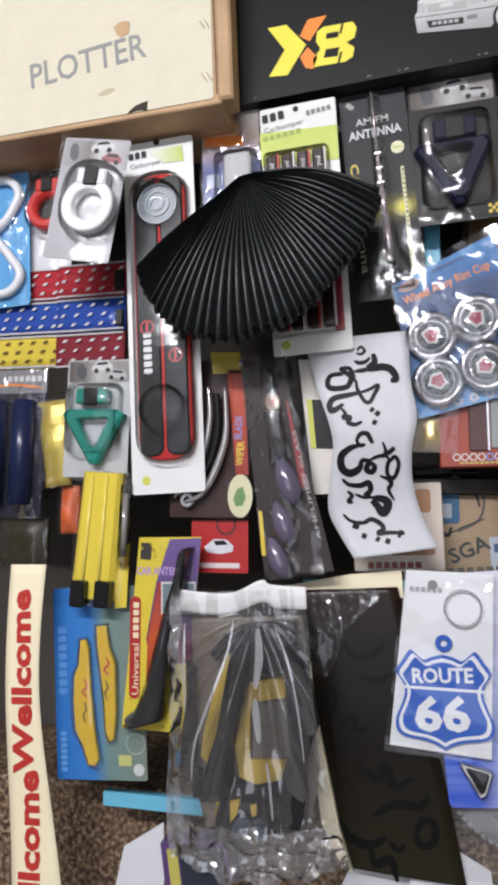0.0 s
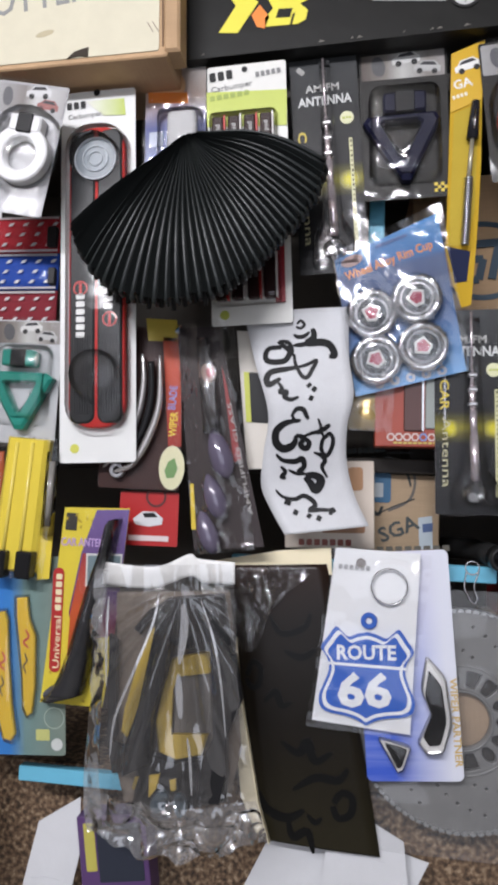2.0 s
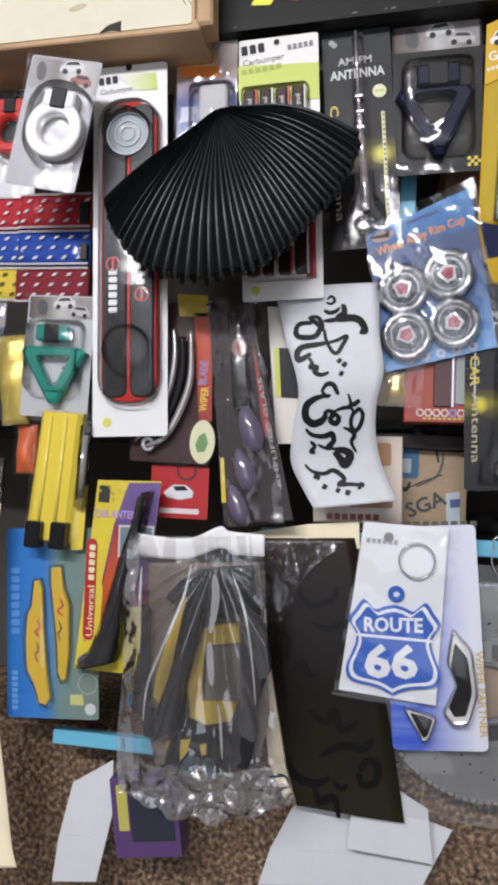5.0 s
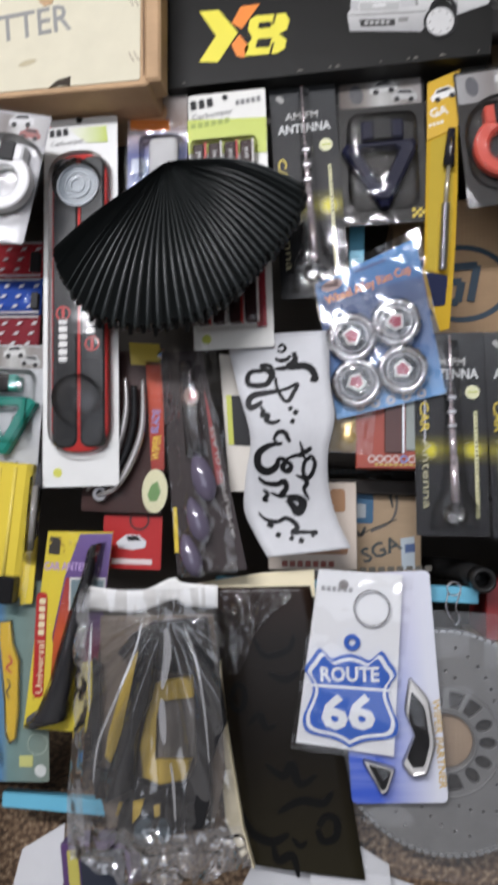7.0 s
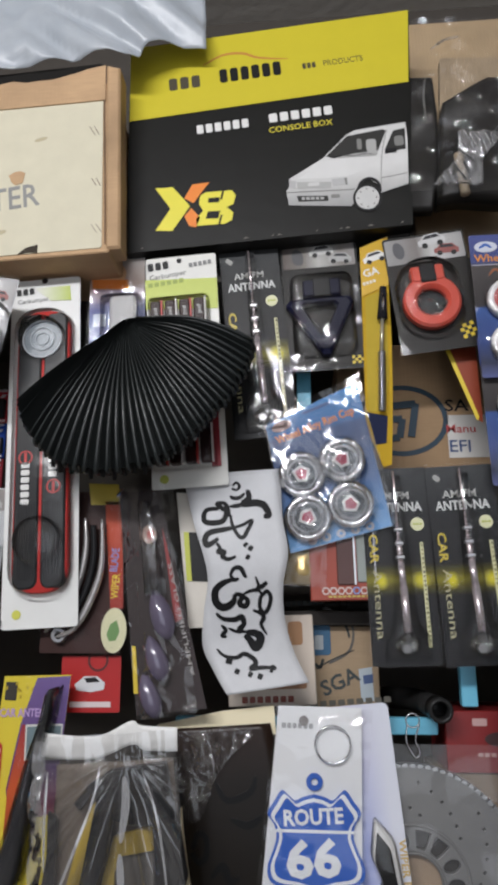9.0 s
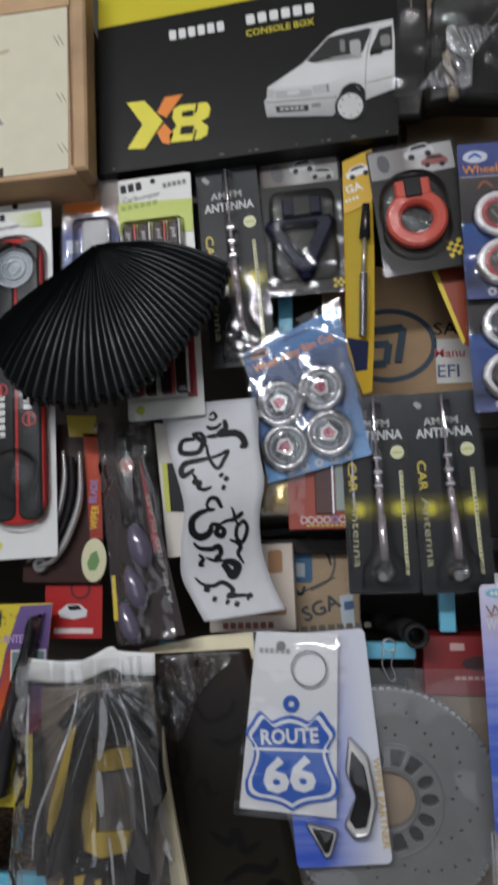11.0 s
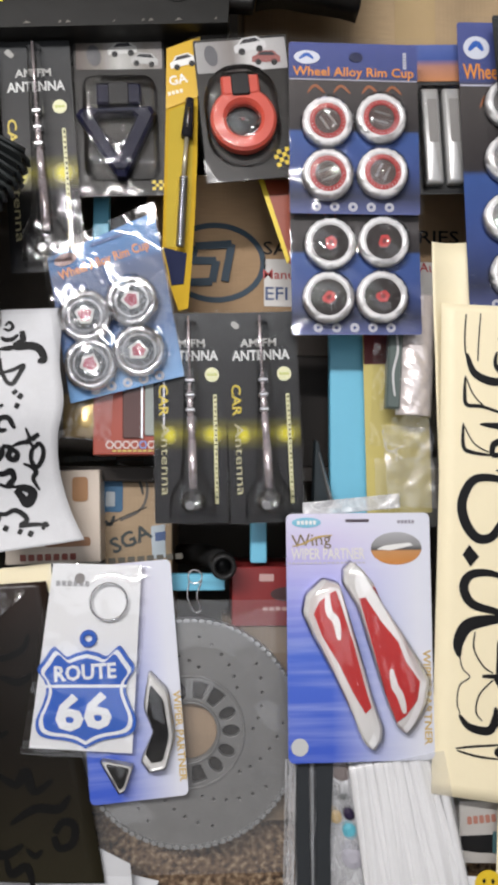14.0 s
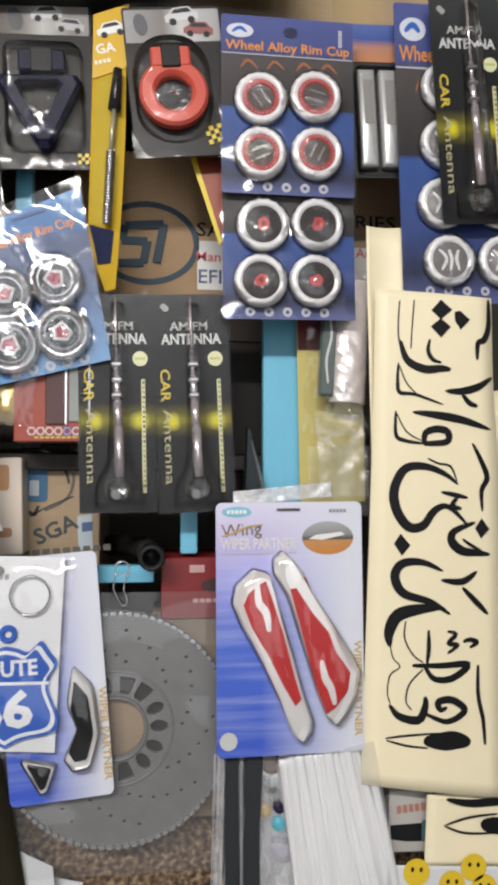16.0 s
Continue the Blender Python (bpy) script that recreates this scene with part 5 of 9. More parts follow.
# ---- straps and small packs ----
def strap_pack(place, colours, label, film=True, seed=1.0):
    x, y, z, w, h, tilt = place
    o = root("strap_pack", place, label, "strap pack", "woven strap packs")
    n = len(colours)
    step = h / n
    for k, c in enumerate(colours):
        cz = h / 2 - (k + 0.5) * step
        wob = bumps(0.0015, 30, seed + k)
        part("strap", sheet(lambda u, v, cz=cz: ((u - 0.5) * w, cz + (0.5 - v) * step * 0.96), wob, 10, 3, 0.003), c, o, "", True)
        bm = bmesh.new()
        count = max(4, int(w / 0.0165))
        for i in range(count):
            for j in (-1, 0, 1):
                px, pz = (-0.5 + (i + 0.3 + 0.2 * (j + 1)) / count) * w, cz + j * step * 0.27
                prism([(px - 0.004, pz - 0.0022), (px + 0.001, pz - 0.0016), (px + 0.004, pz + 0.0022), (px - 0.001, pz + 0.0016)], -0.0018, -0.0026, bm)
        for s in (-1, 1):
            stitch = bmesh.new()
            for i in range(int(w / 0.0024)):
                px, pz = -w / 2 + 0.0024 * (i + 0.5), cz + s * step * 0.44
                prism(rrect(px, pz, 0.0016, step * 0.06, 0.0002, 1), -0.0014, -0.0024, stitch)
            part("stitched_border", stitch, paint(0.60, 0.58, 0.58, 0.7), o, "pale stitched edge")
        part("woven_dash", bm, paint(0.62, 0.62, 0.62, 0.7) if k != 2 or n == 3 and c is not YELLOW_STRAP else paint(0.12, 0.07, 0.02, 0.7), o)
    part("buckle", prism(rrect(w * 0.42, h * 0.30, w * 0.13, step * 0.55, 0.002), -0.001, -0.007, bevel=0.001), BLACK, o, "black buckle")
    part("buckle", prism(rrect(w * 0.44, -h * 0.05, w * 0.10, step * 0.45, 0.002), -0.001, -0.007, bevel=0.001), BLACK, o, "black buckle")
    if film:
        film_over(o, w, h, 0.002, FILM, seed)
    return o


YELLOW_STRAP = paint(0.62, 0.48, 0.05, 0.8, 0, 0.2, 0.3)
RED_STRAP = paint(0.40, 0.02, 0.03, 0.8, 0, 0.2, 0.3)
BLUE_STRAP = paint(0.015, 0.06, 0.32, 0.8, 0, 0.2, 0.3)
MAROON_STRAP = paint(0.20, 0.015, 0.025, 0.8, 0, 0.2, 0.3)
strap_pack((-0.5448, 0.0300, 1.6798, 0.1608, 0.1327, 0.3), (RED_STRAP, BLUE_STRAP, YELLOW_STRAP), "red, blue and yellow woven straps with white dashes", False, 31)
strap_pack((-0.4393, 0.0200, 1.6770, 0.0926, 0.1353, -0.3), (RED_STRAP, BLUE_STRAP, MAROON_STRAP), "red and blue woven straps folded in a clear pack", True, 32)


def loop_pack(place):
    x, y, z, w, h, tilt = place
    o = root("white_loop_pack", place, "sky-blue card with a white plastic loop", "hanging pack")
    card(o, w, h, paint(0.10, 0.36, 0.66), 0.006)
    pts = smooth_path([(-0.0162, 0.079), (0.0178, 0.0781), (0.0327, 0.0563), (0.017, 0.0271), (-0.0031, 0.0072), (0.0173, -0.023), (0.0337, -0.0519), (0.0165, -0.073), (-0.0165, -0.0722)], 6)
    part("white_loop", rod([(a, -0.006, b) for a, b in pts], 0.006, 8), paint(0.72, 0.73, 0.75, 0.3), o, "white plastic loop", True)
    film_over(o, w, h, 0.004, BAG, 33)
    return o


loop_pack((-0.5735, 0.0200, 1.7840, 0.0880, 0.1813, -3.2))


def tinted_pack(place):
    x, y, z, w, h, tilt = place
    o = root("tinted_pack", place, "dark navy item in a clear pack with grey header", "hanging pack")
    card(o, w, h, paint(0.02, 0.022, 0.035, 0.3), 0.003)
    part("header", prism(rrect(0, h * 0.42, w, h * 0.16, 0.002), -0.0003, -0.0008), paint(0.22, 0.22, 0.23, 0.3), o, "grey printed header")
    bars(o, w * 0.18, h * 0.44, w * 0.5, 0.007, 6, paint(0.6, 0.6, 0.6), -0.001)
    part("header_swoosh", brush([(-w * 0.3, h * 0.38), (0, h * 0.40), (w * 0.45, h * 0.375)], 0.003, 0.3, -0.0008, -0.0011), ORANGE, o)
    for k in range(2):
        part("roller", rod([((-0.15 + 0.4 * k) * w, -0.010, h * 0.28), ((-0.15 + 0.4 * k) * w, -0.010, -h * 0.42)], 0.014, 14), paint(0.012, 0.018, 0.06, 0.25), o, "navy roll", True)
    film_over(o, w, h, 0.004, BAG, 34)
    return o


tinted_pack((-0.5465, 0.0200, 1.5173, 0.0991, 0.1855, 1.0))


def small_sachet(name, place, mat, label, seed, pouch=0.006):
    x, y, z, w, h, tilt = place
    o = root(name, place, label, "small pack")
    wob = bumps(0.004, 40, seed)
    part("sachet", sheet(box_sheet(w, h, 0.1), lambda px, pz: wob(px, pz) - pouch * max(0, 1 - (2 * px / w) ** 2) * max(0, 1 - (2 * pz / h) ** 2), 10, 14, 0.004), mat, o, "", True)
    film_over(o, w, h, 0.003, BAG, seed)
    return o


small_sachet("glitter_sachet", (-0.4825, 0.0200, 1.5157, 0.0352, 0.1077, -7.1), paint(0.60, 0.47, 0.10, 0.3, 0.3, 0.4, 0.6), "crinkled yellow glitter sachet", 35)
small_sachet("orange_sachet", (-0.4643, 0.0300, 1.4337, 0.0245, 0.0596, -0.6), paint(0.60, 0.12, 0.03), "small orange red packet tip", 36)
small_sachet("dark_sachet", (-0.5260, 0.0300, 1.3930, 0.0670, 0.0561, -2.0), paint(0.04, 0.035, 0.02, 0.25, 0, 0.5, 0.6), "dark packet with yellow edge", 37)
small_sachet("foil_pouch", (-0.0275, 0.0350, 1.5227, 0.0500, 0.0457, 2.8), paint(0.45, 0.33, 0.14, 0.25, 0.5, 0.2, 0.5), "small crumpled gold foil pouch", 38)


def wiper_sleeve(place):
    x, y, z, w, h, tilt = place
    o = root("yellow_sleeve_pack", place, "yellow translucent sleeve with black clips, in film", "hanging pack")
    yel = paint(0.70, 0.55, 0.06, 0.3, 0, 0.1, 0.1)
    part("sleeve", loft([([(-0.0262, 0.078), (0.0239, 0.0776), (0.0234, -0.0707), (-0.0316, -0.0734)], 0.004), ([(-0.0262, 0.078), (0.0239, 0.0776), (0.0234, -0.0707), (-0.0316, -0.0734)], -0.004), ([(-0.0211, 0.0763), (0.0189, 0.0763), (0.0172, -0.068), (-0.0237, -0.07)], -0.010)]), yel, o, "yellow plastic sleeve")
    bm = bmesh.new()
    for a, b in ([(-0.0119, 0.0717), (-0.015, -0.0636)], [(0.0061, 0.0727), (0.0049, -0.0626)]):
        rod([(a[0], -0.0105, a[1]), (b[0], -0.0105, b[1])], 0.0022, 8, bm)
    part("rib", bm, paint(0.76, 0.62, 0.12, 0.25), o, "", True)
    for q in ((-0.016, -0.0636), (0.0139, -0.0621)):
        part("clip", prism(rrect(q[0], q[1], 0.018, 0.030, 0.003), -0.006, -0.022, bevel=0.002), GLOSS_BLACK, o, "black plastic clip")
    a, b = (0.0306, 0.0639), (0.0322, -0.0282)
    part("clear_tube", rod([(a[0], -0.008, a[1]), (b[0], -0.008, b[1])], 0.007, 12), SHELL, o, "clear tube", True)
    part("tube_core", rod([(a[0], -0.008, a[1] - 0.01), (b[0], -0.008, b[1] + 0.01)], 0.0035, 10), paint(0.25, 0.24, 0.22, 0.2), o, "", True)
    part("yellow_tail", prism([(0.0202, -0.0288), (0.0369, -0.0019), (0.0386, -0.0759), (0.0248, -0.0786)], -0.001, -0.003), yel, o)
    film_over(o, w, h, 0.004, BAG, 39)
    return o


wiper_sleeve((-0.4068, 0.0000, 1.3998, 0.0625, 0.1548, 2.9))


def feather_tags(place):
    x, y, z, w, h, tilt = place
    o = root("reflector_tag_pack", place, "blue and grey-green card with two yellow blade tags", "hanging pack")
    card(o, w, h, fade([(0.0, (0.03, 0.16, 0.46)), (0.42, (0.05, 0.20, 0.50)), (0.58, (0.16, 0.25, 0.24)), (1.0, (0.20, 0.24, 0.20))], 0), 0.003)
    yel = paint(0.72, 0.48, 0.02, 0.25, 0, 0.06, 0.03)
    for k, pts in enumerate(([(-0.0203, 0.0511), (-0.0116, 0.0521), (-0.0076, 0.0412), (-0.0062, -0.0049), (-0.0024, -0.054), (0.0027, -0.0874), (-0.0038, -0.095), (-0.0122, -0.0932), (-0.02, -0.0729), (-0.0322, -0.0542), (-0.0342, -0.02), (-0.0315, 0.0107), (-0.0242, 0.0221)], [(-0.0012, 0.0662), (0.0147, 0.0669), (0.018, 0.0407), (0.0257, 0.0214), (0.0248, -0.0351), (0.0203, -0.065), (0.0139, -0.068), (0.0088, -0.0576), (0.0073, -0.0201), (0.0023, 0.0179), (-0.0011, 0.0449)])):
        cx, cz = sum(p[0] for p in pts) / len(pts), sum(p[1] for p in pts) / len(pts)
        inner = [(cx + (a - cx) * 0.80, cz + (b - cz) * 0.96) for a, b in pts]
        tag = part("tag", loft([(inner, -0.0006), (inner, -0.0045), ([(cx + (a - cx) * 0.70, cz + (b - cz) * 0.94) for a, b in pts], -0.006)]), yel, o, "yellow blade-shaped tag")
        part("tag_script", brush([(cx + 0.000, cz + 0.028), (cx + 0.004, cz + 0.020), (cx - 0.002, cz + 0.014), (cx + 0.004, cz + 0.008)], 0.0024, 0.5, -0.006, -0.0066), paint(0.50, 0.05, 0.03), tag, "red script mark")
        part("tag_script", brush([(cx - 0.001, cz + 0.002), (cx + 0.002, cz - 0.006), (cx - 0.002, cz - 0.012), (cx + 0.001, cz - 0.020)], 0.0018, 0.5, -0.006, -0.0066), paint(0.08, 0.06, 0.03), tag, "dark script mark")
        part("tag_rim", loft([(pts, -0.0006), (pts, -0.006), ([(cx + (a - cx) * 0.90, cz + (b - cz) * 0.98) for a, b in pts], -0.0085), ([(cx + (a - cx) * 0.5, cz + (b - cz) * 0.9) for a, b in pts], -0.009)], cap_back=False), film((60.0, 60.0, 20.0), 0.14, 0.09, 0.05, 0.0, 0.05, 2.9), o, "clear moulded rim")
    bars(o, *(-0.0459, -0.0773), 0.0462, 0.0079, 7, paint(0.12, 0.32, 0.65), -0.0006, 90)
    bars(o, *(-0.0449, 0.0249), 0.0792, 0.0106, 8, paint(0.10, 0.28, 0.62), -0.0006, 90)
    part("printed_ring", washer(*(0.0429, -0.0683), 0.0119, 0.0106, -0.0004, -0.0008, 24, bevel=0.0001), paint(0.35, 0.42, 0.35), o)
    flat("sticker", rrect(*(0.0297, -0.0865), 0.0158, 0.0119, 0.001), paint(0.55, 0.55, 0.2), o)
    part("seal_sticker", prism(oval(*(0.046, -0.0966), 0.0066, 0.0066), -0.0004, -0.0008), paint(0.6, 0.62, 0.6), o)
    film_over(o, w, h, 0.002, FILM, 40)
    return o


feather_tags((-0.4085, 0.0080, 1.2343, 0.1113, 0.2170, -3.9))


def fin_aerial_pack(place):
    x, y, z, w, h, tilt = place
    o = root("fin_aerial_pack", place, "purple and yellow card with black fin aerial under blister", "hanging pack")
    yel = paint(0.66, 0.54, 0.05, 0.35, 0, 0.10)
    part("card", prism([(-0.0337, 0.1030), (0.0407, 0.1079), (0.0360, -0.0400), (0.0300, -0.1077), (-0.0406, -0.1103)], 0.0006, 0.0), yel, o)
    part("purple_panel", prism([(0.0036, 0.1031), (0.0405, 0.1065), (0.0365, -0.0300), (0.0180, -0.0350), (-0.0125, -0.0291), (-0.0178, -0.0108), (-0.0097, 0.0544)], -0.0003, -0.0006), fade([(0.0, (0.20, 0.03, 0.04)), (0.35, (0.10, 0.05, 0.16)), (1.0, (0.16, 0.11, 0.28))], 2), o, "purple printed panel")
    part("red_panel", prism([(-0.0077, 0.0545), (0.0309, 0.0553), (0.0096, 0.0066), (0.0050, -0.0700), (-0.0063, -0.062), (-0.0150, -0.0551), (-0.0157, -0.0106)], -0.0006, -0.0009), fade([(0.0, (0.30, 0.06, 0.02)), (0.5, (0.48, 0.09, 0.03)), (1.0, (0.28, 0.04, 0.05))], 2), o, "red printed glow")
    part("badge", prism(rrect(-0.0243, 0.0880, 0.0130, 0.0190, 0.001), -0.0003, -0.0008), paint(0.05, 0.045, 0.04), o, "small dark square badge")
    rnd = random.Random(23)
    for k in range(14):
        q = (-0.033 + 0.045 * rnd.random(), 0.078 + 0.022 * rnd.random() if k % 2 else -0.075 - 0.030 * rnd.random())
        flat("foil_fleck", turned(rrect(*q, 0.004, 0.002, 0.0005, 1), 180 * rnd.random(), *q), paint(0.45, 0.33, 0.04, 0.3), o, -0.0006)
    lettering("CAR ANTENNA", o, -0.0020, 0.0665, 0.0085, paint(0.48, 0.34, 0.62), -0.0010, 3, 0.0640, 0.03)
    part("picture_window", prism([(-0.0036, 0.0548), (0.0375, 0.0578), (0.0375, 0.0221), (-0.0013, 0.0189)], -0.0009, -0.0012), paint(0.62, 0.62, 0.58), o, "white-edged picture")
    part("picture", prism([(-0.0016, 0.0528), (0.0358, 0.0556), (0.0358, 0.0241), (0.0005, 0.0209)], -0.0012, -0.0014), paint(0.16, 0.22, 0.24, 0.3), o, "dim street picture")
    mini_car(o, 0.0150, 0.0350, 0.0240, 6, paint(0.10, 0.11, 0.12, 0.3), -0.0015)
    part("red_banner", prism(turned(rrect(-0.0305, -0.0200, 0.0125, 0.1130, 0.0060, 5), 3, -0.0305, -0.0200), -0.0006, -0.0012), paint(0.42, 0.03, 0.03, 0.35), o, "red rounded banner")
    lettering("Universal", o, -0.0276, -0.0440, 0.0075, paint(0.75, 0.68, 0.45), -0.0014, 93, 0.0560, 0.01)
    bars(o, -0.0310, 0.0100, 0.0420, 0.0070, 5, paint(0.75, 0.68, 0.45), -0.0013, 93)
    spine = smooth_path([(0.0265, 0.0945), (0.0225, 0.0640), (0.0150, 0.0300), (0.0085, -0.0100), (0.0030, -0.0500), (-0.0040, -0.0800), (-0.0120, -0.0950)], 4)
    wide = [0.0042 + 0.0165 * (k / (len(spine) - 1)) ** 1.7 for k in range(len(spine))]
    rim = [(a + g, b) for (a, b), g in zip(spine, wide)] + [(a - g, b - 0.004) for (a, b), g in reversed(list(zip(spine, wide)))]
    body = lambda f: [(a + g * f, b) for (a, b), g in zip(spine, wide)] + [(a - g * f, b - 0.004 * f) for (a, b), g in reversed(list(zip(spine, wide)))]
    part("fin", loft([(rim, -0.001), (body(0.96), -0.010), (body(0.70), -0.018), (body(0.22), -0.024)]), paint(0.025, 0.025, 0.028, 0.22), o, "glossy black fin aerial", True)
    part("fin_foot", loft([(turned(oval(-0.013, -0.094, 0.022, 0.010, 20), 18, -0.013, -0.094), -0.001), (turned(oval(-0.013, -0.092, 0.019, 0.008, 20), 18, -0.013, -0.094), -0.016)]), paint(0.10, 0.10, 0.105, 0.2), o, "grey rounded foot", True)
    grown = lambda f, g: [(a + q * f + g, b + g) for (a, b), q in zip(spine, wide)] + [(a - q * f - g, b - 0.006 - g) for (a, b), q in reversed(list(zip(spine, wide)))]
    part("blister", loft([(grown(1.0, 0.003), -0.001), (grown(1.0, 0.002), -0.015), (grown(0.75, 0.001), -0.025), (grown(0.3, 0.0), -0.029)], cap_back=False), film((40.0, 40.0, 16.0), 0.14, 0.06, 0.01, 0.0, 0.05, 1.9), o, "clear plastic blister", True)
    film_over(o, w, h, 0.003, FILM, 41)
    return o


fin_aerial_pack((-0.3282, -0.0040, 1.2973, 0.0735, 0.2101, 2.4))


def car_card(place):
    x, y, z, w, h, tilt = place
    o = root("red_car_card", place, "red card printed with a small white car", "card")
    card(o, w, h, paint(0.42, 0.02, 0.02, 0.35), 0.002)
    part("printed_oval", washer(*(0.0079, 0.0252), 0.0121, 0.0094, -0.0004, -0.0008, 20, bevel=0.0001), paint(0.10, 0.02, 0.02), o)
    flat("printed_car", [(-0.0183, -0.0006), (-0.0072, 0.0083), (0.0078, 0.0082), (0.0168, 0.0011), (0.0157, -0.0059), (0.0007, -0.0088), (-0.0153, -0.0066)], paint(0.65, 0.66, 0.68), o)
    flat("printed_window", [(-0.0072, 0.0063), (0.0058, 0.0072), (0.0108, 0.0022), (-0.0042, 0.0013)], BLACK, o, -0.0009)
    flat("white_strip", rrect(*(0.0006, -0.0218), 0.0469, 0.006, 0.0005), paint(0.7, 0.6, 0.6), o)
    return o


car_card((-0.2697, 0.0250, 1.3917, 0.0685, 0.0605, -0.4))


def wiper_blade_pack(place):
    x, y, z, w, h, tilt = place
    o = root("wiper_blade_pack", place, "dark maroon card with curved chrome wiper blades", "hanging pack")
    card(o, w, h, paint(0.05, 0.025, 0.022, 0.35), 0.003)
    part("red_band", prism([(0.0202, 0.0809), (0.0402, 0.08), (0.048, -0.0429), (0.033, -0.043)], -0.0004, -0.0008), fade([(0.0, (0.30, 0.04, 0.03)), (1.0, (0.50, 0.08, 0.03))], 2), o)
    part("yellow_top", prism([(-0.0009, 0.1027), (0.0351, 0.101), (0.0392, 0.076), (0.0032, 0.0768)], -0.0004, -0.0008), paint(0.55, 0.42, 0.05), o)
    lettering("WIPER", o, *(0.0379, -0.018), 0.0087, paint(0.75, 0.6, 0.05), -0.0010, 87, 0.0281, 0.02)
    lettering("BLADE", o, *(0.0357, 0.012), 0.0087, paint(0.20, 0.25, 0.55), -0.0010, 87, 0.0268, 0.02)
    for k, q in enumerate(([(-0.0007, 0.0597), (0.0026, 0.0248), (-0.0041, -0.0153), (-0.0199, -0.0484), (-0.0388, -0.0695)], [(0.0204, 0.0579), (0.0227, 0.0039), (0.012, -0.0352), (-0.0048, -0.0653), (-0.0247, -0.0744)])):
        part("blade", rod([(a, -0.008 - 0.003 * k, b) for a, b in smooth_path(q, 6)], [0.0016 + 0.003 * math.sin(math.pi * i / 24) for i in range(25)], 8), paint(0.55, 0.53, 0.52, 0.2, 0.7), o, "curved silver blade", True)
    part("black_blade", rod([(a, -0.010, b) for a, b in smooth_path([(0.0104, 0.0508), (0.0127, 0.0108), (0.0039, -0.0282), (-0.0129, -0.0563)], 6)], 0.004, 8), GLOSS_BLACK, o, "", True)
    part("pivot", washer(*(-0.0228, -0.0724), 0.0087, 0.0034, -0.002, -0.010, 20), SATIN, o)
    part("cream_oval", prism(oval(*(0.0382, -0.067), 0.0147, 0.0248), -0.0004, -0.0009), paint(0.66, 0.64, 0.42), o, "cream oval panel")
    flat("printed_car", [(0.0302, -0.071), (0.0342, -0.06), (0.0411, -0.056), (0.0452, -0.0679), (0.0413, -0.078), (0.0333, -0.079)], paint(0.15, 0.28, 0.10), o, -0.001)
    film_over(o, w, h, 0.003, FILM, 42)
    return o


wiper_blade_pack((-0.2807, 0.0150, 1.5173, 0.0935, 0.1845, 0.4))


def amplified_pack(place):
    x, y, z, w, h, tilt = place
    o = root("amplified_aerial_pack", place, "long dark tinted pack with purple aerial base", "hanging pack")
    part("card", prism([(-0.0319, 0.1252), (0.0161, 0.1219), (0.0439, -0.1258), (-0.0335, -0.1237)], 0.0006, 0.0), paint(0.045, 0.035, 0.035, 0.3), o)
    part("red_flash", prism([(0.0152, 0.0767), (0.0191, 0.053), (0.0275, -0.0288), (0.019, -0.0318)], -0.0004, -0.0008), paint(0.30, 0.04, 0.04), o, "red printed flash")
    lettering("AMPLIFIED GLASS", o, *(0.0266, -0.0277), 0.0046, paint(0.40, 0.38, 0.36), -0.001, 95.8, 0.1254, 0.015)
    a, c = (-0.0029, 0.1083), (0.0005, 0.004)
    part("glass_neck", rod([(a[0], -0.008, a[1]), (c[0], -0.010, c[1])], [0.007, 0.011], 12), clear(0.2, 30.0, 0.03, 0.93, 0.05, 0.04), o, "clear plastic neck", True)
    for q, rr in (((0.0063, -0.021), 1.0), ((-0.0038, -0.0671), 0.9), ((-0.0148, -0.105), 0.85)):
        part("glass_bulb", rod([(q[0] - 0.006 * t, -0.010, q[1] + 0.028 * rr * t) for t in (1, 0.85, 0.55, 0.2, -0.2, -0.55, -0.85, -1)], [0.0012, 0.005 * rr, 0.0095 * rr, 0.0125 * rr, 0.0135 * rr, 0.012 * rr, 0.0075 * rr, 0.0015], 14), paint(0.15, 0.13, 0.19, 0.10, 0.15, 0.3, 0.1, 0.5, 0.7), o, "smoky violet bulb", True)
    part("button", prism(oval(*(0.0002, 0.0706), 0.0086, 0.0106), -0.001, -0.004), paint(0.32, 0.20, 0.16), o, "brown round print")
    part("button_core", prism(oval(*(0.0022, 0.0703), 0.0046, 0.0059), -0.004, -0.0045), paint(0.35, 0.06, 0.04), o)
    part("yellow_bars", prism([(-0.0318, -0.0503), (-0.0279, -0.0508), (-0.0295, -0.101), (-0.0344, -0.1004)], -0.0004, -0.0008), YELLOW, o)
    part("clear_bag", sheet(lambda u, v: ((u - 0.5) * w * 1.0 + 0.022 * (v - 0.5) * 0, (0.5 - v) * h), lambda px, pz: -0.016 * math.exp(-(px / 0.022) ** 2) - abs(bumps(0.006, 50, 3.0)(px, pz)), 14, 40, 0.0001), BAG, o, "crinkled clear bag", True)
    return o


amplified_pack((-0.1950, 0.0100, 1.4870, 0.0673, 0.2558, -7.5))


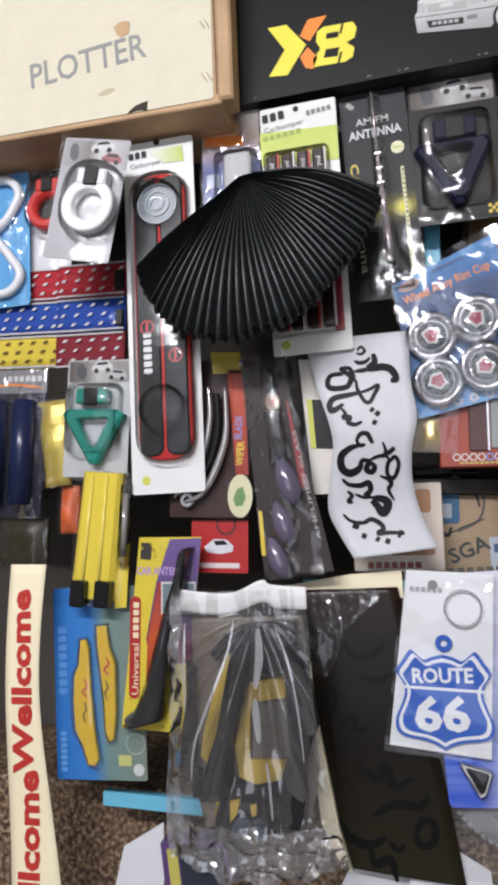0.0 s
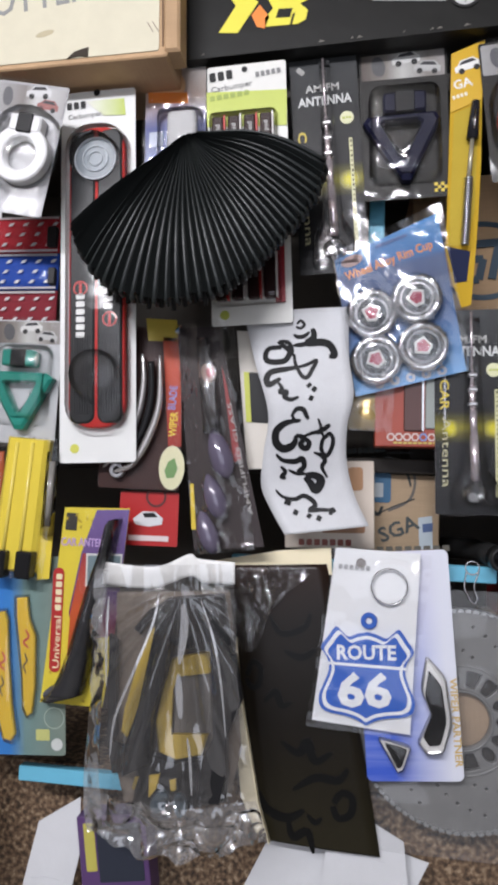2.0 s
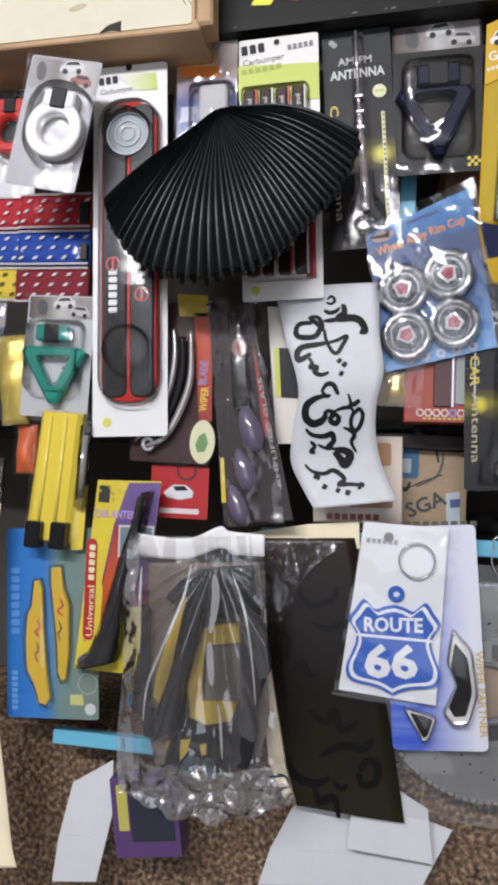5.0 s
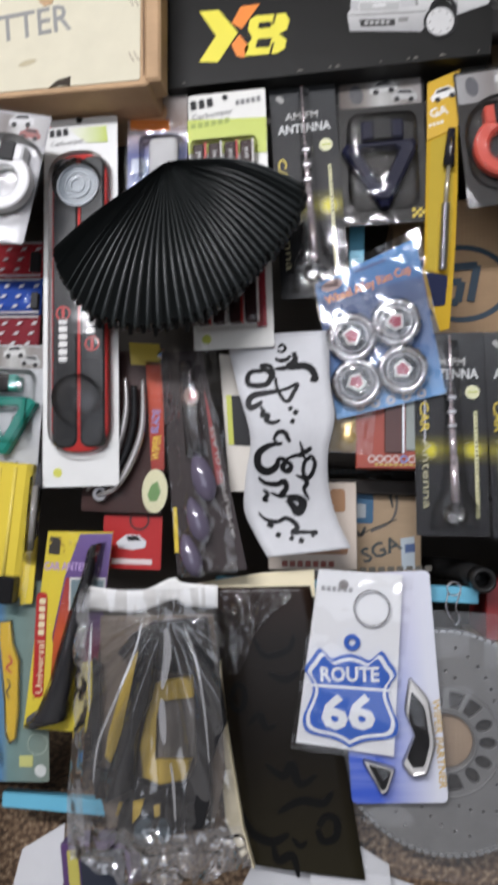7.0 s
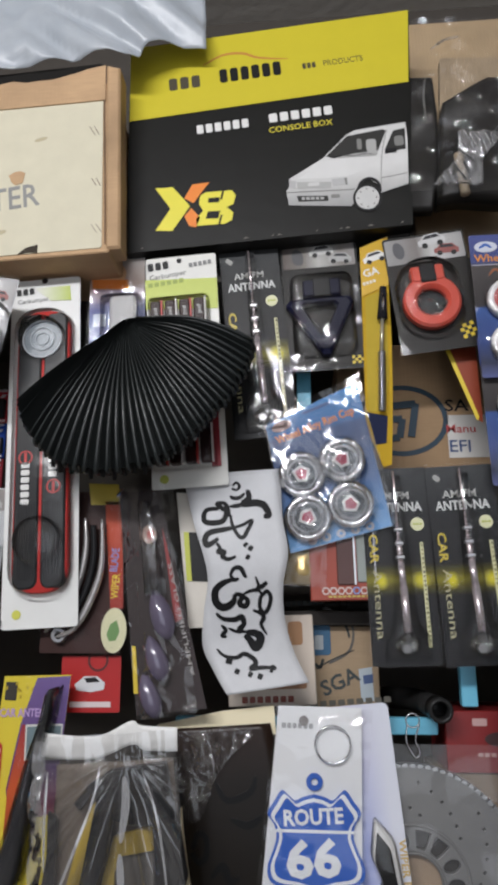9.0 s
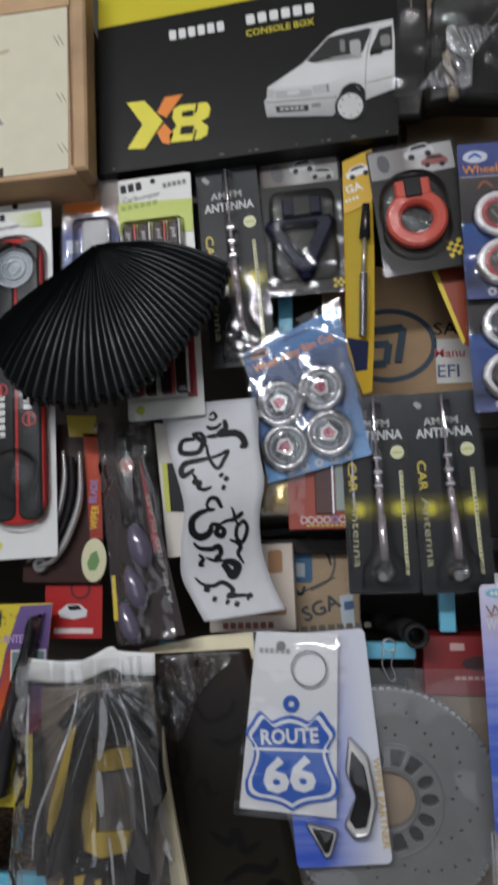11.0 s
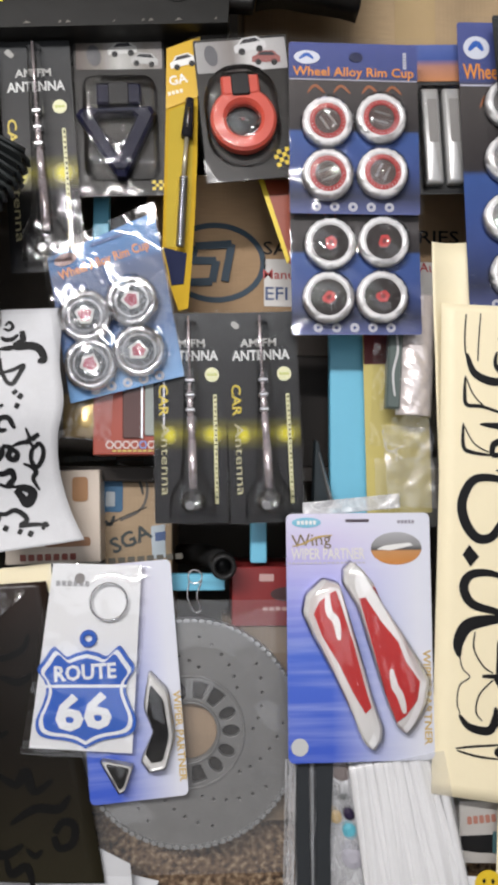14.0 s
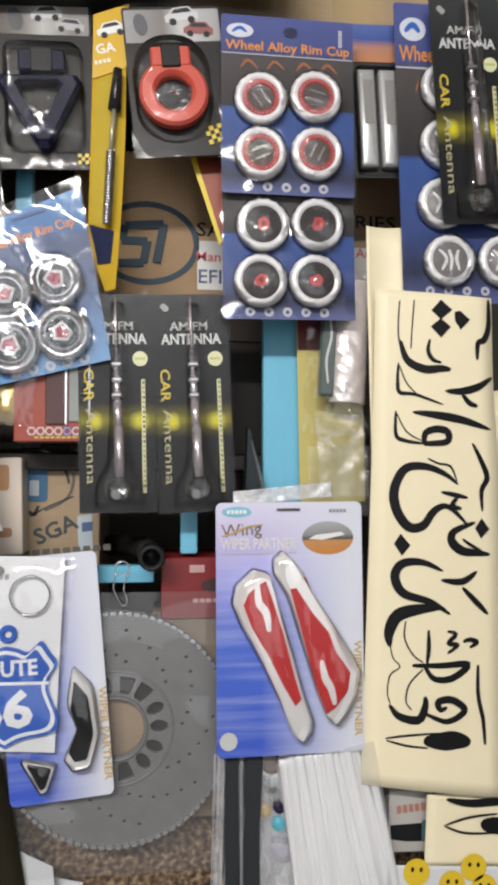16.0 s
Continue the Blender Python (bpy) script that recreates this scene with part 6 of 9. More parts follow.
# ---- calligraphy sheets ----
def white_verse(place):
    x, y, z, w, h, tilt = place
    o = root("calligraphy_strip", place, "curling white paper strip with black brush calligraphy", "paper strip")
    lay = lambda px, pz: -0.010 - 0.011 * math.sin(pz / h * 7.2 + 0.9) - 0.006 * math.cos(px / w * 2.5)
    left = smooth_path([(-0.0614, 0.1229), (-0.0518, 0.0674), (-0.0406, 0.0078), (-0.0506, -0.0344), (-0.0566, -0.0689), (-0.0468, -0.0972), (-0.0346, -0.1218)], 6)
    right = smooth_path([(0.0537, 0.1176), (0.0489, 0.0587), (0.0503, 0.0193), (0.0402, -0.0158), (0.037, -0.0516), (0.0428, -0.0885), (0.0543, -0.1191)], 6)

    def edge(u, v):
        i = v * (len(left) - 1)
        a, b = left[int(round(i))], right[int(round(i))]
        return a[0] + (b[0] - a[0]) * u, a[1] + (b[1] - a[1]) * u
    part("paper", sheet(edge, lay, 10, 36, 0.0003), paint(0.62, 0.63, 0.65, 0.6, 0, 0.22, 0.12), o, "", True)
    draw = lambda pts, wd, th=0.25: part("brush_stroke", brush(pts, wd, th, -0.0003, -0.0007, None, 5, lay), INK, o)
    draw([(-0.0033, 0.1031), (0.0011, 0.1066), (0.0045, 0.1012), (0.0001, 0.0977), (-0.0047, 0.1002)], 0.0034, 0.6)
    draw([(-0.0077, 0.0915), (-0.0031, 0.0879), (0.004, 0.0881), (0.0095, 0.0925)], 0.0050, 0.4)
    draw([(0.013, 0.0961), (0.0138, 0.086), (0.007, 0.0797), (0.022, 0.079), (0.0305, 0.074), (0.0342, 0.0625), (0.0281, 0.0622)], 0.0085, 0.5)
    draw([(0.007, 0.0797), (0.0008, 0.0784), (-0.0092, 0.0786)], 0.0055, 0.2)
    draw([(-0.0245, 0.0854), (-0.0174, 0.0775), (-0.013, 0.072), (-0.0181, 0.0625), (-0.0293, 0.0618), (-0.038, 0.0648), (-0.0392, 0.072), (-0.0344, 0.0785), (-0.0214, 0.078)], 0.0062, 0.7)
    draw([(-0.0245, 0.0854), (-0.0147, 0.0833), (-0.0107, 0.0747), (-0.0106, 0.0667)], 0.0050, 0.4)
    draw([(-0.0084, 0.0684), (-0.0077, 0.0573), (-0.0022, 0.0436), (0.0035, 0.0409), (0.0095, 0.0492), (0.0146, 0.0587), (0.0041, 0.0549), (-0.0061, 0.0531)], 0.0045, 0.6)
    draw([(-0.0061, 0.0531), (-0.0173, 0.0524), (-0.0335, 0.0512), (-0.0393, 0.0449), (-0.0381, 0.0377), (-0.032, 0.039), (-0.0244, 0.0431)], 0.0068, 0.5)
    draw([(-0.027, 0.0384), (-0.0237, 0.032), (-0.0262, 0.0282), (-0.0192, 0.0274), (-0.0218, 0.0227), (-0.0152, 0.0189), (-0.0069, 0.0209)], 0.0055, 0.4)
    draw([(0.0037, 0.0338), (0.0063, 0.0305)], 0.0056, 0.9)
    draw([(0.0082, 0.0292), (0.0118, 0.0258)], 0.0058, 0.9)
    draw([(0.0041, 0.0197), (0.0078, 0.0172)], 0.0055, 0.9)
    draw([(-0.0163, 0.0009), (-0.0104, 0.0083), (-0.0034, 0.0074), (-0.0002, 0), (0.0014, -0.0032)], 0.0052, 0.4)
    draw([(-0.0151, 0.0018), (-0.0127, -0.0035), (-0.0067, -0.0032)], 0.0045, 0.4)
    draw([(-0.0137, -0.0034), (-0.024, -0.0053), (-0.0339, -0.0122), (-0.0353, -0.0241), (-0.029, -0.0308), (-0.0208, -0.0298), (-0.0153, -0.0254), (-0.0135, -0.0186)], 0.0085, 0.35)
    draw([(-0.0135, -0.0186), (-0.0058, -0.0215), (-0.0097, -0.0291), (-0.0041, -0.0327), (-0.0004, -0.0271), (-0.0058, -0.0215)], 0.0060, 0.6)
    draw([(-0.0057, -0.0205), (0.0037, -0.0176), (0.0128, -0.0176), (0.0152, -0.0229)], 0.0040, 0.3)
    draw([(0.0114, -0.0033), (0.0133, -0.0136), (0.0087, -0.0181), (0.0227, -0.0107), (0.0159, -0.017)], 0.0042, 0.4)
    draw([(0.0172, -0.0231), (0.0216, -0.0196), (0.0249, -0.0261), (0.0218, -0.0358), (0.016, -0.0421), (0.0117, -0.0356), (0.0139, -0.0258), (0.0184, -0.0213)], 0.0045, 0.8)
    draw([(0.0034, -0.0376), (0.011, -0.0416), (0.0144, -0.047), (0.0106, -0.0536), (0.0153, -0.0652)], 0.0050, 0.3)
    draw([(-0.0367, -0.036), (-0.0304, -0.0428), (-0.0176, -0.0453), (-0.0093, -0.0432), (-0.0083, -0.0514), (-0.0149, -0.0567), (-0.0062, -0.0597)], 0.0060, 0.35)
    draw([(-0.0142, -0.0416), (-0.0079, -0.0484), (-0.0109, -0.0571)], 0.0045, 0.4)
    draw([(-0.0332, -0.0495), (-0.0288, -0.055), (-0.0335, -0.0605), (-0.0286, -0.0621)], 0.0048, 0.4)
    draw([(-0.0256, -0.0534), (-0.019, -0.0572), (-0.0123, -0.06)], 0.0035, 0.3)
    draw([(-0.0073, -0.0606), (0.0016, -0.0616), (0.0081, -0.0664), (0.0052, -0.0741), (0.0009, -0.0766), (-0.0033, -0.0691), (-0.0085, -0.0624)], 0.0095, 0.5)
    draw([(-0.0411, -0.0737), (-0.0339, -0.0816), (-0.0212, -0.0851), (-0.0118, -0.0822), (-0.0034, -0.0872), (-0.0001, -0.0936), (-0.0066, -0.0979), (0.0044, -0.0982), (0.0143, -0.0993), (0.0202, -0.101)], 0.0052, 0.35)
    draw([(0.0148, -0.1044), (0.0174, -0.0987), (0.0201, -0.102)], 0.0045, 0.7)
    draw([(-0.0325, -0.0868), (-0.0258, -0.0896)], 0.0055, 0.9)
    draw([(-0.0237, -0.0979), (-0.019, -0.1005)], 0.0058, 0.9)
    draw([(-0.0092, -0.1026), (-0.0054, -0.1051)], 0.0055, 0.9)
    draw([(0.0005, -0.1058), (0.0052, -0.1083)], 0.0058, 0.9)
    return o


white_verse((-0.0924, 0.0190, 1.5092, 0.1040, 0.2402, -6.6)).scale = (1.0185,) * 3


def cream_verse(place):
    x, y, z, w, h, tilt = place
    o = root("calligraphy_sheet", place, "long cream sheet with bold black brush calligraphy", "paper sheet")
    lay = lambda px, pz: -0.003 - 0.004 * math.sin(pz / h * 4.0) - 0.003 * math.cos(px / w * 3.0)
    left = smooth_path([(-0.0724, 0.2506), (-0.0699, 0.1426), (-0.0683, 0.0726), (-0.0652, -0.0854), (-0.0631, -0.2455)], 8)
    right = smooth_path([(0.0518, 0.251), (0.0579, 0.1511), (0.0684, 0.0636), (0.0787, -0.0811), (0.0888, -0.2598)], 8)

    def edge(u, v):
        i = int(round(v * (len(left) - 1)))
        a, b = left[i], right[i]
        return a[0] + (b[0] - a[0]) * u, a[1] + (b[1] - a[1]) * u
    part("paper", sheet(edge, lay, 8, 32, 0.0003), CREAM, o, "", True)
    draw = lambda pts, wd, th=0.25: part("brush_stroke", brush(pts, wd, th, -0.0003, -0.0007, None, 5, lay), INK, o)
    dot = lambda pts: part("brush_dot", prism(pts, lay(*pts[0]) - 0.0003, lay(*pts[0]) - 0.0012), INK, o)
    dot([(-0.0134, 0.2326), (-0.0039, 0.2441), (0.0086, 0.2347), (-0.0029, 0.2241)]), dot([(-0.0135, 0.2156), (-0.003, 0.2251), (0.0075, 0.2167), (-0.002, 0.2052)]), dot([(0.0117, 0.2329), (0.0176, 0.2342), (0.028, 0.2257), (0.0186, 0.2152), (0.0121, 0.2239)])
    draw([(-0.0468, 0.2399), (-0.0475, 0.2139), (-0.0444, 0.194), (-0.0325, 0.1756), (-0.0151, 0.1694)], 0.0016, 0.8)
    draw([(-0.0318, 0.2417), (-0.0332, 0.2096), (-0.0333, 0.1916)], 0.0014, 0.8)
    draw([(-0.0447, 0.199), (-0.0367, 0.1794), (-0.0182, 0.1713), (-0.0003, 0.1732), (0.0097, 0.1727)], 0.0085, 0.25)
    draw([(-0.0138, 0.2026), (-0.0152, 0.1905), (-0.0098, 0.1817), (-0.0006, 0.1792)], 0.0045, 0.3)
    draw([(0.0479, 0.2488), (0.0493, 0.2218), (0.045, 0.2066), (0.0383, 0.2022), (0.0381, 0.1852)], 0.0065, 0.3)
    draw([(-0.0455, 0.1759), (-0.0457, 0.1589), (-0.043, 0.146), (-0.0269, 0.1448), (0.0026, 0.1363)], 0.0040, 0.3)
    draw([(-0.0444, 0.173), (-0.0365, 0.1563), (-0.0239, 0.144)], 0.0014, 0.8)
    draw([(0.0048, 0.1504), (0.0228, 0.1514), (0.0405, 0.1573), (0.055, 0.168)], 0.0080, 0.15)
    draw([(0.023, 0.1484), (0.0314, 0.1398), (0.0406, 0.1372)], 0.0055, 0.3)
    draw([(-0.046, 0.1268), (-0.0448, 0.1029), (-0.0355, 0.0973), (-0.0154, 0.0953)], 0.0042, 0.3)
    draw([(-0.0449, 0.1239), (-0.034, 0.1064), (-0.0185, 0.0982)], 0.0014, 0.8)
    draw([(-0.0154, 0.0953), (0.0085, 0.0986), (0.009, 0.1086), (-0.0022, 0.111), (-0.0139, 0.1064), (-0.0154, 0.0953)], 0.0075, 0.6)
    draw([(-0.029, 0.1267), (-0.0019, 0.1251), (0.0263, 0.1215), (0.0558, 0.114)], 0.0085, 0.10)
    draw([(0.0365, 0.099), (0.0464, 0.0825), (0.0543, 0.0648), (0.049, 0.0506), (0.0511, 0.0296)], 0.0060, 0.2)
    draw([(0.0227, 0.0562), (0.0071, 0.0664), (-0.0142, 0.0724), (-0.034, 0.0684), (-0.0439, 0.0468), (-0.0399, 0.026), (-0.0271, 0.0106), (-0.0121, 0.0124), (-0.0009, 0.028), (0.0139, 0.0327), (0.0358, 0.0148)], 0.0100, 0.15)
    draw([(-0.0106, 0.0806), (0.0006, 0.0761), (0.0138, 0.0738), (0.0215, 0.0592)], 0.0022, 0.6)
    draw([(0.0051, 0.0473), (0.0202, 0.0451), (0.0344, 0.0428)], 0.0050, 0.2)
    draw([(0.0233, 0.0432), (0.0178, 0.034), (0.0279, 0.0315)], 0.0055, 0.4)
    dot([(0.0439, 0.0123), (0.0504, 0.0226), (0.059, 0.012), (0.0504, 0.0026)]), dot([(-0.0412, -0.0071), (-0.0347, 0.0032), (-0.0241, -0.0082), (-0.0326, -0.0187)])
    draw([(0.0436, 0.0182), (0.0211, 0.0081), (0.0197, -0.003), (0.0311, -0.0114), (0.0462, -0.0127), (0.0613, -0.0139)], 0.0095, 0.2)
    draw([(0.0305, 0.0006), (0.0398, -0.005), (0.0521, -0.0104)], 0.0035, 0.3)
    draw([(0.0112, -0.0325), (-0.0103, -0.0246), (-0.0312, -0.0266), (-0.0385, -0.04), (-0.0287, -0.0565), (-0.0002, -0.0641), (0.0214, -0.076)], 0.0095, 0.15)
    draw([(0.0096, -0.0416), (0.0327, -0.0424), (0.0482, -0.0316)], 0.0070, 0.15)
    draw([(0.033, -0.0484), (0.0488, -0.0626), (0.0624, -0.0749)], 0.0060, 0.3)
    draw([(0.0121, -0.0695), (-0.0119, -0.0717), (-0.0335, -0.0788), (-0.0417, -0.0962), (-0.0399, -0.1102)], 0.0130, 0.1)
    draw([(-0.0401, -0.1072), (-0.0364, -0.121), (-0.0289, -0.1296), (-0.0385, -0.1381), (-0.0406, -0.1553), (-0.0371, -0.1661)], 0.0013, 0.8)
    draw([(-0.0252, -0.0844), (-0.0254, -0.1014), (-0.0155, -0.1179), (-0.0052, -0.1244)], 0.0016, 0.8)
    draw([(-0.0008, -0.0922), (0.0002, -0.1121), (-0.0011, -0.1262)], 0.0045, 0.3)
    draw([(-0.016, -0.128), (0.014, -0.1275), (0.043, -0.126), (0.0267, -0.1398), (0.0077, -0.1408), (-0.0029, -0.1293)], 0.0070, 0.4)
    draw([(0.0193, -0.0931), (0.0284, -0.0957), (0.0209, -0.1051), (0.031, -0.1066), (0.0204, -0.1151)], 0.0048, 0.4)
    draw([(0.0368, -0.1033), (0.0437, -0.1009), (0.0518, -0.1035), (0.0441, -0.1089)], 0.0050, 0.4)
    draw([(-0.0048, -0.1314), (-0.0181, -0.1461), (-0.0212, -0.1633), (-0.0148, -0.172)], 0.0016, 0.8)
    draw([(-0.038, -0.1672), (-0.0274, -0.1786), (-0.0073, -0.1816), (-0.0009, -0.1683), (-0.0014, -0.1583)], 0.0085, 0.2)
    draw([(-0.0006, -0.1753), (0.0229, -0.1831), (0.0413, -0.1721), (0.0278, -0.1618), (0.0128, -0.1636), (0.0153, -0.1714), (0.0221, -0.1691)], 0.0075, 0.3)
    draw([(-0.0404, -0.2003), (-0.0185, -0.1972), (0.0144, -0.1945)], 0.0022, 0.5)
    draw([(-0.0393, -0.2023), (-0.018, -0.2072), (0.0032, -0.2091)], 0.0022, 0.5)
    draw([(-0.0012, -0.2023), (0.0178, -0.2024), (0.0328, -0.2016), (0.0489, -0.2038)], 0.0190, 0.2)
    draw([(0.054, -0.1264), (0.0555, -0.1564), (0.0618, -0.1811), (0.0651, -0.206)], 0.0045, 0.5)
    return o


cream_verse((0.4015, 0.0000, 1.3860, 0.1365, 0.5040, 2.9))


def plain_sheet(name, place, mat, label, category, wob=0.004, seed=1.0, roll=0.0, thick=0.0003):
    x, y, z, w, h, tilt = place
    o = root(name, place, label, category)
    f = bumps(wob, 14, seed)
    part("paper", sheet(box_sheet(w, h), lambda px, pz: f(px, pz) - roll * (2 * px / w) ** 2, 10, 14, thick), mat, o, "", True)
    return o


lower = plain_sheet("calligraphy_sheet", (0.4590, 0.0100, 1.0875, 0.1257, 0.0700, 3.4), CREAM, "cream sheet with black brush calligraphy, mostly covered", "paper sheet", 0.001, 51)
part("brush_stroke", brush([(-0.0429, 0.031), (-0.0186, 0.0274), (0.0133, 0.0293), (0.0424, 0.028)], 0.0080, 0.2, -0.002, -0.0026), INK, lower)
part("brush_stroke", brush([(-0.0444, 0.0049), (-0.0229, -0.0019), (0.0071, -0.0021)], 0.0022, 0.5, -0.002, -0.0026), INK, lower)
part("brush_stroke", brush([(-0.0424, 0.006), (-0.0178, 0.0135), (0.012, 0.0172)], 0.0022, 0.5, -0.002, -0.0026), INK, lower)
part("brush_stroke", brush([(-0.0054, 0.0072), (0.0127, 0.0053), (0.0437, 0.0071)], 0.0170, 0.2, -0.002, -0.0026), INK, lower)
side = plain_sheet("calligraphy_sheet", (0.490, 0.012, 1.33, 0.09, 0.42, 0.0), CREAM, "cream sheet edge with grey brush marks", "paper sheet", 0.001, 52)
plain_sheet("cream_sheet_roll", (0.362, 0.012, 1.53, 0.045, 0.36, -1.0), CREAM, "rolled edge of a cream sheet", "paper sheet", 0.002, 53, 0.006)
smile = plain_sheet("sticker_sheet", (0.4355, 0.0060, 1.0260, 0.1644, 0.0581, 4.1), PAPER, "white sheet of round yellow face stickers", "sticker sheet", 0.0008, 54)
for q in ((-0.0533, 0.0233), (-0.0154, 0.0119), (0.019, 0.0084), (0.0065, 0.0285), (0.0484, 0.0175)):
    part("round_sticker", prism(oval(*q, 0.0135, 0.0135), -0.0012, -0.0018), paint(0.75, 0.52, 0.03), smile, "yellow round sticker")
    part("sticker_eye", prism(oval(q[0] - 0.0045, q[1] + 0.003, 0.0018, 0.0024, 8), -0.0018, -0.0021), INK, smile)
    part("sticker_eye", prism(oval(q[0] + 0.0045, q[1] + 0.003, 0.0018, 0.0024, 8), -0.0018, -0.0021), INK, smile)


def welcome_strip(place):
    x, y, z, w, h, tilt = place
    o = root("welcome_strip", (x, y, z, w, h, tilt), "cream vinyl strip lettered Wellcome in red, running upwards", "sticker strip")
    left = smooth_path([(-0.0189, 0.1978), (-0.0312, 0.0373), (-0.0331, -0.1562), (-0.0332, -0.2103)], 8)
    right = smooth_path([(0.0261, 0.1953), (0.0119, 0.0369), (0.0273, -0.1538), (0.0373, -0.2057)], 8)
    lay = lambda px, pz: -0.002 - 0.005 * math.sin(pz / h * 5)

    def edge(u, v):
        i = int(round(v * (len(left) - 1)))
        a, b = left[i], right[i]
        return a[0] + (b[0] - a[0]) * u, a[1] + (b[1] - a[1]) * u
    part("vinyl", sheet(edge, lay, 6, 24, 0.0004), CREAM, o, "", True)
    red = paint(0.50, 0.04, 0.03, 0.4)
    lettering("Wellcome", o, *(-0.008, 0.0656), 0.0237, red, -0.0007, 88, 0.2061, 0.055, lay=lay)
    lettering("Wellcome", o, *(-0.0095, -0.1359), 0.025, red, -0.0007, 88, 0.2061, 0.055, lay=lay)
    return o


welcome_strip((-0.4740, -0.0200, 1.1732, 0.0612, 0.3933, -4.4))


# ---- lower row ----
def trim_bag(place):
    x, y, z, w, h, tilt = place
    o = root("trim_bag", place, "crinkled clear bag holding black and tan trim arms", "bagged part")
    tan = paint(0.58, 0.41, 0.07, 0.4)
    blk = paint(0.016, 0.016, 0.017, 0.35, 0, 0.3, 0.05)
    smoke = paint(0.19, 0.175, 0.16, 0.3, 0, 0.25, 0.1)
    slate = paint(0.05, 0.075, 0.095, 0.3)
    for name, pts, m, y0, y1 in (
        ("inner_card", [(-0.0584, 0.1118), (0.0688, 0.1107), (0.0758, -0.0561), (0.060, -0.1100), (-0.055, -0.1120), (-0.0629, -0.0771)], paint(0.20, 0.16, 0.125, 0.4, 0, 0.35), 0.004, 0.002),
        ("grey_panel", [(0.0102, 0.0251), (0.0467, 0.0282), (0.0443, -0.037), (0.003, -0.0373)], smoke, -0.001, -0.006),
        ("tan_blade", [(-0.0048, 0.0819), (-0.0132, 0.0619), (-0.0255, 0.002), (-0.0444, -0.0442), (-0.053, -0.0344), (-0.0489, -0.0112), (-0.0354, 0.0287), (-0.0201, 0.0687)], tan, -0.004, -0.010),
        ("tan_panel", [(0.0055, 0.0417), (0.0493, 0.0512), (0.0484, 0.0281), (0.0109, 0.0244), (0.0055, 0.0086), (0.002, -0.0373), (0.0426, -0.0371), (0.035, -0.0581), (0.0074, -0.0633), (-0.0114, -0.0553), (-0.014, -0.0243), (-0.0041, 0.0152)], tan, -0.004, -0.012),
        ("black_hub", [(-0.0122, 0.0955), (0.0058, 0.107), (0.0653, 0.1108), (0.0679, 0.0874), (0.0763, 0.0411), (0.0493, 0.0512), (0.0252, 0.0548), (0.0113, 0.0583), (-0.0092, 0.0786)], blk, -0.010, -0.024),
        ("black_strap", [(-0.0341, 0.0756), (-0.0158, 0.0956), (0.0057, 0.1036), (0.0019, 0.0953), (-0.0125, 0.0871), (-0.0272, 0.0688)], blk, -0.010, -0.018),
        ("black_arm", [(-0.0054, 0.0853), (0.016, 0.095), (0.0015, 0.0251), (-0.0136, -0.0112), (-0.0169, -0.0635), (-0.0488, -0.0769), (-0.0482, -0.0541), (-0.0292, -0.0046)], blk, -0.012, -0.026),
        ("black_cover", [(0.0493, 0.0512), (0.0766, 0.0476), (0.0822, 0.0019), (0.0647, -0.0369), (0.0632, -0.0754), (0.0537, -0.1042), (0.03, -0.1047), (0.0349, -0.0629), (0.0495, -0.037), (0.0507, 0.015)], blk, -0.010, -0.023),
        ("thin_arm", [(-0.063, 0.0693), (-0.0542, 0.0624), (-0.0566, -0.0377), (-0.0614, -0.0443), (-0.0446, -0.0507), (-0.0488, -0.0769), (-0.0629, -0.0771), (-0.0674, -0.0444)], blk, -0.006, -0.014),
        ("black_foot", [(-0.0482, -0.0541), (-0.0167, -0.057), (0.0073, -0.0649), (0.035, -0.0597), (0.0632, -0.0754), (0.0604, -0.1041), (0.0195, -0.1113), (0.006, -0.1051), (-0.0086, -0.1342), (-0.0429, -0.119), (-0.0347, -0.0767)], blk, -0.004, -0.016),
        ("tan_tab", [(-0.0201, -0.0765), (-0.0082, -0.0748), (-0.0125, -0.0894), (-0.0214, -0.0992)], tan, -0.016, -0.019),
        ("tan_tab", [(0.0016, -0.0811), (0.0089, -0.0794), (0.0086, -0.0906), (0.003, -0.0923)], tan, -0.016, -0.019),
        ("tan_tab", [(-0.0355, -0.0784), (-0.0313, -0.0783), (-0.0365, -0.0914), (-0.0393, -0.0898)], tan, -0.016, -0.019),
        ("slate_cap", turned(oval(-0.0094, -0.1022, 0.0085, 0.0125, 16), -35, -0.0094, -0.1022), slate, -0.016, -0.022),
        ("slate_cap", oval(0.0122, -0.1056, 0.0075, 0.0125, 16), slate, -0.014, -0.020),
    ):
        cx, cz = sum(p[0] for p in pts) / len(pts), sum(p[1] for p in pts) / len(pts)
        part(name, loft([(pts, y0), (pts, y1 + (y0 - y1) * 0.3), ([(cx + (a - cx) * 0.92, cz + (b - cz) * 0.97) for a, b in pts], y1)]), m, o)
    crimp = bumps(0.0025, 35, 61)
    gather = lambda px, pz: -0.006 - abs(crimp(px, pz)) - 0.0035 * math.exp(-((px - 0.014) / 0.020) ** 2) * abs(math.sin(px * 160))
    rim_top = smooth_path([(-0.0703, 0.1464), (-0.0109, 0.1396), (0.0267, 0.1522), (0.0388, 0.1468), (0.0769, 0.1423)], 10)
    rim_low = smooth_path([(-0.0726, 0.1224), (-0.0152, 0.1166), (0.0277, 0.1285), (0.0414, 0.1214), (0.076, 0.1189)], 10)
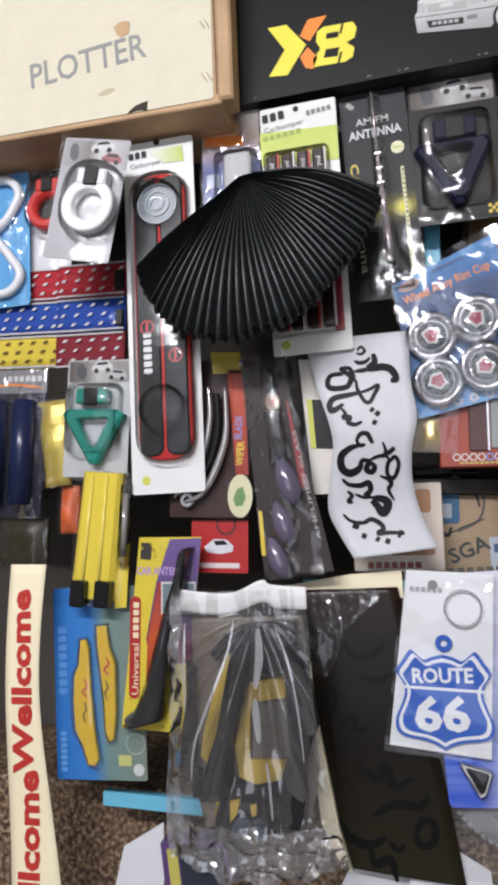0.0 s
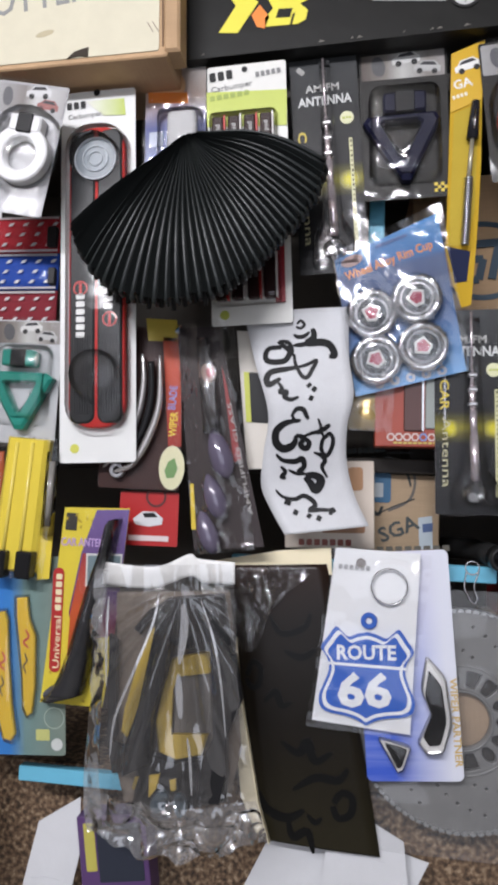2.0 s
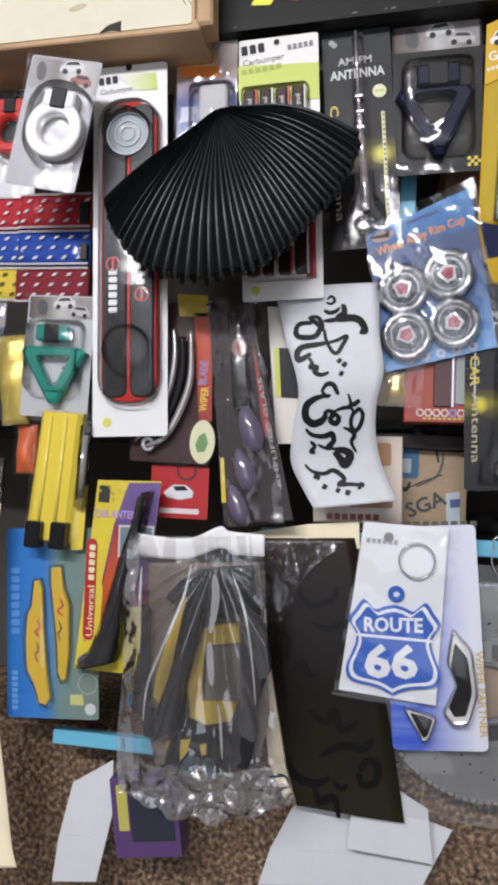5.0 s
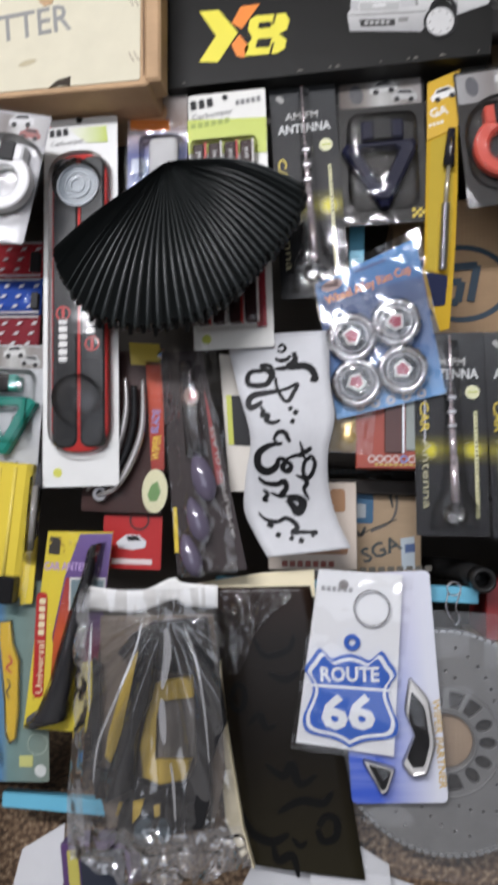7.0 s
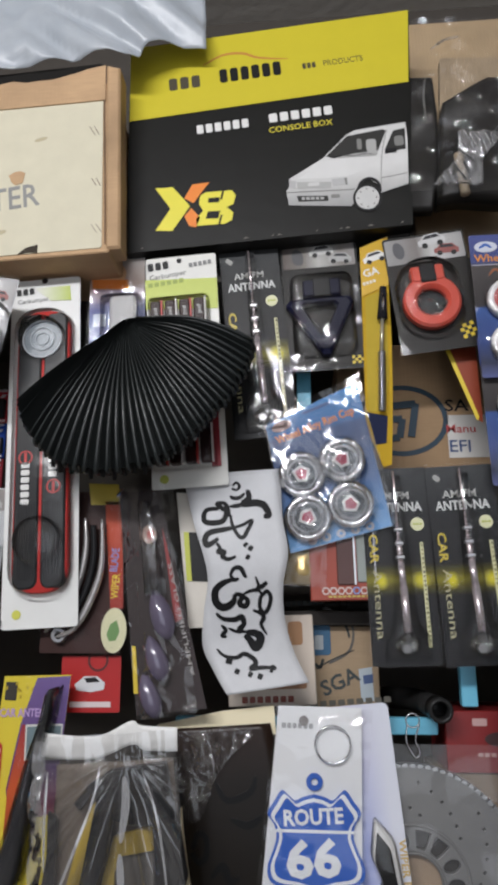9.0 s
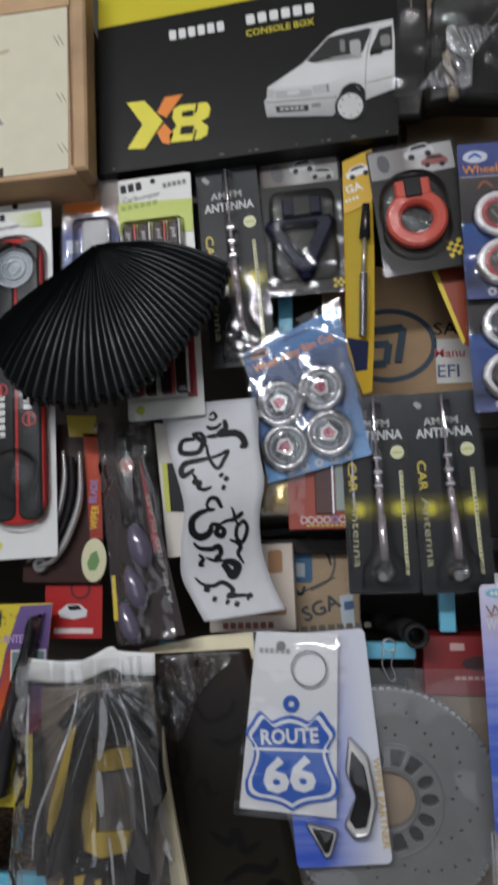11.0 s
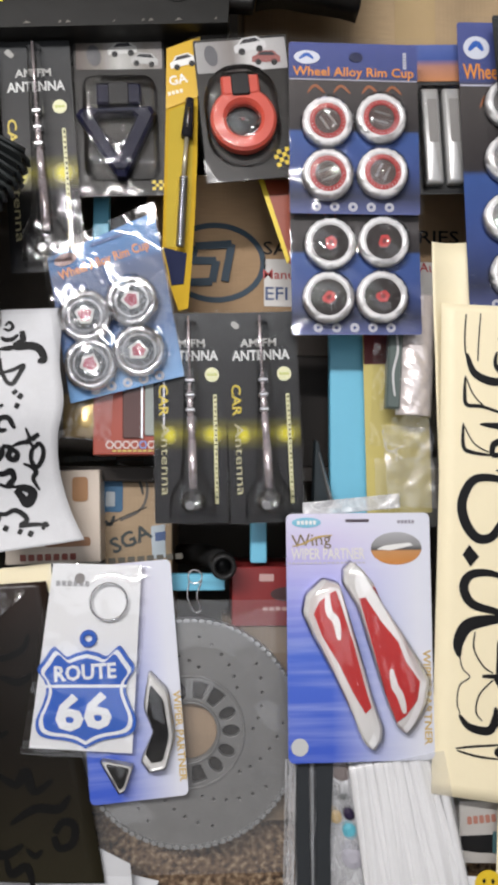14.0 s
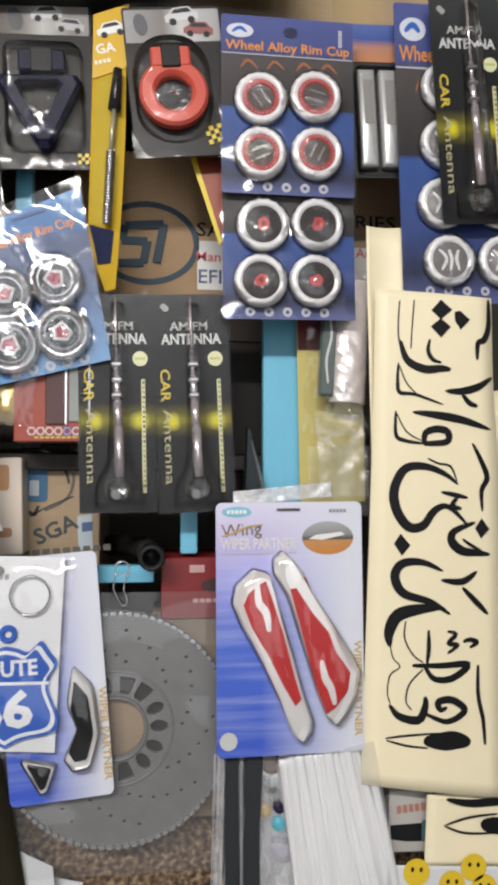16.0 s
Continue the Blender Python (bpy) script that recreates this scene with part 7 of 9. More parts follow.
    part("header", sheet(lambda u, v: tuple(a + (b - a) * v for a, b in zip(rim_top[int(round(u * 40))], rim_low[int(round(u * 40))])), gather, 40, 6, 0.0004), WHITE, o, "white folded paper header", True)
    top = (0.026, 0.1222)
    SHINE_LINES = (([(0.0282, 0.1049), (0.029, 0.0798), (0.0224, 0.0445)], 0.0085), ([(0.0215, 0.0349), (0.0215, 0.0158), (0.0226, -0.0095)], 0.0075), ([(0.0287, -0.0283), (0.0307, -0.047), (0.0318, -0.0841)], 0.003), ([(0.0037, 0.1158), (-0.0048, 0.0835), (-0.0267, 0.0353), (-0.0467, -0.0096), (-0.0527, -0.0478)], 0.003), ([(0.0468, 0.1084), (0.0588, 0.0697), (0.0653, 0.0221), (0.0682, -0.028)], 0.0025), ([(-0.0506, 0.1138), (-0.0541, 0.0711), (-0.0552, 0.0225)], 0.003))
    foot = -h * 0.5

    def folds(px, pz):
        dx, dz = px - top[0], top[1] - pz
        d = math.hypot(dx, dz)
        ang = math.atan2(dx, max(dz, 0.004))
        ray = (abs(noise.noise(Vector((ang * 4.5, 3.1, d * 5)))) - 0.25) * 0.022 + abs(noise.noise(Vector((ang * 8.0, 7.7, d * 12)))) * 0.004
        low = max(0.0, 1 - (pz - foot) / 0.075)
        crush = (abs(noise.noise(Vector((px * 24, pz * 40, 1.3)))) * 0.020 + abs(noise.noise(Vector((px * 70, pz * 90, 4.4)))) * 0.006) * low
        side = 0.012 * min(1.0, (abs(px) / 0.088) ** 4)
        spine = -0.009 * math.exp(-((px - top[0] + 0.03 * dz) / 0.0055) ** 2) * min(1, d / 0.03) * (1 - low)
        return -0.029 - ray * min(1.0, d / 0.06) - crush + spine + side + 0.014 * low
    left = smooth_path([(-0.071, 0.1447), (-0.0765, 0.1104), (-0.0822, 0.0155), (-0.0914, -0.0775), (-0.0933, -0.1395)], 8)
    right = smooth_path([(0.0762, 0.1423), (0.0783, 0.074), (0.0817, -0.011), (0.0912, -0.0877), (0.1014, -0.144)], 8)

    def edge(u, v):
        i = v * (len(left) - 1)
        k = min(int(i), len(left) - 2)
        t = i - k
        a = [left[k][q] + (left[k + 1][q] - left[k][q]) * t for q in (0, 1)]
        b = [right[k][q] + (right[k + 1][q] - right[k][q]) * t for q in (0, 1)]
        dip = -0.017 * math.sin(math.pi * u) * max(0.0, (v - 0.6) / 0.4) + 0.003 * math.sin(u * 31) * max(0.0, (v - 0.8) / 0.2)
        return a[0] + (b[0] - a[0]) * u, a[1] + (b[1] - a[1]) * u + dip
    part("clear_bag", sheet(lambda u, v: edge(u, v * 0.80), folds, 110, 110, 0.0001), film((34.0, 34.0, 7.0), 0.20, 0.17, 0.050, 0.08, 0.06, 3.1), o, "clear bag pulled into long folds", True)
    # White reflections along the bag's folds, laid on as pale ribbons.
    for line, wide in SHINE_LINES:
        part("fold_shine", brush(line, wide, 0.3, -0.0455, -0.0462), film((50.0, 50.0, 12.0), 0.12, 0.20, 0.30, 0.10, 0.08, 3.6), o, "pale ribbon for the shine along a film fold")
    part("bag_foot", sheet(lambda u, v: edge(u, 0.80 + v * 0.20), folds, 100, 50, 0.0001), film((30.0, 30.0, 24.0), 0.24, 0.20, 0.16, 0.10, 0.06, 4.2), o, "crumpled foot of the bag", True)
    part("bag_seam", sheet(lambda u, v: ((lambda p, q: (p[0] + (q[0] - p[0]) * u, p[1]))(edge(0.0, 0.06 + v * 0.94), edge(0.10, 0.06 + v * 0.94))), lambda px, pz: folds(px, pz) - 0.0008, 6, 54, 0.0001), film((50.0, 50.0, 16.0), 0.3, 0.12, 0.18, 0.15, 0.08, 5.3), o, "pale welded side seam", True)
    return o


trim_bag((-0.2262, -0.0120, 1.2089, 0.1690, 0.2843, -4.3)).scale = (0.973,) * 3


def vinyl_strip(place):
    x, y, z, w, h, tilt = place
    o = root("vinyl_strip", place, "black vinyl lettering strip on cream backing paper", "sticker strip")
    lay = lambda px, pz: -0.004 * math.sin((pz / h + 0.5) * 3.0) - 0.002 * math.cos(px / w * 3)
    left = smooth_path([(-0.0663, 0.1622), (-0.0609, 0.0778), (-0.0576, -0.0305), (-0.0538, -0.0955), (-0.0464, -0.1327)], 8)
    right = smooth_path([(0.0457, 0.155), (0.0539, 0.0692), (0.0647, -0.036), (0.0695, -0.1092), (0.0719, -0.1538)], 8)

    def edge(u, v):
        i = int(round(v * (len(left) - 1)))
        a, b = left[i], right[i]
        return a[0] + (b[0] - a[0]) * u, a[1] + (b[1] - a[1]) * u
    part("vinyl", sheet(edge, lay, 8, 32, 0.0003), fade([(0.0, (0.022, 0.019, 0.010)), (0.45, (0.010, 0.008, 0.006)), (0.8, (0.010, 0.007, 0.005)), (1.0, (0.024, 0.013, 0.009))], 2, 0.30), o, "dull black vinyl", True)
    gloss = paint(0.005, 0.005, 0.005, 0.35)
    draw = lambda pts, wd, th=0.3: part("brush_stroke", brush(pts, wd, th, -0.0003, -0.0006, None, 5, lay), gloss, o)
    draw([(-0.0524, 0.0415), (-0.0456, 0.0557), (-0.0371, 0.0506), (-0.0394, 0.0328), (-0.048, 0.0288), (-0.0538, 0.0386)], 0.006, 0.8)
    draw([(-0.0359, 0.0131), (-0.0225, 0.0235), (-0.0173, 0.0088), (-0.0059, 0.0113)], 0.008)
    draw([(-0.0089, 0.0662), (0.0091, 0.0578), (0.0253, 0.0658)], 0.008)
    draw([(-0.0211, -0.0291), (-0.0036, -0.0424), (0.0069, -0.0306), (0.0133, -0.0516), (0.0326, -0.043)], 0.010)
    draw([(-0.0135, -0.0804), (0.0122, -0.0686), (0.0358, -0.0726), (0.0474, -0.061)], 0.009)
    draw([(0.0288, -0.0959), (0.0382, -0.086), (0.0486, -0.0914), (0.0454, -0.1081), (0.0319, -0.1114), (0.0275, -0.0988)], 0.008, 0.8)
    draw([(-0.0517, -0.0796), (-0.0432, -0.0998), (-0.0223, -0.1096), (-0.0032, -0.1019)], 0.010)
    draw([(-0.0216, -0.1117), (-0.0178, -0.1293), (-0.002, -0.1242), (0.0022, -0.147)], 0.009)
    draw([(-0.0007, -0.1063), (0.0072, -0.1153), (0.0149, -0.1103)], 0.006)
    draw([(-0.0213, 0.104), (-0.0106, 0.0845), (0.0152, 0.0893), (0.0232, 0.1044)], 0.007)
    part("backing_edge", loft([([(-0.0601, 0.0838), (-0.0605, 0.0415), (-0.0562, -0.0195), (-0.0515, -0.0776), (-0.0509, -0.0888), (-0.0430, -0.1330), (-0.0560, -0.1193), (-0.0690, -0.083), (-0.0695, -0.0125)], 0.0005), ([(-0.0601, 0.0838), (-0.0605, 0.0415), (-0.0562, -0.0195), (-0.0515, -0.0776), (-0.0509, -0.0888), (-0.0430, -0.1330), (-0.0560, -0.1193), (-0.0690, -0.083), (-0.0695, -0.0125)], -0.012)]), CREAM, o, "cream backing paper curling out")
    part("backing_top", prism([(-0.0806, 0.1681), (-0.0053, 0.1736), (0.052, 0.1723), (0.0502, 0.1423), (-0.0209, 0.1544), (-0.0648, 0.158)], 0.003, 0.002), CREAM, o, "cream backing paper top")
    f = bumps(0.012, 45, 65)
    part("clear_wrap", sheet(lambda u, v: ((u - 0.5) * 0.100 * (1 - 0.45 * v) - 0.030 + 0.012 * math.sin(v * 5), h * 0.5 - (0.062 + 0.03 * math.sin(u * 4)) * v), lambda px, pz: -0.006 - abs(f(px, pz)), 18, 14, 0.0001), film((44.0, 44.0, 36.0), 0.45, 0.07, 0.016, 0.20, 0.06, 0.4), o, "crumpled clear wrap", True)
    return o


vinyl_strip((-0.0940, 0.0430, 1.1881, 0.1159, 0.3169, -7.3)).scale = (1.0140,) * 3


def route_tag(place):
    x, y, z, w, h, tilt = place
    o = root("route_badge_pack", place, "white bagged card with blue ROUTE 66 shield badge", "hanging pack")
    part("card", prism([(-0.0434, 0.0913), (0.0456, 0.0947), (0.05, -0.0924), (-0.0523, -0.0916)], 0.0006, 0.0), paint(0.78, 0.79, 0.80, 0.35, 0, 0.04, 0.03), o)
    blue = paint(0.035, 0.12, 0.50, 0.3, 0, 0.05, 0.02)
    white = paint(0.80, 0.82, 0.84, 0.3, 0, 0.03, 0.02)
    half = [(0, 0.92), (0.22, 0.87), (0.40, 0.80), (0.55, 0.92), (0.68, 1.0), (0.84, 0.78), (0.98, 0.56), (0.84, 0.34), (0.80, 0.10), (0.90, -0.20), (1.0, -0.45), (0.97, -0.68), (0.80, -0.79), (0.45, -0.84), (0.20, -0.91), (0, -1.02)]
    sx = sz = 0.0493
    cx, cz = (0.0006, -0.0383)

    def shield(k, y0, y1, name, m, label=""):
        pts = smooth_path([(a * k, b * k) for a, b in half], 3)
        full = pts + [(-a, b) for a, b in reversed(pts[1:-1])]
        full = turned([(cx + a * sx, cz + b * sz) for a, b in full], 4, cx, cz)
        part(name, prism(full, y0, y1), m, o, label)
    shield(1.0, -0.0008, -0.0040, "shield", blue, "blue shield badge")
    shield(0.93, -0.0040, -0.0044, "shield_outline", white, "white outline")
    shield(0.85, -0.0044, -0.0048, "shield_field", blue)
    part("eyelet", washer(*(-0.0019, 0.0187), 0.0087, 0.0035, -0.0008, -0.0038, 24), blue, o, "blue eyelet")
    part("shield_rule", prism(turned(rrect(*(-0.0001, -0.0273), 0.0812, 0.0029, 0.0003, 1), 3, *(-0.0001, -0.0273)), -0.0048, -0.0052), white, o)
    lettering("ROUTE", o, *(-0.0019, -0.0144), 0.0145, white, -0.0053, 6.6, 0.0615, 0.045)
    lettering("66", o, *(-0.0004, -0.0544), 0.0325, white, -0.0053, 6.9, 0.0557, 0.05)
    bars(o, *(-0.0222, 0.0725), 0.0348, 0.0052, 6, paint(0.35, 0.35, 0.36), -0.0008, 2)
    part("header_disc", prism(oval(*(-0.0155, 0.0779), 0.0052, 0.0052), -0.0008, -0.0012), paint(0.2, 0.18, 0.17), o)
    part("key_ring", washer(*(0.0158, 0.0568), 0.0197, 0.0174, -0.004, -0.0065, 30), CHROME, o, "chrome key ring", True)
    left = [(-0.0456, 0.0941), (-0.058, -0.096)]
    f = bumps(0.004, 35, 66)
    part("clear_bag", sheet(lambda u, v: (left[0][0] + (left[1][0] - left[0][0]) * v + u * w * (1.02 + 0.04 * v), left[0][1] + (left[1][1] - left[0][1]) * v), lambda px, pz: -0.0065 - abs(f(px, pz)), 20, 30, 0.0001), film((14.0, 14.0, 22.0), 0.20, 0.06, 0.0, 0.03, 0.06, 0.8), o, "clear bag", True)
    return o


route_tag((-0.0198, 0.0310, 1.2737, 0.1006, 0.1881, 3.5)).scale = (1.0209,) * 3


def wing_pack(place, mat, wings, base, label, seed, title=True, panels=()):
    """Card with two wing-shaped stick-on reflectors under a blister."""
    x, y, z, w, h, tilt = place
    o = root("wing_reflector_pack", place, label, "hanging pack", "wing reflector packs")
    m, n, l, p = nodes_of("blue_lilac_print")
    sep = n.new("ShaderNodeSeparateXYZ")
    l.new(mapped(n, l, 1.0, "Generated"), sep.inputs[0])
    up = ramp(n, l, sep.outputs[2], [(0.0, (0.045, 0.10, 0.52)), (0.45, (0.06, 0.13, 0.56)), (0.72, (0.35, 0.35, 0.70)), (0.86, (0.52, 0.47, 0.70)), (1.0, (0.66, 0.64, 0.78))])
    side = ramp(n, l, sep.outputs[0], [(0.30, (0, 0, 0)), (0.90, (1, 1, 1))])
    streak = noise_of(n, l, mapped(n, l, (6, 1, 120)), 1.0, 3)
    up = mixed(n, l, ramp(n, l, streak, [(0.45, (0, 0, 0)), (0.8, (0.35, 0.35, 0.35))]), up, (0.55, 0.60, 0.80))
    l.new(mixed(n, l, side, up, (0.66, 0.68, 0.76)), p.inputs["Base Color"])
    p.inputs["Roughness"].default_value = 0.3
    card(o, w, h, m, 0.006, 0.0010)
    silver = paint(0.90, 0.89, 0.87, 0.18, 0.25)
    for row, raw in enumerate(wings):
        pts = []
        for p, q in zip(raw, raw[1:] + raw[:1]):
            pts += [(p[0] + (q[0] - p[0]) * s, p[1] + (q[1] - p[1]) * s) for s in (0.09, 0.91)]
        k = len(pts)
        cx, cz = sum(q[0] for q in pts) / k, sum(q[1] for q in pts) / k
        ins = lambda s, t: [(cx + (a - cx) * s, cz + (b - cz) * t) for a, b in pts]
        rim = part("wing_rim", loft([(pts, -0.0008), (pts, -0.006), (ins(0.90, 0.975), -0.010), (ins(0.74, 0.92), -0.009)]), silver, o, "silver moulded rim")
        part("wing_cover", loft([(ins(1.05, 1.02), -0.0008), (ins(1.04, 1.015), -0.009), (ins(0.92, 0.97), -0.0145), (ins(0.5, 0.8), -0.0155)], cap_back=False), film((40.0, 40.0, 20.0), 0.12, 0.06, 0.006, 0.0, 0.05, 3.7 + row), o, "clear moulded cover", True)
        if panels:
            face, curl = panels[row]
            part("wing", loft([(face, -0.006), (face, -0.0110)]), base, rim, "reflector panel")
            part("wing_glint", brush(curl, 0.0075, 0.4, -0.0110, -0.0118), silver, rim, "silver curl")
            continue
        part("wing", loft([(ins(0.72, 0.80), -0.006), (ins(0.68, 0.76), -0.0115)]), base, rim, "reflector panel")
        if title:
            part("wing_glint", brush([(cx - 0.004, cz + 0.022), (cx + 0.002, cz + 0.008), (cx - 0.001, cz - 0.004), (cx + 0.006, cz - 0.018)], 0.006, 0.2, -0.0115, -0.0122), paint(0.60, 0.50, 0.48, 0.2, 0.5), rim, "silver curl")
    if title:
        part("logo_oval", prism(oval(*(-0.0531, 0.1143), 0.0148, 0.0051), -0.0004, -0.0008), paint(0.20, 0.50, 0.65), o, "teal oval logo")
        bars(o, *(-0.0531, 0.1143), 0.0205, 0.004, 5, WHITE, -0.0009)
        lettering("Wing", o, *(-0.0483, 0.0962), 0.0125, paint(0.20, 0.15, 0.08), -0.0008, 4, 0.0400)
        part("title_flourish", brush([(-0.0680, 0.0905), (-0.0560, 0.0935), (-0.0420, 0.0995), (-0.0270, 0.1015)], 0.0020, 0.2, -0.0011, -0.0013), paint(0.50, 0.36, 0.12), o, "thin gold flourish")
        bars(o, -0.0330, 0.0735, 0.0800, 0.0018, 18, paint(0.50, 0.48, 0.55), -0.0008)
        lettering("WIPER PARTNER", o, *(-0.0314, 0.0821), 0.0108, paint(0.70, 0.68, 0.66), -0.0008, 0, 0.0752, 0.03)
        part("hang_slot", prism(rrect(*(-0.0011, 0.1158), 0.0239, 0.0028, 0.0005), -0.0004, -0.0008), paint(0.08, 0.06, 0.08), o)
        bars(o, *(0.0489, 0.1143), 0.0182, 0.0034, 5, paint(0.30, 0.28, 0.33), -0.0006)
        part("picture_oval", prism(oval(*(0.0386, 0.0874), 0.0262, 0.0165), -0.0004, -0.0008), fade([(0.0, (0.55, 0.22, 0.05)), (0.42, (0.5, 0.25, 0.1)), (0.47, (0.07, 0.07, 0.07)), (0.6, (0.25, 0.25, 0.25)), (1.0, (0.4, 0.4, 0.42))], 2), o, "oval picture")
        flat("picture_blade", [(0.0186, 0.0866), (0.0267, 0.0905), (0.0527, 0.0932), (0.0557, 0.0902), (0.0326, 0.0854)], WHITE, o, -0.0009)
        part("seal_sticker", prism(oval(*(-0.0623, -0.1076), 0.0086, 0.0086), -0.0004, -0.0009), paint(0.55, 0.56, 0.55), o, "round silver seal")
    gold = paint(0.60, 0.42, 0.14, 0.35)
    lettering("WIPER PARTNER", o, w * 0.455, -h * 0.25, 0.0075, gold, -0.0008, -90, h * 0.38, 0.02)
    return o


red_panels = (
    ([(-0.048, 0.0242), (-0.0429, 0.0352), (-0.0338, 0.0431), (-0.0258, 0.047), (-0.0219, 0.036), (-0.0093, -0.0032), (0.0023, -0.0483), (0.0081, -0.0673), (0.002, -0.0733), (-0.0098, -0.0532), (-0.0235, -0.025), (-0.0402, 0.0032)], [(-0.0348, 0.0461), (-0.033, 0.0271), (-0.0261, 0.017), (-0.0233, -0.001)]),
    ([(-0.0019, 0.0388), (0.0042, 0.0397), (0.0199, 0.0155), (0.0357, -0.0036), (0.0435, -0.0237), (0.0573, -0.0438), (0.0541, -0.0618), (0.042, -0.0767), (0.0329, -0.0826), (0.0222, -0.0545), (0.0107, -0.0094)], [(0.0284, -0.0305), (0.0313, -0.0466), (0.0372, -0.0576), (0.041, -0.0737)]),
)
wing_pack((0.2553, 0.0000, 1.2993, 0.1475, 0.2466, -0.6), None, ([(-0.0377, 0.0581), (-0.0227, 0.054), (-0.0188, 0.0419), (-0.0033, -0.0092), (0.0101, -0.0594), (0.0199, -0.0885), (0.0187, -0.1004), (0.0116, -0.1104), (0.0047, -0.1063), (-0.01, -0.0752), (-0.0296, -0.033), (-0.0492, 0.0032), (-0.058, 0.0243), (-0.0548, 0.0423)], [(-0.0166, 0.0669), (-0.0085, 0.0748), (-0.0035, 0.0718), (0.0201, 0.0355), (0.0428, 0.0013), (0.0595, -0.0269), (0.0683, -0.0439), (0.0641, -0.0669), (0.0539, -0.0858), (0.0448, -0.0957), (0.0349, -0.0886), (0.0251, -0.0655), (0.0135, -0.0264), (-0.0029, 0.0298), (-0.0167, 0.0529)]), paint(0.50, 0.03, 0.03, 0.25), "blue lilac card with two red silver wing reflectors", 71, True, red_panels)
wing_pack((0.0220, 0.0400, 1.2470, 0.1013, 0.2433, -5.2), None, ([(-0.0369, -0.074), (-0.0133, -0.0801), (-0.0027, -0.0841), (-0.0127, -0.1063), (-0.019, -0.1087)], [(0.02, 0.0102), (0.038, -0.0125), (0.0418, -0.059), (0.0299, -0.0901), (0.0127, -0.0915), (0.0049, -0.0788), (0.0205, -0.0501), (0.0118, -0.0252)]), GLOSS_BLACK, "blue lilac card with black wing reflectors behind the badge", 72, False)


def pierced(outer, holes, back, front, bevel=0.0008):
    """A flat plate with openings through it."""
    cu = bpy.data.curves.new("plate", "CURVE")
    cu.dimensions, cu.fill_mode, cu.extrude, cu.bevel_depth, cu.bevel_resolution = "2D", "BOTH", (back - front) / 2 - bevel, bevel, 1
    for pts in [outer] + holes:
        sp = cu.splines.new("POLY")
        sp.points.add(len(pts) - 1)
        sp.use_cyclic_u = True
        for q, (a, b) in zip(sp.points, pts):
            q.co = (a, b, 0, 1)
    ob = new("plate", cu)
    bpy.context.view_layer.update()
    me = bpy.data.meshes.new_from_object(ob.evaluated_get(bpy.context.evaluated_depsgraph_get()))
    bpy.data.objects.remove(ob)
    bpy.data.curves.remove(cu)
    bm = bmesh.new()
    bm.from_mesh(me)
    bpy.data.meshes.remove(me)
    for v in bm.verts:
        v.co = (v.co.x, (back + front) / 2 - v.co.z, v.co.y)
    return bm


def brake_cover(at, r):
    """A drilled silver cover disc in a bag."""
    o = root("disc_cover", (*at, 0, 0, 0), "grey drilled brake disc cover in a clear bag", "disc cover")
    grey = paint(0.20, 0.20, 0.195, 0.40, 0.2, 0.30, 0.2)
    holes = [oval(0, 0, r * 0.25, r * 0.25, 40)]
    for k in range(14):
        a = 13 + 360 / 7 * (k // 2) + (12 if k % 2 else -12)
        if (k // 2) % 2:
            quad = smooth_path([(0.29, 0.036), (0.31, 0.050), (0.42, 0.076), (0.445, 0.060), (0.45, -0.060), (0.42, -0.070), (0.31, -0.048), (0.29, -0.030)], 3)
        else:
            quad = [(0.370 + 0.084 * math.cos(q), 0.058 * math.sin(q)) for q in (2 * math.pi * i / 18 for i in range(18))]
        holes.append(turned([(px * r, pz * r) for px, pz in quad], a))
    for k in range(9):
        for j in range(6):
            a = radians(40 * k - 78 + 8.5 * j)
            rr = r * (0.57 + 0.054 * j)
            holes.append(oval(rr * math.cos(a), rr * math.sin(a), 0.0024, 0.0024, 10))
    part("disc_face", pierced(oval(0, 0, r * 0.99, r * 0.99, 90), holes, 0.002, -0.005), grey, o, "grey drilled and slotted face")
    part("hub_lip", washer(0, 0, r * 0.275, r * 0.25, -0.004, -0.0085, 48, bevel=0.001), grey, o, "", True)
    part("slot_lip", washer(0, 0, r * 0.50, r * 0.475, -0.004, -0.0062, 60, bevel=0.0008), grey, o, "", True)
    # Added disc, no real card: it only darkens what shows through the openings.
    part("slot_darkener", prism(oval(0, 0, r * 0.92, r * 0.92), 0.008, 0.0075), paint(0.03, 0.027, 0.023, 0.6, 0, 0.4), o, "dark disc added so the openings look dark")
    part("hub_pad", prism(oval(0, 0, r * 0.25, r * 0.25), 0.006, 0.003), cardboard(0.35, 0.25, 0.16), o, "brown card showing in the hub")
    part("disc_rim", washer(0, 0, r * 1.0, r * 0.972, 0.001, -0.008, 90, bevel=0.002), paint(0.30, 0.31, 0.31, 0.28, 0.5), o, "bright rounded rim", True)
    bm = bmesh.new()
    for k in range(90):
        a = 4 * k
        prism(turned(rrect(r * 0.982, 0, r * 0.034, r * 0.050, 0.001, 1), a), -0.002, -0.0086, bm)
    part("rim_teeth", bm, paint(0.40, 0.41, 0.41, 0.22, 0.5), o, "ribbed bright edge")
    f = bumps(0.010, 16, 73)
    lay = lambda px, pz: -0.014 - abs(f(px, pz))
    part("clear_bag", sheet(lambda u, v: ((u - 0.5) * r * 2.25, (0.5 - v) * r * 2.35), lay, 30, 30, 0.0001), film((11.0, 11.0, 9.0), 0.045, 0.035, 0.07, 0.05, 0.09, 0.5), o, "thin clear bag", True)
    return o


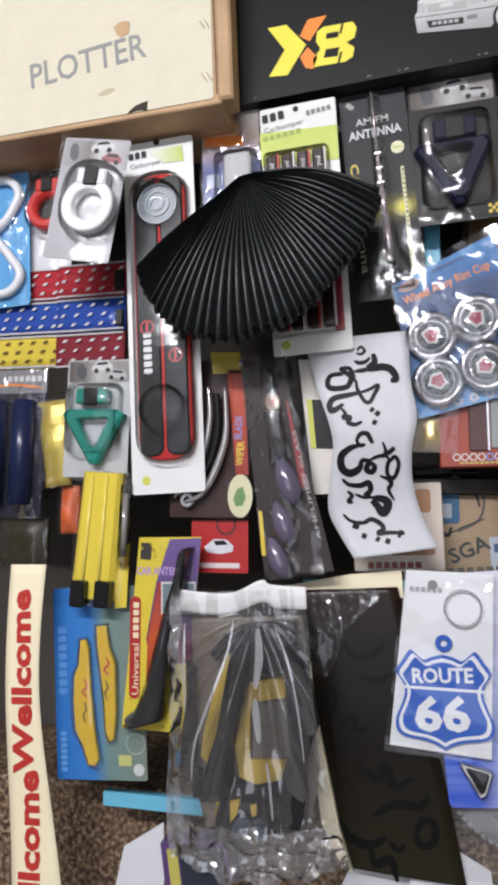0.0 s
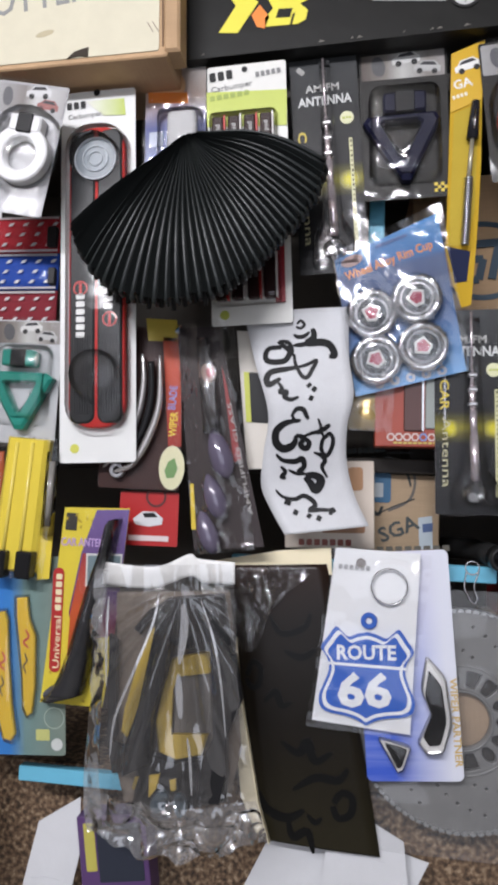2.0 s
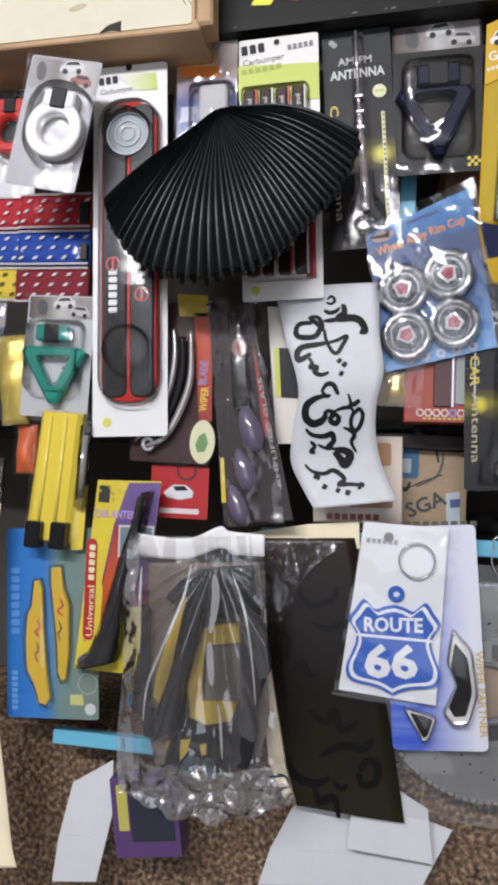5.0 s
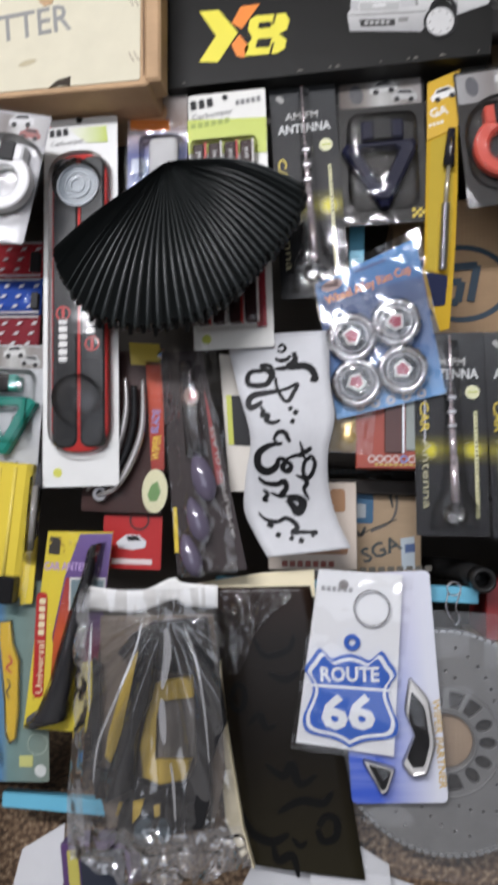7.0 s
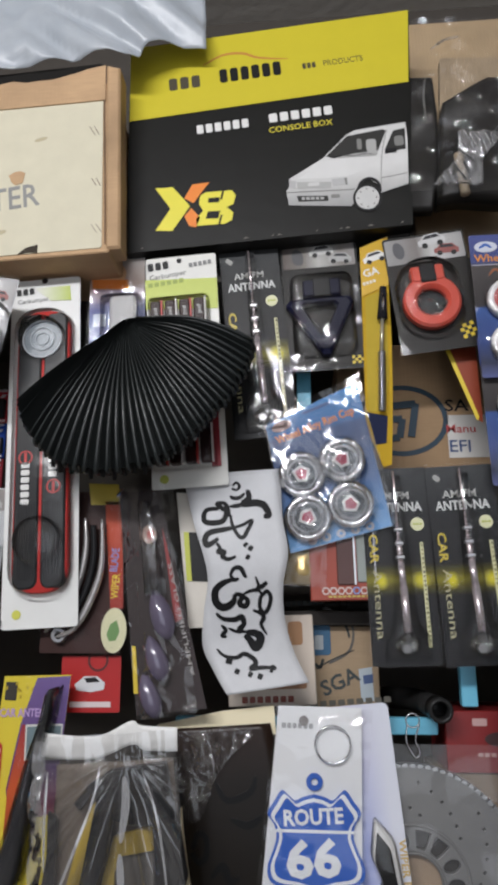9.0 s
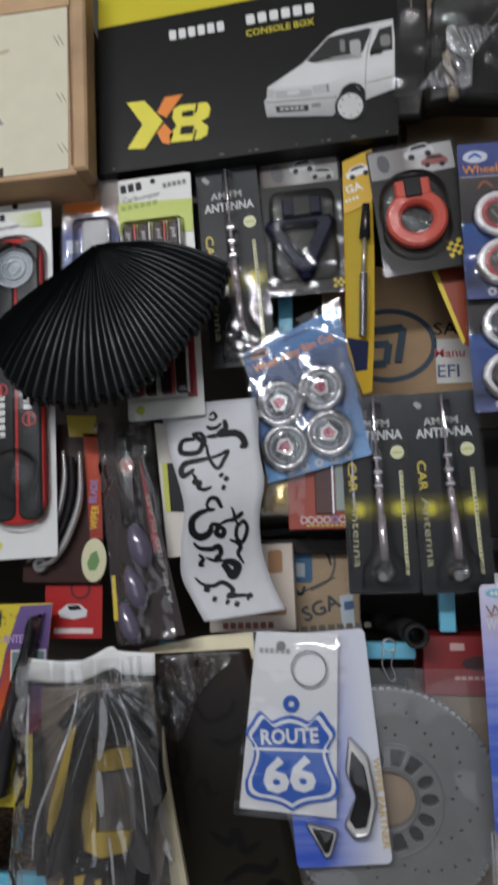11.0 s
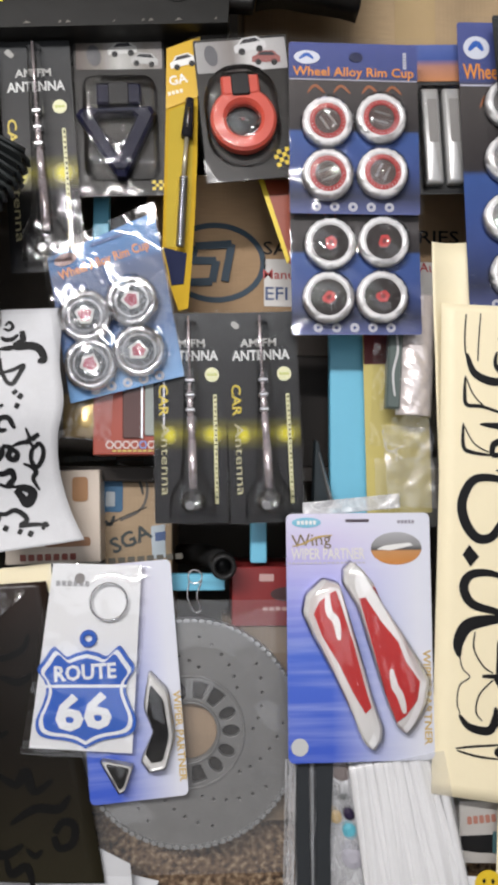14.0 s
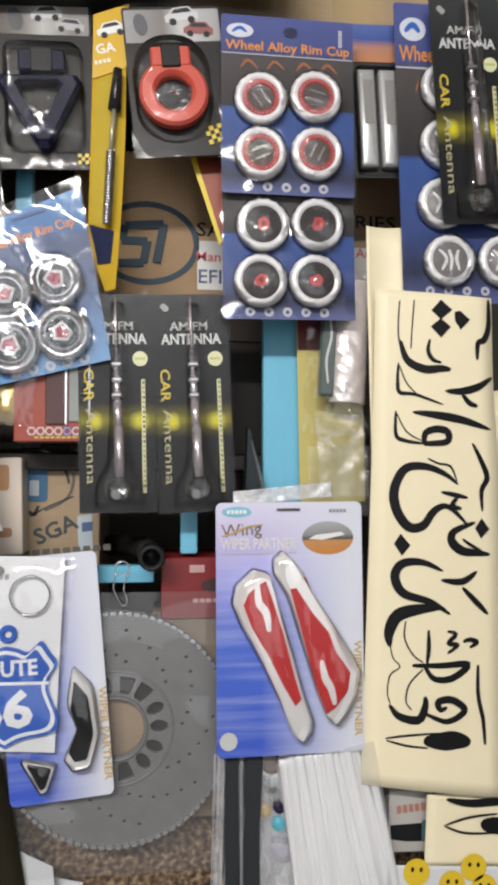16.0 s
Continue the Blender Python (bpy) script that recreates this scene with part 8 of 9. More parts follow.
brake_cover((0.0829, 0.0620, 1.1881), 0.1198)


def strips_bag(place):
    x, y, z, w, h, tilt = place
    o = root("rubber_strip_bag", place, "grey rubber strips in a long clear bag", "bagged part")
    dark = paint(0.030, 0.034, 0.038, 0.35, 0, 0.15, 0.05)
    for pts in ([(-0.0219, 0.084), (-0.0069, 0.0834), (-0.0007, -0.0985), (-0.0168, -0.0979)], [(-0.0029, 0.0835), (0.0181, 0.0839), (0.0158, 0.0109), (0.0193, -0.0991), (0.0013, -0.0985)]):
        k = sum(p[0] for p in pts) / 4
        part("rubber_strip", loft([(pts, 0.002), (pts, -0.004), ([(k + (a - k) * 0.8, b) for a, b in pts], -0.007)]), dark, o)
    part("pale_edge", prism([(-0.0059, 0.0834), (-0.0029, 0.0835), (0.0013, -0.0985), (-0.0007, -0.0985)], 0.0, -0.005), paint(0.22, 0.23, 0.24, 0.3), o, "paler joint between the strips")
    part("bag_edge", sheet(lambda u, v: ((-0.0318, 0.0778)[0] + u * 0.011, (0.5 - v) * h), lambda px, pz: -0.003 - 0.004 * math.cos(px * 300) ** 2, 6, 12, 0.0001), crumpled((60.0, 60.0, 6.0), 0.10, 0.4, 1.0, 0.08, 0.30, 0.12, 1.3), o, "pale clear border of the bag", True)
    film_over(o, w, h, 0.003, crumpled((40.0, 40.0, 4.0), 0.05, 0.25, 0.7, 0.04, 0.05, 0.12, 1.2), 74, pad=0.012)
    return o


strips_bag((0.2110, 0.0200, 1.0895, 0.0471, 0.1690, 1.3))


def tie_bundle(place):
    x, y, z, w, h, tilt = place
    o = root("cable_tie_bundle", place, "bundle of white nylon cable ties in film", "cable ties")
    rnd = random.Random(7)
    white = paint(0.92, 0.92, 0.92, 0.25, 0, 0.02, 0.0)
    for k in range(30):
        cx = (-0.48 + k / 29 * 0.96) * w
        dx = rnd.uniform(-0.005, 0.005)
        yy = -0.004 - 0.005 * math.sin(k * 0.9) * rnd.uniform(0.5, 1.0)
        line = smooth_path([(cx * 0.86 + dx, yy, h / 2), (cx * 0.95 + dx * 0.6, yy - 0.003, 0.02), (cx * 1.12 - dx, yy, -h / 2)], 5)
        part("cable_tie", rod(line, [0.0042] * len(line), 8), white, o, "", True)
    part("backing", prism([(-0.0434, 0.102), (0.0464, 0.0818), (0.0491, -0.1015), (-0.0499, -0.0756)], 0.004, 0.003), white, o)
    film_over(o, w, h, 0.004, film((60.0, 60.0, 8.0), 0.10, 0.05, 0.22, 0.0, 0.12, 9.0), 75, pad=0.004).location.y = -0.010
    return o


tie_bundle((0.3058, 0.0150, 1.0873, 0.0967, 0.1783, -10.2))


def parts_bag(place):
    """Milky bag of small bits between the strips and the ties."""
    x, y, z, w, h, tilt = place
    o = root("parts_bag", (x, y + 0.006, z, w, h, tilt), "milky clear bag with small coloured bits inside", "bagged part")
    pts = [(-0.0622, 0.0993), (-0.0289, 0.0923), (-0.0474, -0.0903), (-0.0971, -0.0783)]
    part("paper_lining", prism(pts, 0.006, 0.005), paint(0.55, 0.55, 0.56, 0.5, 0, 0.15), o, "whitish lining")
    for q, s, m in (((-0.0669, 0.0392), 0.007, paint(0.60, 0.42, 0.18)), ((-0.0548, 0.0218), 0.008, paint(0.10, 0.42, 0.52)), ((-0.0527, 0.0387), 0.006, paint(0.03, 0.02, 0.05)), ((-0.0558, 0.0616), 0.009, paint(0.16, 0.17, 0.17)), ((-0.0572, -0.0032), 0.012, paint(0.42, 0.41, 0.46)), ((-0.0552, 0.0818), 0.012, paint(0.20, 0.16, 0.15))):
        part("small_bit", loft([(turned(oval(*q, s, s * 1.3, 9), 20, *q), 0.005), (turned(oval(*q, s * 0.9, s * 1.1, 9), 30, *q), 0.0), (turned(oval(*q, s * 0.4, s * 0.5, 9), 30, *q), -0.002)]), m, o)
    l0, l1 = pts[0], pts[3]
    part("bag_film", sheet(lambda u, v: (l0[0] + (l1[0] - l0[0]) * v + u * (pts[1][0] - l0[0]) * (1 + 0.4 * v), l0[1] + (l1[1] - l0[1]) * v), bumps(0.004, 40, 88), 10, 24, 0.0001), crumpled((40.0, 40.0, 16.0), 0.08, 0.4, 1.0, 0.07, 0.28, 0.12, 1.4), o, "milky film", True)
    return o


parts_bag((0.3058, 0.0150, 1.0873, 0.0967, 0.1783, -10.2))


def info_box(place):
    x, y, z, w, h, tilt = place
    o = root("small_box", place, "small white and black printed box", "box")
    part("box_body", prism(rrect(0, 0, w, h, 0.001), 0.04, 0.0, bevel=0.0008), paint(0.50, 0.48, 0.45), o)
    flat("black_panel", [(-0.0224, -0.0034), (0.0225, -0.0011), (0.0231, -0.0201), (-0.004, -0.0199), (-0.021, -0.0173)], BLACK, o)
    bars(o, 0, h * 0.22, w * 0.7, 0.008, 5, paint(0.45, 0.2, 0.15), -0.0008, 6)
    flat("teal_panel", rrect(w * 0.36, -h * 0.15, w * 0.2, h * 0.35, 0.001), paint(0.08, 0.18, 0.2), o, -0.001)
    return o


info_box((0.3875, 0.0300, 1.0907, 0.0461, 0.0625, 1.6))


# ---- middle row behind ----
def capsule_box(place):
    x, y, z, w, h, tilt = place
    o = root("red_window_box", place, "red carton with two clear bulb windows", "box")
    part("box_body", prism(rrect(0, 0, w, h, 0.001), 0.03, 0.0, bevel=0.001), paint(0.33, 0.06, 0.035, 0.35), o)
    for q, m in (((-0.0024, 0.008), paint(0.10, 0.05, 0.045, 0.2)), ((0.0206, 0.0108), paint(0.30, 0.33, 0.31, 0.15))):
        part("window", prism(rrect(*q, 0.0204, 0.057, 0.002), -0.0004, -0.003, bevel=0.001), m, o, "clear window")
        part("window_edge", prism(rrect(q[0] + 0.0102, q[1], 0.002, 0.057, 0.0005), -0.001, -0.004), SATIN, o)
    for k in range(7):
        cx = (-0.30 + 0.10 * k) * w
        part("printed_ring", washer(cx, -h * 0.36, 0.0048, 0.0030, -0.0003, -0.0007, 6, bevel=0.0001), paint(0.62, 0.52, 0.48) if k != 4 else paint(0.2, 0.3, 0.6), o)
    bars(o, 0, -h * 0.445, w * 0.55, 0.0022, 9, paint(0.55, 0.45, 0.1), -0.0006)
    return o


capsule_box((0.0235, 0.0300, 1.5200, 0.0870, 0.0750, -0.7))


def spotted_box(place):
    x, y, z, w, h, tilt = place
    o = root("cream_box", place, "cream box with tan panels and red black print", "box")
    part("box_body", prism(rrect(0, 0, w, h, 0.002), 0.035, 0.0, bevel=0.001), paint(0.66, 0.57, 0.48, 0.4, 0, 0.06), o)
    part("tan_panel", prism(rrect(*(0.0291, 0.0289), 0.0166, 0.0262, 0.004), -0.0003, -0.0008), paint(0.42, 0.22, 0.10), o)
    part("tan_panel", prism(rrect(*(0.0154, -0.0267), 0.0483, 0.0097, 0.003), -0.0003, -0.0008), paint(0.36, 0.18, 0.09), o)
    bars(o, *(-0.005, -0.0421), 0.0607, 0.0069, 7, paint(0.25, 0.05, 0.03), -0.0006)
    return o


spotted_box((-0.0678, 0.0660, 1.4156, 0.0996, 0.0985, -1.7)).scale = (1.0264,) * 3


def window_card(place):
    x, y, z, w, h, tilt = place
    o = root("window_card", place, "cream card with black window and lime stripe", "card")
    part("card", prism([(-0.0324, 0.081), (0.0222, 0.0735), (0.0366, -0.0787), (-0.0245, -0.0779)], 0.001, 0.0), paint(0.66, 0.62, 0.55), o)
    flat("black_window", [(-0.0235, 0.0323), (0.0054, 0.0295), (0.0077, -0.0278), (-0.0231, -0.0248)], BLACK, o)
    flat("lime_stripe", [(-0.0255, 0.0324), (-0.0195, 0.0321), (-0.0181, -0.0251), (-0.0241, -0.0248)], paint(0.55, 0.58, 0.08), o, -0.0009)
    return o


window_card((-0.1405, 0.0300, 1.5313, 0.0570, 0.1549, -3.6))


def tube_box(place):
    x, y, z, w, h, tilt = place
    o = root("lamp_tube_pack", place, "clear pack with two frosted silver tubes and blue header", "hanging pack")
    card(o, w * 1.8, h, paint(0.05, 0.05, 0.05, 0.4), 0.002)
    part("header", prism(rrect(-w * 0.3, h * 0.42, w * 2.2, h * 0.26, 0.003), -0.0005, -0.0010), fade([(0.0, (0.50, 0.22, 0.10)), (0.4, (0.4, 0.2, 0.15)), (0.6, (0.06, 0.10, 0.30)), (1.0, (0.10, 0.14, 0.36))], 2), o, "orange and blue header")
    for k in range(2):
        cx = (-0.22 + 0.5 * k) * w
        part("frosted_tube", prism(rrect(cx, -h * 0.12, w * 0.40, h * 0.66, 0.002), -0.001, -0.011, bevel=0.003), paint(0.50, 0.50, 0.49, 0.3, 0.3), o, "frosted silver tube", True)
        part("tube_band", prism(rrect(cx + 0.001, -h * 0.02, w * 0.22, h * 0.3, 0.001), -0.010, -0.0115), paint(0.28, 0.27, 0.26, 0.3), o)
    blister(o, 0.02 * w, -h * 0.12, w * 0.98, h * 0.70, 0.016, 0.003)
    return o


tube_box((0.3503, 0.0200, 1.8483, 0.0477, 0.1605, -2.8))


def logo_carton(place):
    x, y, z, w, h, tilt = place
    top, bottom = z + h / 2, 1.640
    o = root("carton", (x, y, (top + bottom) / 2, w, top - bottom, 0), "brown corrugated carton with oval mark and parts print", "carton")
    dz = z - (top + bottom) / 2
    part("carton_body", prism(rrect(0, 0, w, top - bottom, 0.002, 2), 0.15, 0.0, bevel=0.001), cardboard(0.40, 0.26, 0.14), o)
    navy = paint(0.02, 0.045, 0.07, 0.6)
    q = (-0.1155, -0.0199)
    bm = bmesh.new()
    brush([(q[0] + 0.058 * math.cos(a), q[1] + dz + 0.046 * math.sin(a)) for a in [2 * math.pi * k / 24 for k in range(25)]], 0.0068, 1.0, -0.0004, -0.0007, bm, 2)
    part("oval_mark", bm, navy, o, "dark oval outline")
    for lift, pts in enumerate(([(-0.101, 0.0027), (-0.14, -0.0003), (-0.1445, -0.0182), (-0.1145, -0.018), (-0.1191, -0.0438), (-0.1471, -0.0452)], [(-0.125, 0.0003), (-0.096, 0.0026), (-0.1041, -0.0432)])):
        bm = bmesh.new()
        for k, (a, b) in enumerate(zip(pts, pts[1:])):
            brush([(a[0], a[1] + dz), ((a[0] + b[0]) / 2, (a[1] + b[1]) / 2 + dz), (b[0], b[1] + dz)], 0.0095, 1.0, -0.0004 - 0.0001 * (k + 6 * lift), -0.0010 - 0.0003 * (k + 6 * lift), bm, 2)
        part("mark_stroke", bm, navy, o, "angular navy stroke")
    white = paint(0.60, 0.58, 0.55)
    for a, b in ([(-0.0564, -0.0144), (0.1963, -0.0726)],):
        flat("white_panel", [(a[0], a[1] + dz), (b[0], a[1] + dz), (b[0], b[1] + dz), (a[0], b[1] + dz)], white, o, -0.0004)
    up = lambda p: (p[0], p[1] + dz)
    lettering("SA", o, *up((-0.0421, -0.0017)), 0.0161, INK, -0.0009, 0, 0.0308, 0.012)
    lettering("Manu", o, *up((-0.0388, -0.0338)), 0.0114, paint(0.42, 0.04, 0.04), -0.0010, 0, 0.0375, 0.008)
    lettering("EFI", o, *up((-0.0414, -0.0578)), 0.0161, paint(0.03, 0.06, 0.16), -0.0010, 0, 0.0268, 0.012)
    lettering("RIES", o, *up((0.1594, 0.0164)), 0.0161, INK, -0.0009, 0, 0.0496, 0.012)
    lettering("Auto P", o, *up((0.1585, -0.0216)), 0.0114, paint(0.42, 0.04, 0.04), -0.0010, 0, 0.0482, 0.008)
    lettering("R", o, *up((0.1628, -0.0507)), 0.0161, paint(0.03, 0.06, 0.16), -0.0010, 0, 0.0121, 0.012)
    return o


logo_carton((0.2230, 0.1200, 1.7397, 0.3985, 0.1775, -1.4))
# Made-up box: its black stands for the shaded void below the carton.
bb = root("void_box", (0.225, 0.115, 1.5563, 0.40, 0.166, 0), "black box added for the dark void under the brown carton", "box")
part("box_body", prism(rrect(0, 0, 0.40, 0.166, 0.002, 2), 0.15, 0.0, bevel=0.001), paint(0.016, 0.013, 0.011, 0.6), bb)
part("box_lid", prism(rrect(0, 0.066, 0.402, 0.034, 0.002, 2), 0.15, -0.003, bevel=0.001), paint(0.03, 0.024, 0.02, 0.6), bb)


def wire_clip(x, y, z):
    o = root("wire_clip", (x, y, z, 0, 0, 0), "small bent steel wire clip on the blue rail", "wire clip")
    pts = [(-0.006, 0.012), (-0.008, -0.004), (-0.003, -0.016), (0.002, -0.022), (0.006, -0.016), (0.002, -0.004), (0.007, 0.012)]
    part("wire", rod([(a, 0.0, b) for a, b in smooth_path(pts, 5)], 0.0009, 6), CHROME, o, "", True)
    part("wire_eye", washer(0.0, 0.016, 0.008, 0.0065, 0.0008, -0.0008, 18, bevel=0.0004), CHROME, o, "", True)


wire_clip(0.088, 0.040, 1.338)


def print_carton(place):
    x, y, z, w, h, tilt = place
    top, bottom = 1.4540, 1.0865
    o = root("carton", (x, y, (top + bottom) / 2, w, top - bottom, 0), "brown carton printed with dark bars and blue patch", "carton")
    dz = z - (top + bottom) / 2
    up = lambda p: (p[0], p[1] + dz)
    part("carton_body", prism(rrect(-0.028, 0, w - 0.016, top - bottom, 0.002, 2), 0.15, 0.0, bevel=0.001), cardboard(0.36, 0.26, 0.16), o)
    ink = paint(0.05, 0.055, 0.055, 0.7)
    bars(o, *up((-0.0644, 0.0649)), 0.0598, 0.0065, 9, ink, -0.0008, 3)
    bars(o, *up((-0.0497, 0.0516)), 0.0091, 0.013, 1, ink, -0.0008)
    part("printed_frame", brush([up(p) for p in [(-0.0349, 0.0412), (-0.0335, 0.0612), (-0.0024, 0.0636)]], 0.0014, 0.9, -0.0004, -0.0008), ink, o)
    part("printed_frame", brush([up(p) for p in [(-0.046, -0.0125), (-0.0268, -0.0019), (0.0005, 0.0095)]], 0.0014, 0.9, -0.0004, -0.0008), ink, o)
    part("printed_arrow", brush([up(p) for p in [(-0.0298, 0.0431), (-0.0276, 0.0551), (-0.0198, 0.0469), (-0.0089, 0.0387), (-0.0043, 0.0236)]], 0.004, 0.5, -0.0004, -0.0008), ink, o)
    part("printed_tick", brush([up(p) for p in [(-0.0469, -0.0065), (-0.041, -0.0106), (-0.0368, -0.0007)]], 0.004, 0.7, -0.0004, -0.0008), ink, o)
    part("side_label", prism([up(p) for p in [(0.005, -0.0126), (0.021, -0.0099), (0.0222, -0.048), (0.0072, -0.0497)]], -0.0004, -0.0008), paint(0.42, 0.48, 0.52, 0.5), o, "pale blue paper label")
    part("side_print", prism([up(p) for p in [(0.0098, -0.0197), (0.0219, -0.018), (0.0217, -0.028), (0.0106, -0.0297)]], -0.0008, -0.0011), paint(0.06, 0.10, 0.22, 0.5), o)
    part("patch_mark", prism(rrect(*up((-0.0414, 0.0184)), 0.0104, 0.0169, 0.001), -0.0009, -0.0013), paint(0.40, 0.44, 0.46, 0.6), o, "white mark on the patch")
    flat("blue_patch", rrect(*up((-0.0403, 0.0214)), 0.026, 0.0357, 0.004), paint(0.04, 0.12, 0.22, 0.6), o)
    lettering("SGA", o, *up((-0.0173, -0.0271)), 0.0170, paint(0.05, 0.06, 0.06, 0.7), -0.0008, 24, 0.0480, 0.03)
    lettering("S", o, *up((-0.0480, 0.0500)), 0.0150, ink, -0.0008, 180, 0.0090, 0.03)
    bars(o, *up((-0.0058, -0.0494)), 0.0975, 0.0065, 9, paint(0.12, 0.11, 0.09, 0.7), -0.0008, 4)
    part("printed_outline", brush([up(p) for p in [(-0.0325, 0.0592), (-0.0019, 0.0405), (-0.0045, 0.0096), (-0.0299, -0.0059)]], 0.003, 0.8, -0.0004, -0.0008), paint(0.10, 0.09, 0.08), o)
    return o


print_carton((0.0307, 0.1000, 1.4165, 0.1305, 0.1301, -1.2))


def red_carton(place):
    x, y, z, w, h, tilt = place
    top, bottom = z + h / 2, 1.2960
    o = root("red_box", (x + 0.02, y, (top + bottom) / 2, w, top - bottom, 0), "dark red printed box standing on a brown one", "box")
    part("box_body", prism(rrect(0, 0, w + 0.03, top - bottom, 0.002, 2), 0.10, 0.0, bevel=0.001), paint(0.22, 0.02, 0.02, 0.4), o)
    part("printed_frame", prism(rrect(-0.02, (top - bottom) / 2 - 0.012, 0.016, 0.008, 0.0005, 1), -0.0003, -0.0007), paint(0.55, 0.35, 0.33), o)
    part("printed_picture", prism(oval(0.004, (top - bottom) / 2 - 0.030, 0.020, 0.008, 18), -0.0003, -0.0007), paint(0.06, 0.03, 0.03, 0.4), o, "dark oval picture")
    bars(o, 0.0, (top - bottom) / 2 - 0.046, 0.05, 0.004, 7, paint(0.50, 0.30, 0.28), -0.0006)
    u = root("brown_box", (x + 0.02, y + 0.004, 1.1910, w, 0.2, 0), "plain brown box behind the disc cover", "box")
    part("box_body", prism(rrect(0, 0, w + 0.05, 0.2085, 0.002, 2), 0.10, 0.0, bevel=0.001), cardboard(0.24, 0.18, 0.12), u)
    part("box_tape", prism(rrect(0, 0.06, w + 0.049, 0.03, 0.001, 1), -0.0002, -0.0007), paint(0.22, 0.16, 0.10, 0.25), u)
    return o


red_carton((0.1662, 0.0700, 1.3355, 0.0865, 0.0511, -1.1))


def hose(place):
    x, y, z, w, h, tilt = place
    o = root("rubber_hose", (x, 0.0, z, 0, 0, 0), "black rubber hose end lying on the blue rail", "hose")
    bm = washer(0, -0.004, 0.0135, 0.0085, 0.06, 0.030, 24, bevel=0.002)
    part("hose_end", bm, paint(0.02, 0.02, 0.02, 0.35), o, "", True)
    part("hose_body", rod([(0, 0.055, -0.004), (-0.006, 0.09, -0.002), (-0.02, 0.13, 0.0), (-0.05, 0.18, -0.004)], 0.013, 14), paint(0.02, 0.02, 0.02, 0.35), o, "", True)
    return o


hose((0.1180, 0.0400, 1.3690, 0.0240, 0.0400, 0.0))


def silver_pack(place):
    x, y, z, w, h, tilt = place
    o = root("silver_roll_pack", place, "ribbed silver part in a crumpled clear bag", "bagged part")
    pleat = lambda px, pz: -0.013 + 0.010 * (abs(px - 0.008) / (w * 0.33)) ** 3 - 0.0022 * abs(noise.noise(Vector(((px - pz * 0.35) * 30, (pz + px * 0.5) * 170, 2.0)))) - 0.003 * abs(noise.noise(Vector((px * 60, pz * 40, 5.0))))
    part("silver_part", sheet(lambda u, v: (0.008 + (u - 0.5) * w * 0.66, 0.012 + (0.5 - v) * h * 0.84), pleat, 24, 60, 0.003), paint(0.72, 0.66, 0.64, 0.28, 0.35, 0.15, 0.3), o, "pale pinkish silver part", True)
    part("dark_label", prism(rrect(-w * 0.28, 0.004, w * 0.26, h * 0.66, 0.002), -0.002, -0.012, bevel=0.002), paint(0.10, 0.13, 0.12, 0.3), o, "dark green label")
    part("label_script", brush([(-w * 0.30, h * 0.25), (-w * 0.24, h * 0.1), (-w * 0.31, -0.01), (-w * 0.26, -h * 0.22)], 0.0025, 0.6, -0.012, -0.0125), paint(0.6, 0.6, 0.6), o)
    tail = [(-0.0349, -0.061), (0.0188, -0.054), (0.0342, -0.0983), (0.0339, -0.1464), (0.0044, -0.156), (-0.0137, -0.138), (-0.0087, -0.1016)]
    mid = (sum(p[0] for p in tail) / 7, sum(p[1] for p in tail) / 7)
    g = bumps(0.012, 40, 83)
    part("bag_tail", sheet(lambda u, v: (mid[0] + (u - 0.5) * 0.052 + 0.012 * (v - 0.5), mid[1] + (0.5 - v) * 0.085), lambda px, pz: -0.006 - abs(g(px, pz)), 18, 24, 0.0001), crumpled((40.0, 40.0, 40.0), 0.07, 0.35, 1.0, 0.06, 0.12, 0.12, 1.6), o, "grey crumpled end of the bag", True)
    film_over(o, w, h, 0.006, BAG, 81, pad=0.02)
    return o


silver_pack((0.3153, 0.0300, 1.5790, 0.0585, 0.1557, 3.2))
fs = root("film_scrap", (0.2553, 0.0000, 1.2993, 0.1475, 0.2466, -0.6), "crumpled pale plastic film above the wing reflector card", "plastic film")
fa = [(-0.0559, 0.1343), (0.0452, 0.1433), (0.045, 0.1193), (-0.056, 0.1193)]
fb = bumps(0.008, 45, 84)
part("film_sheet", sheet(lambda u, v: (fa[0][0] + (fa[1][0] - fa[0][0]) * u, fa[0][1] + (fa[1][1] - fa[0][1]) * u + (fa[3][1] - fa[0][1]) * v), lambda px, pz: 0.006 - abs(fb(px, pz)) * 0.6, 40, 10, 0.0004), crumpled((45.0, 45.0, 45.0), 0.08, 0.3, 1.0, 0.06, 0.45, 0.14, 1.7), fs, "pale crinkled film", True)
dw = root("dark_wedge", (0.2570, 0.0600, 1.5737, 0.0410, 0.5605, -0.6), "dark tapering rubber tip beside the blue post", "rubber part")
part("wedge", loft([([(-0.0407, -0.0714), (-0.0357, -0.0734), (-0.0203, -0.1396), (-0.0443, -0.1393)], -0.002), ([(-0.0397, -0.0734), (-0.0367, -0.0754), (-0.0243, -0.1395), (-0.0423, -0.1393)], -0.012)]), paint(0.02, 0.028, 0.032, 0.3), dw)
part("wedge_lip", loft([([(-0.0378, -0.0854), (-0.0348, -0.0854), (-0.0203, -0.1396), (-0.0273, -0.1395)], -0.010), ([(-0.0369, -0.0884), (-0.0359, -0.0884), (-0.0223, -0.1395), (-0.0253, -0.1395)], -0.016)]), paint(0.10, 0.10, 0.10, 0.3), dw, "paler edge")
yc = root("yellow_card", (0.3090, 0.0500, 1.5210, 0.0720, 0.2001, -1.1), "yellow card with red top, behind hanging packs", "card")
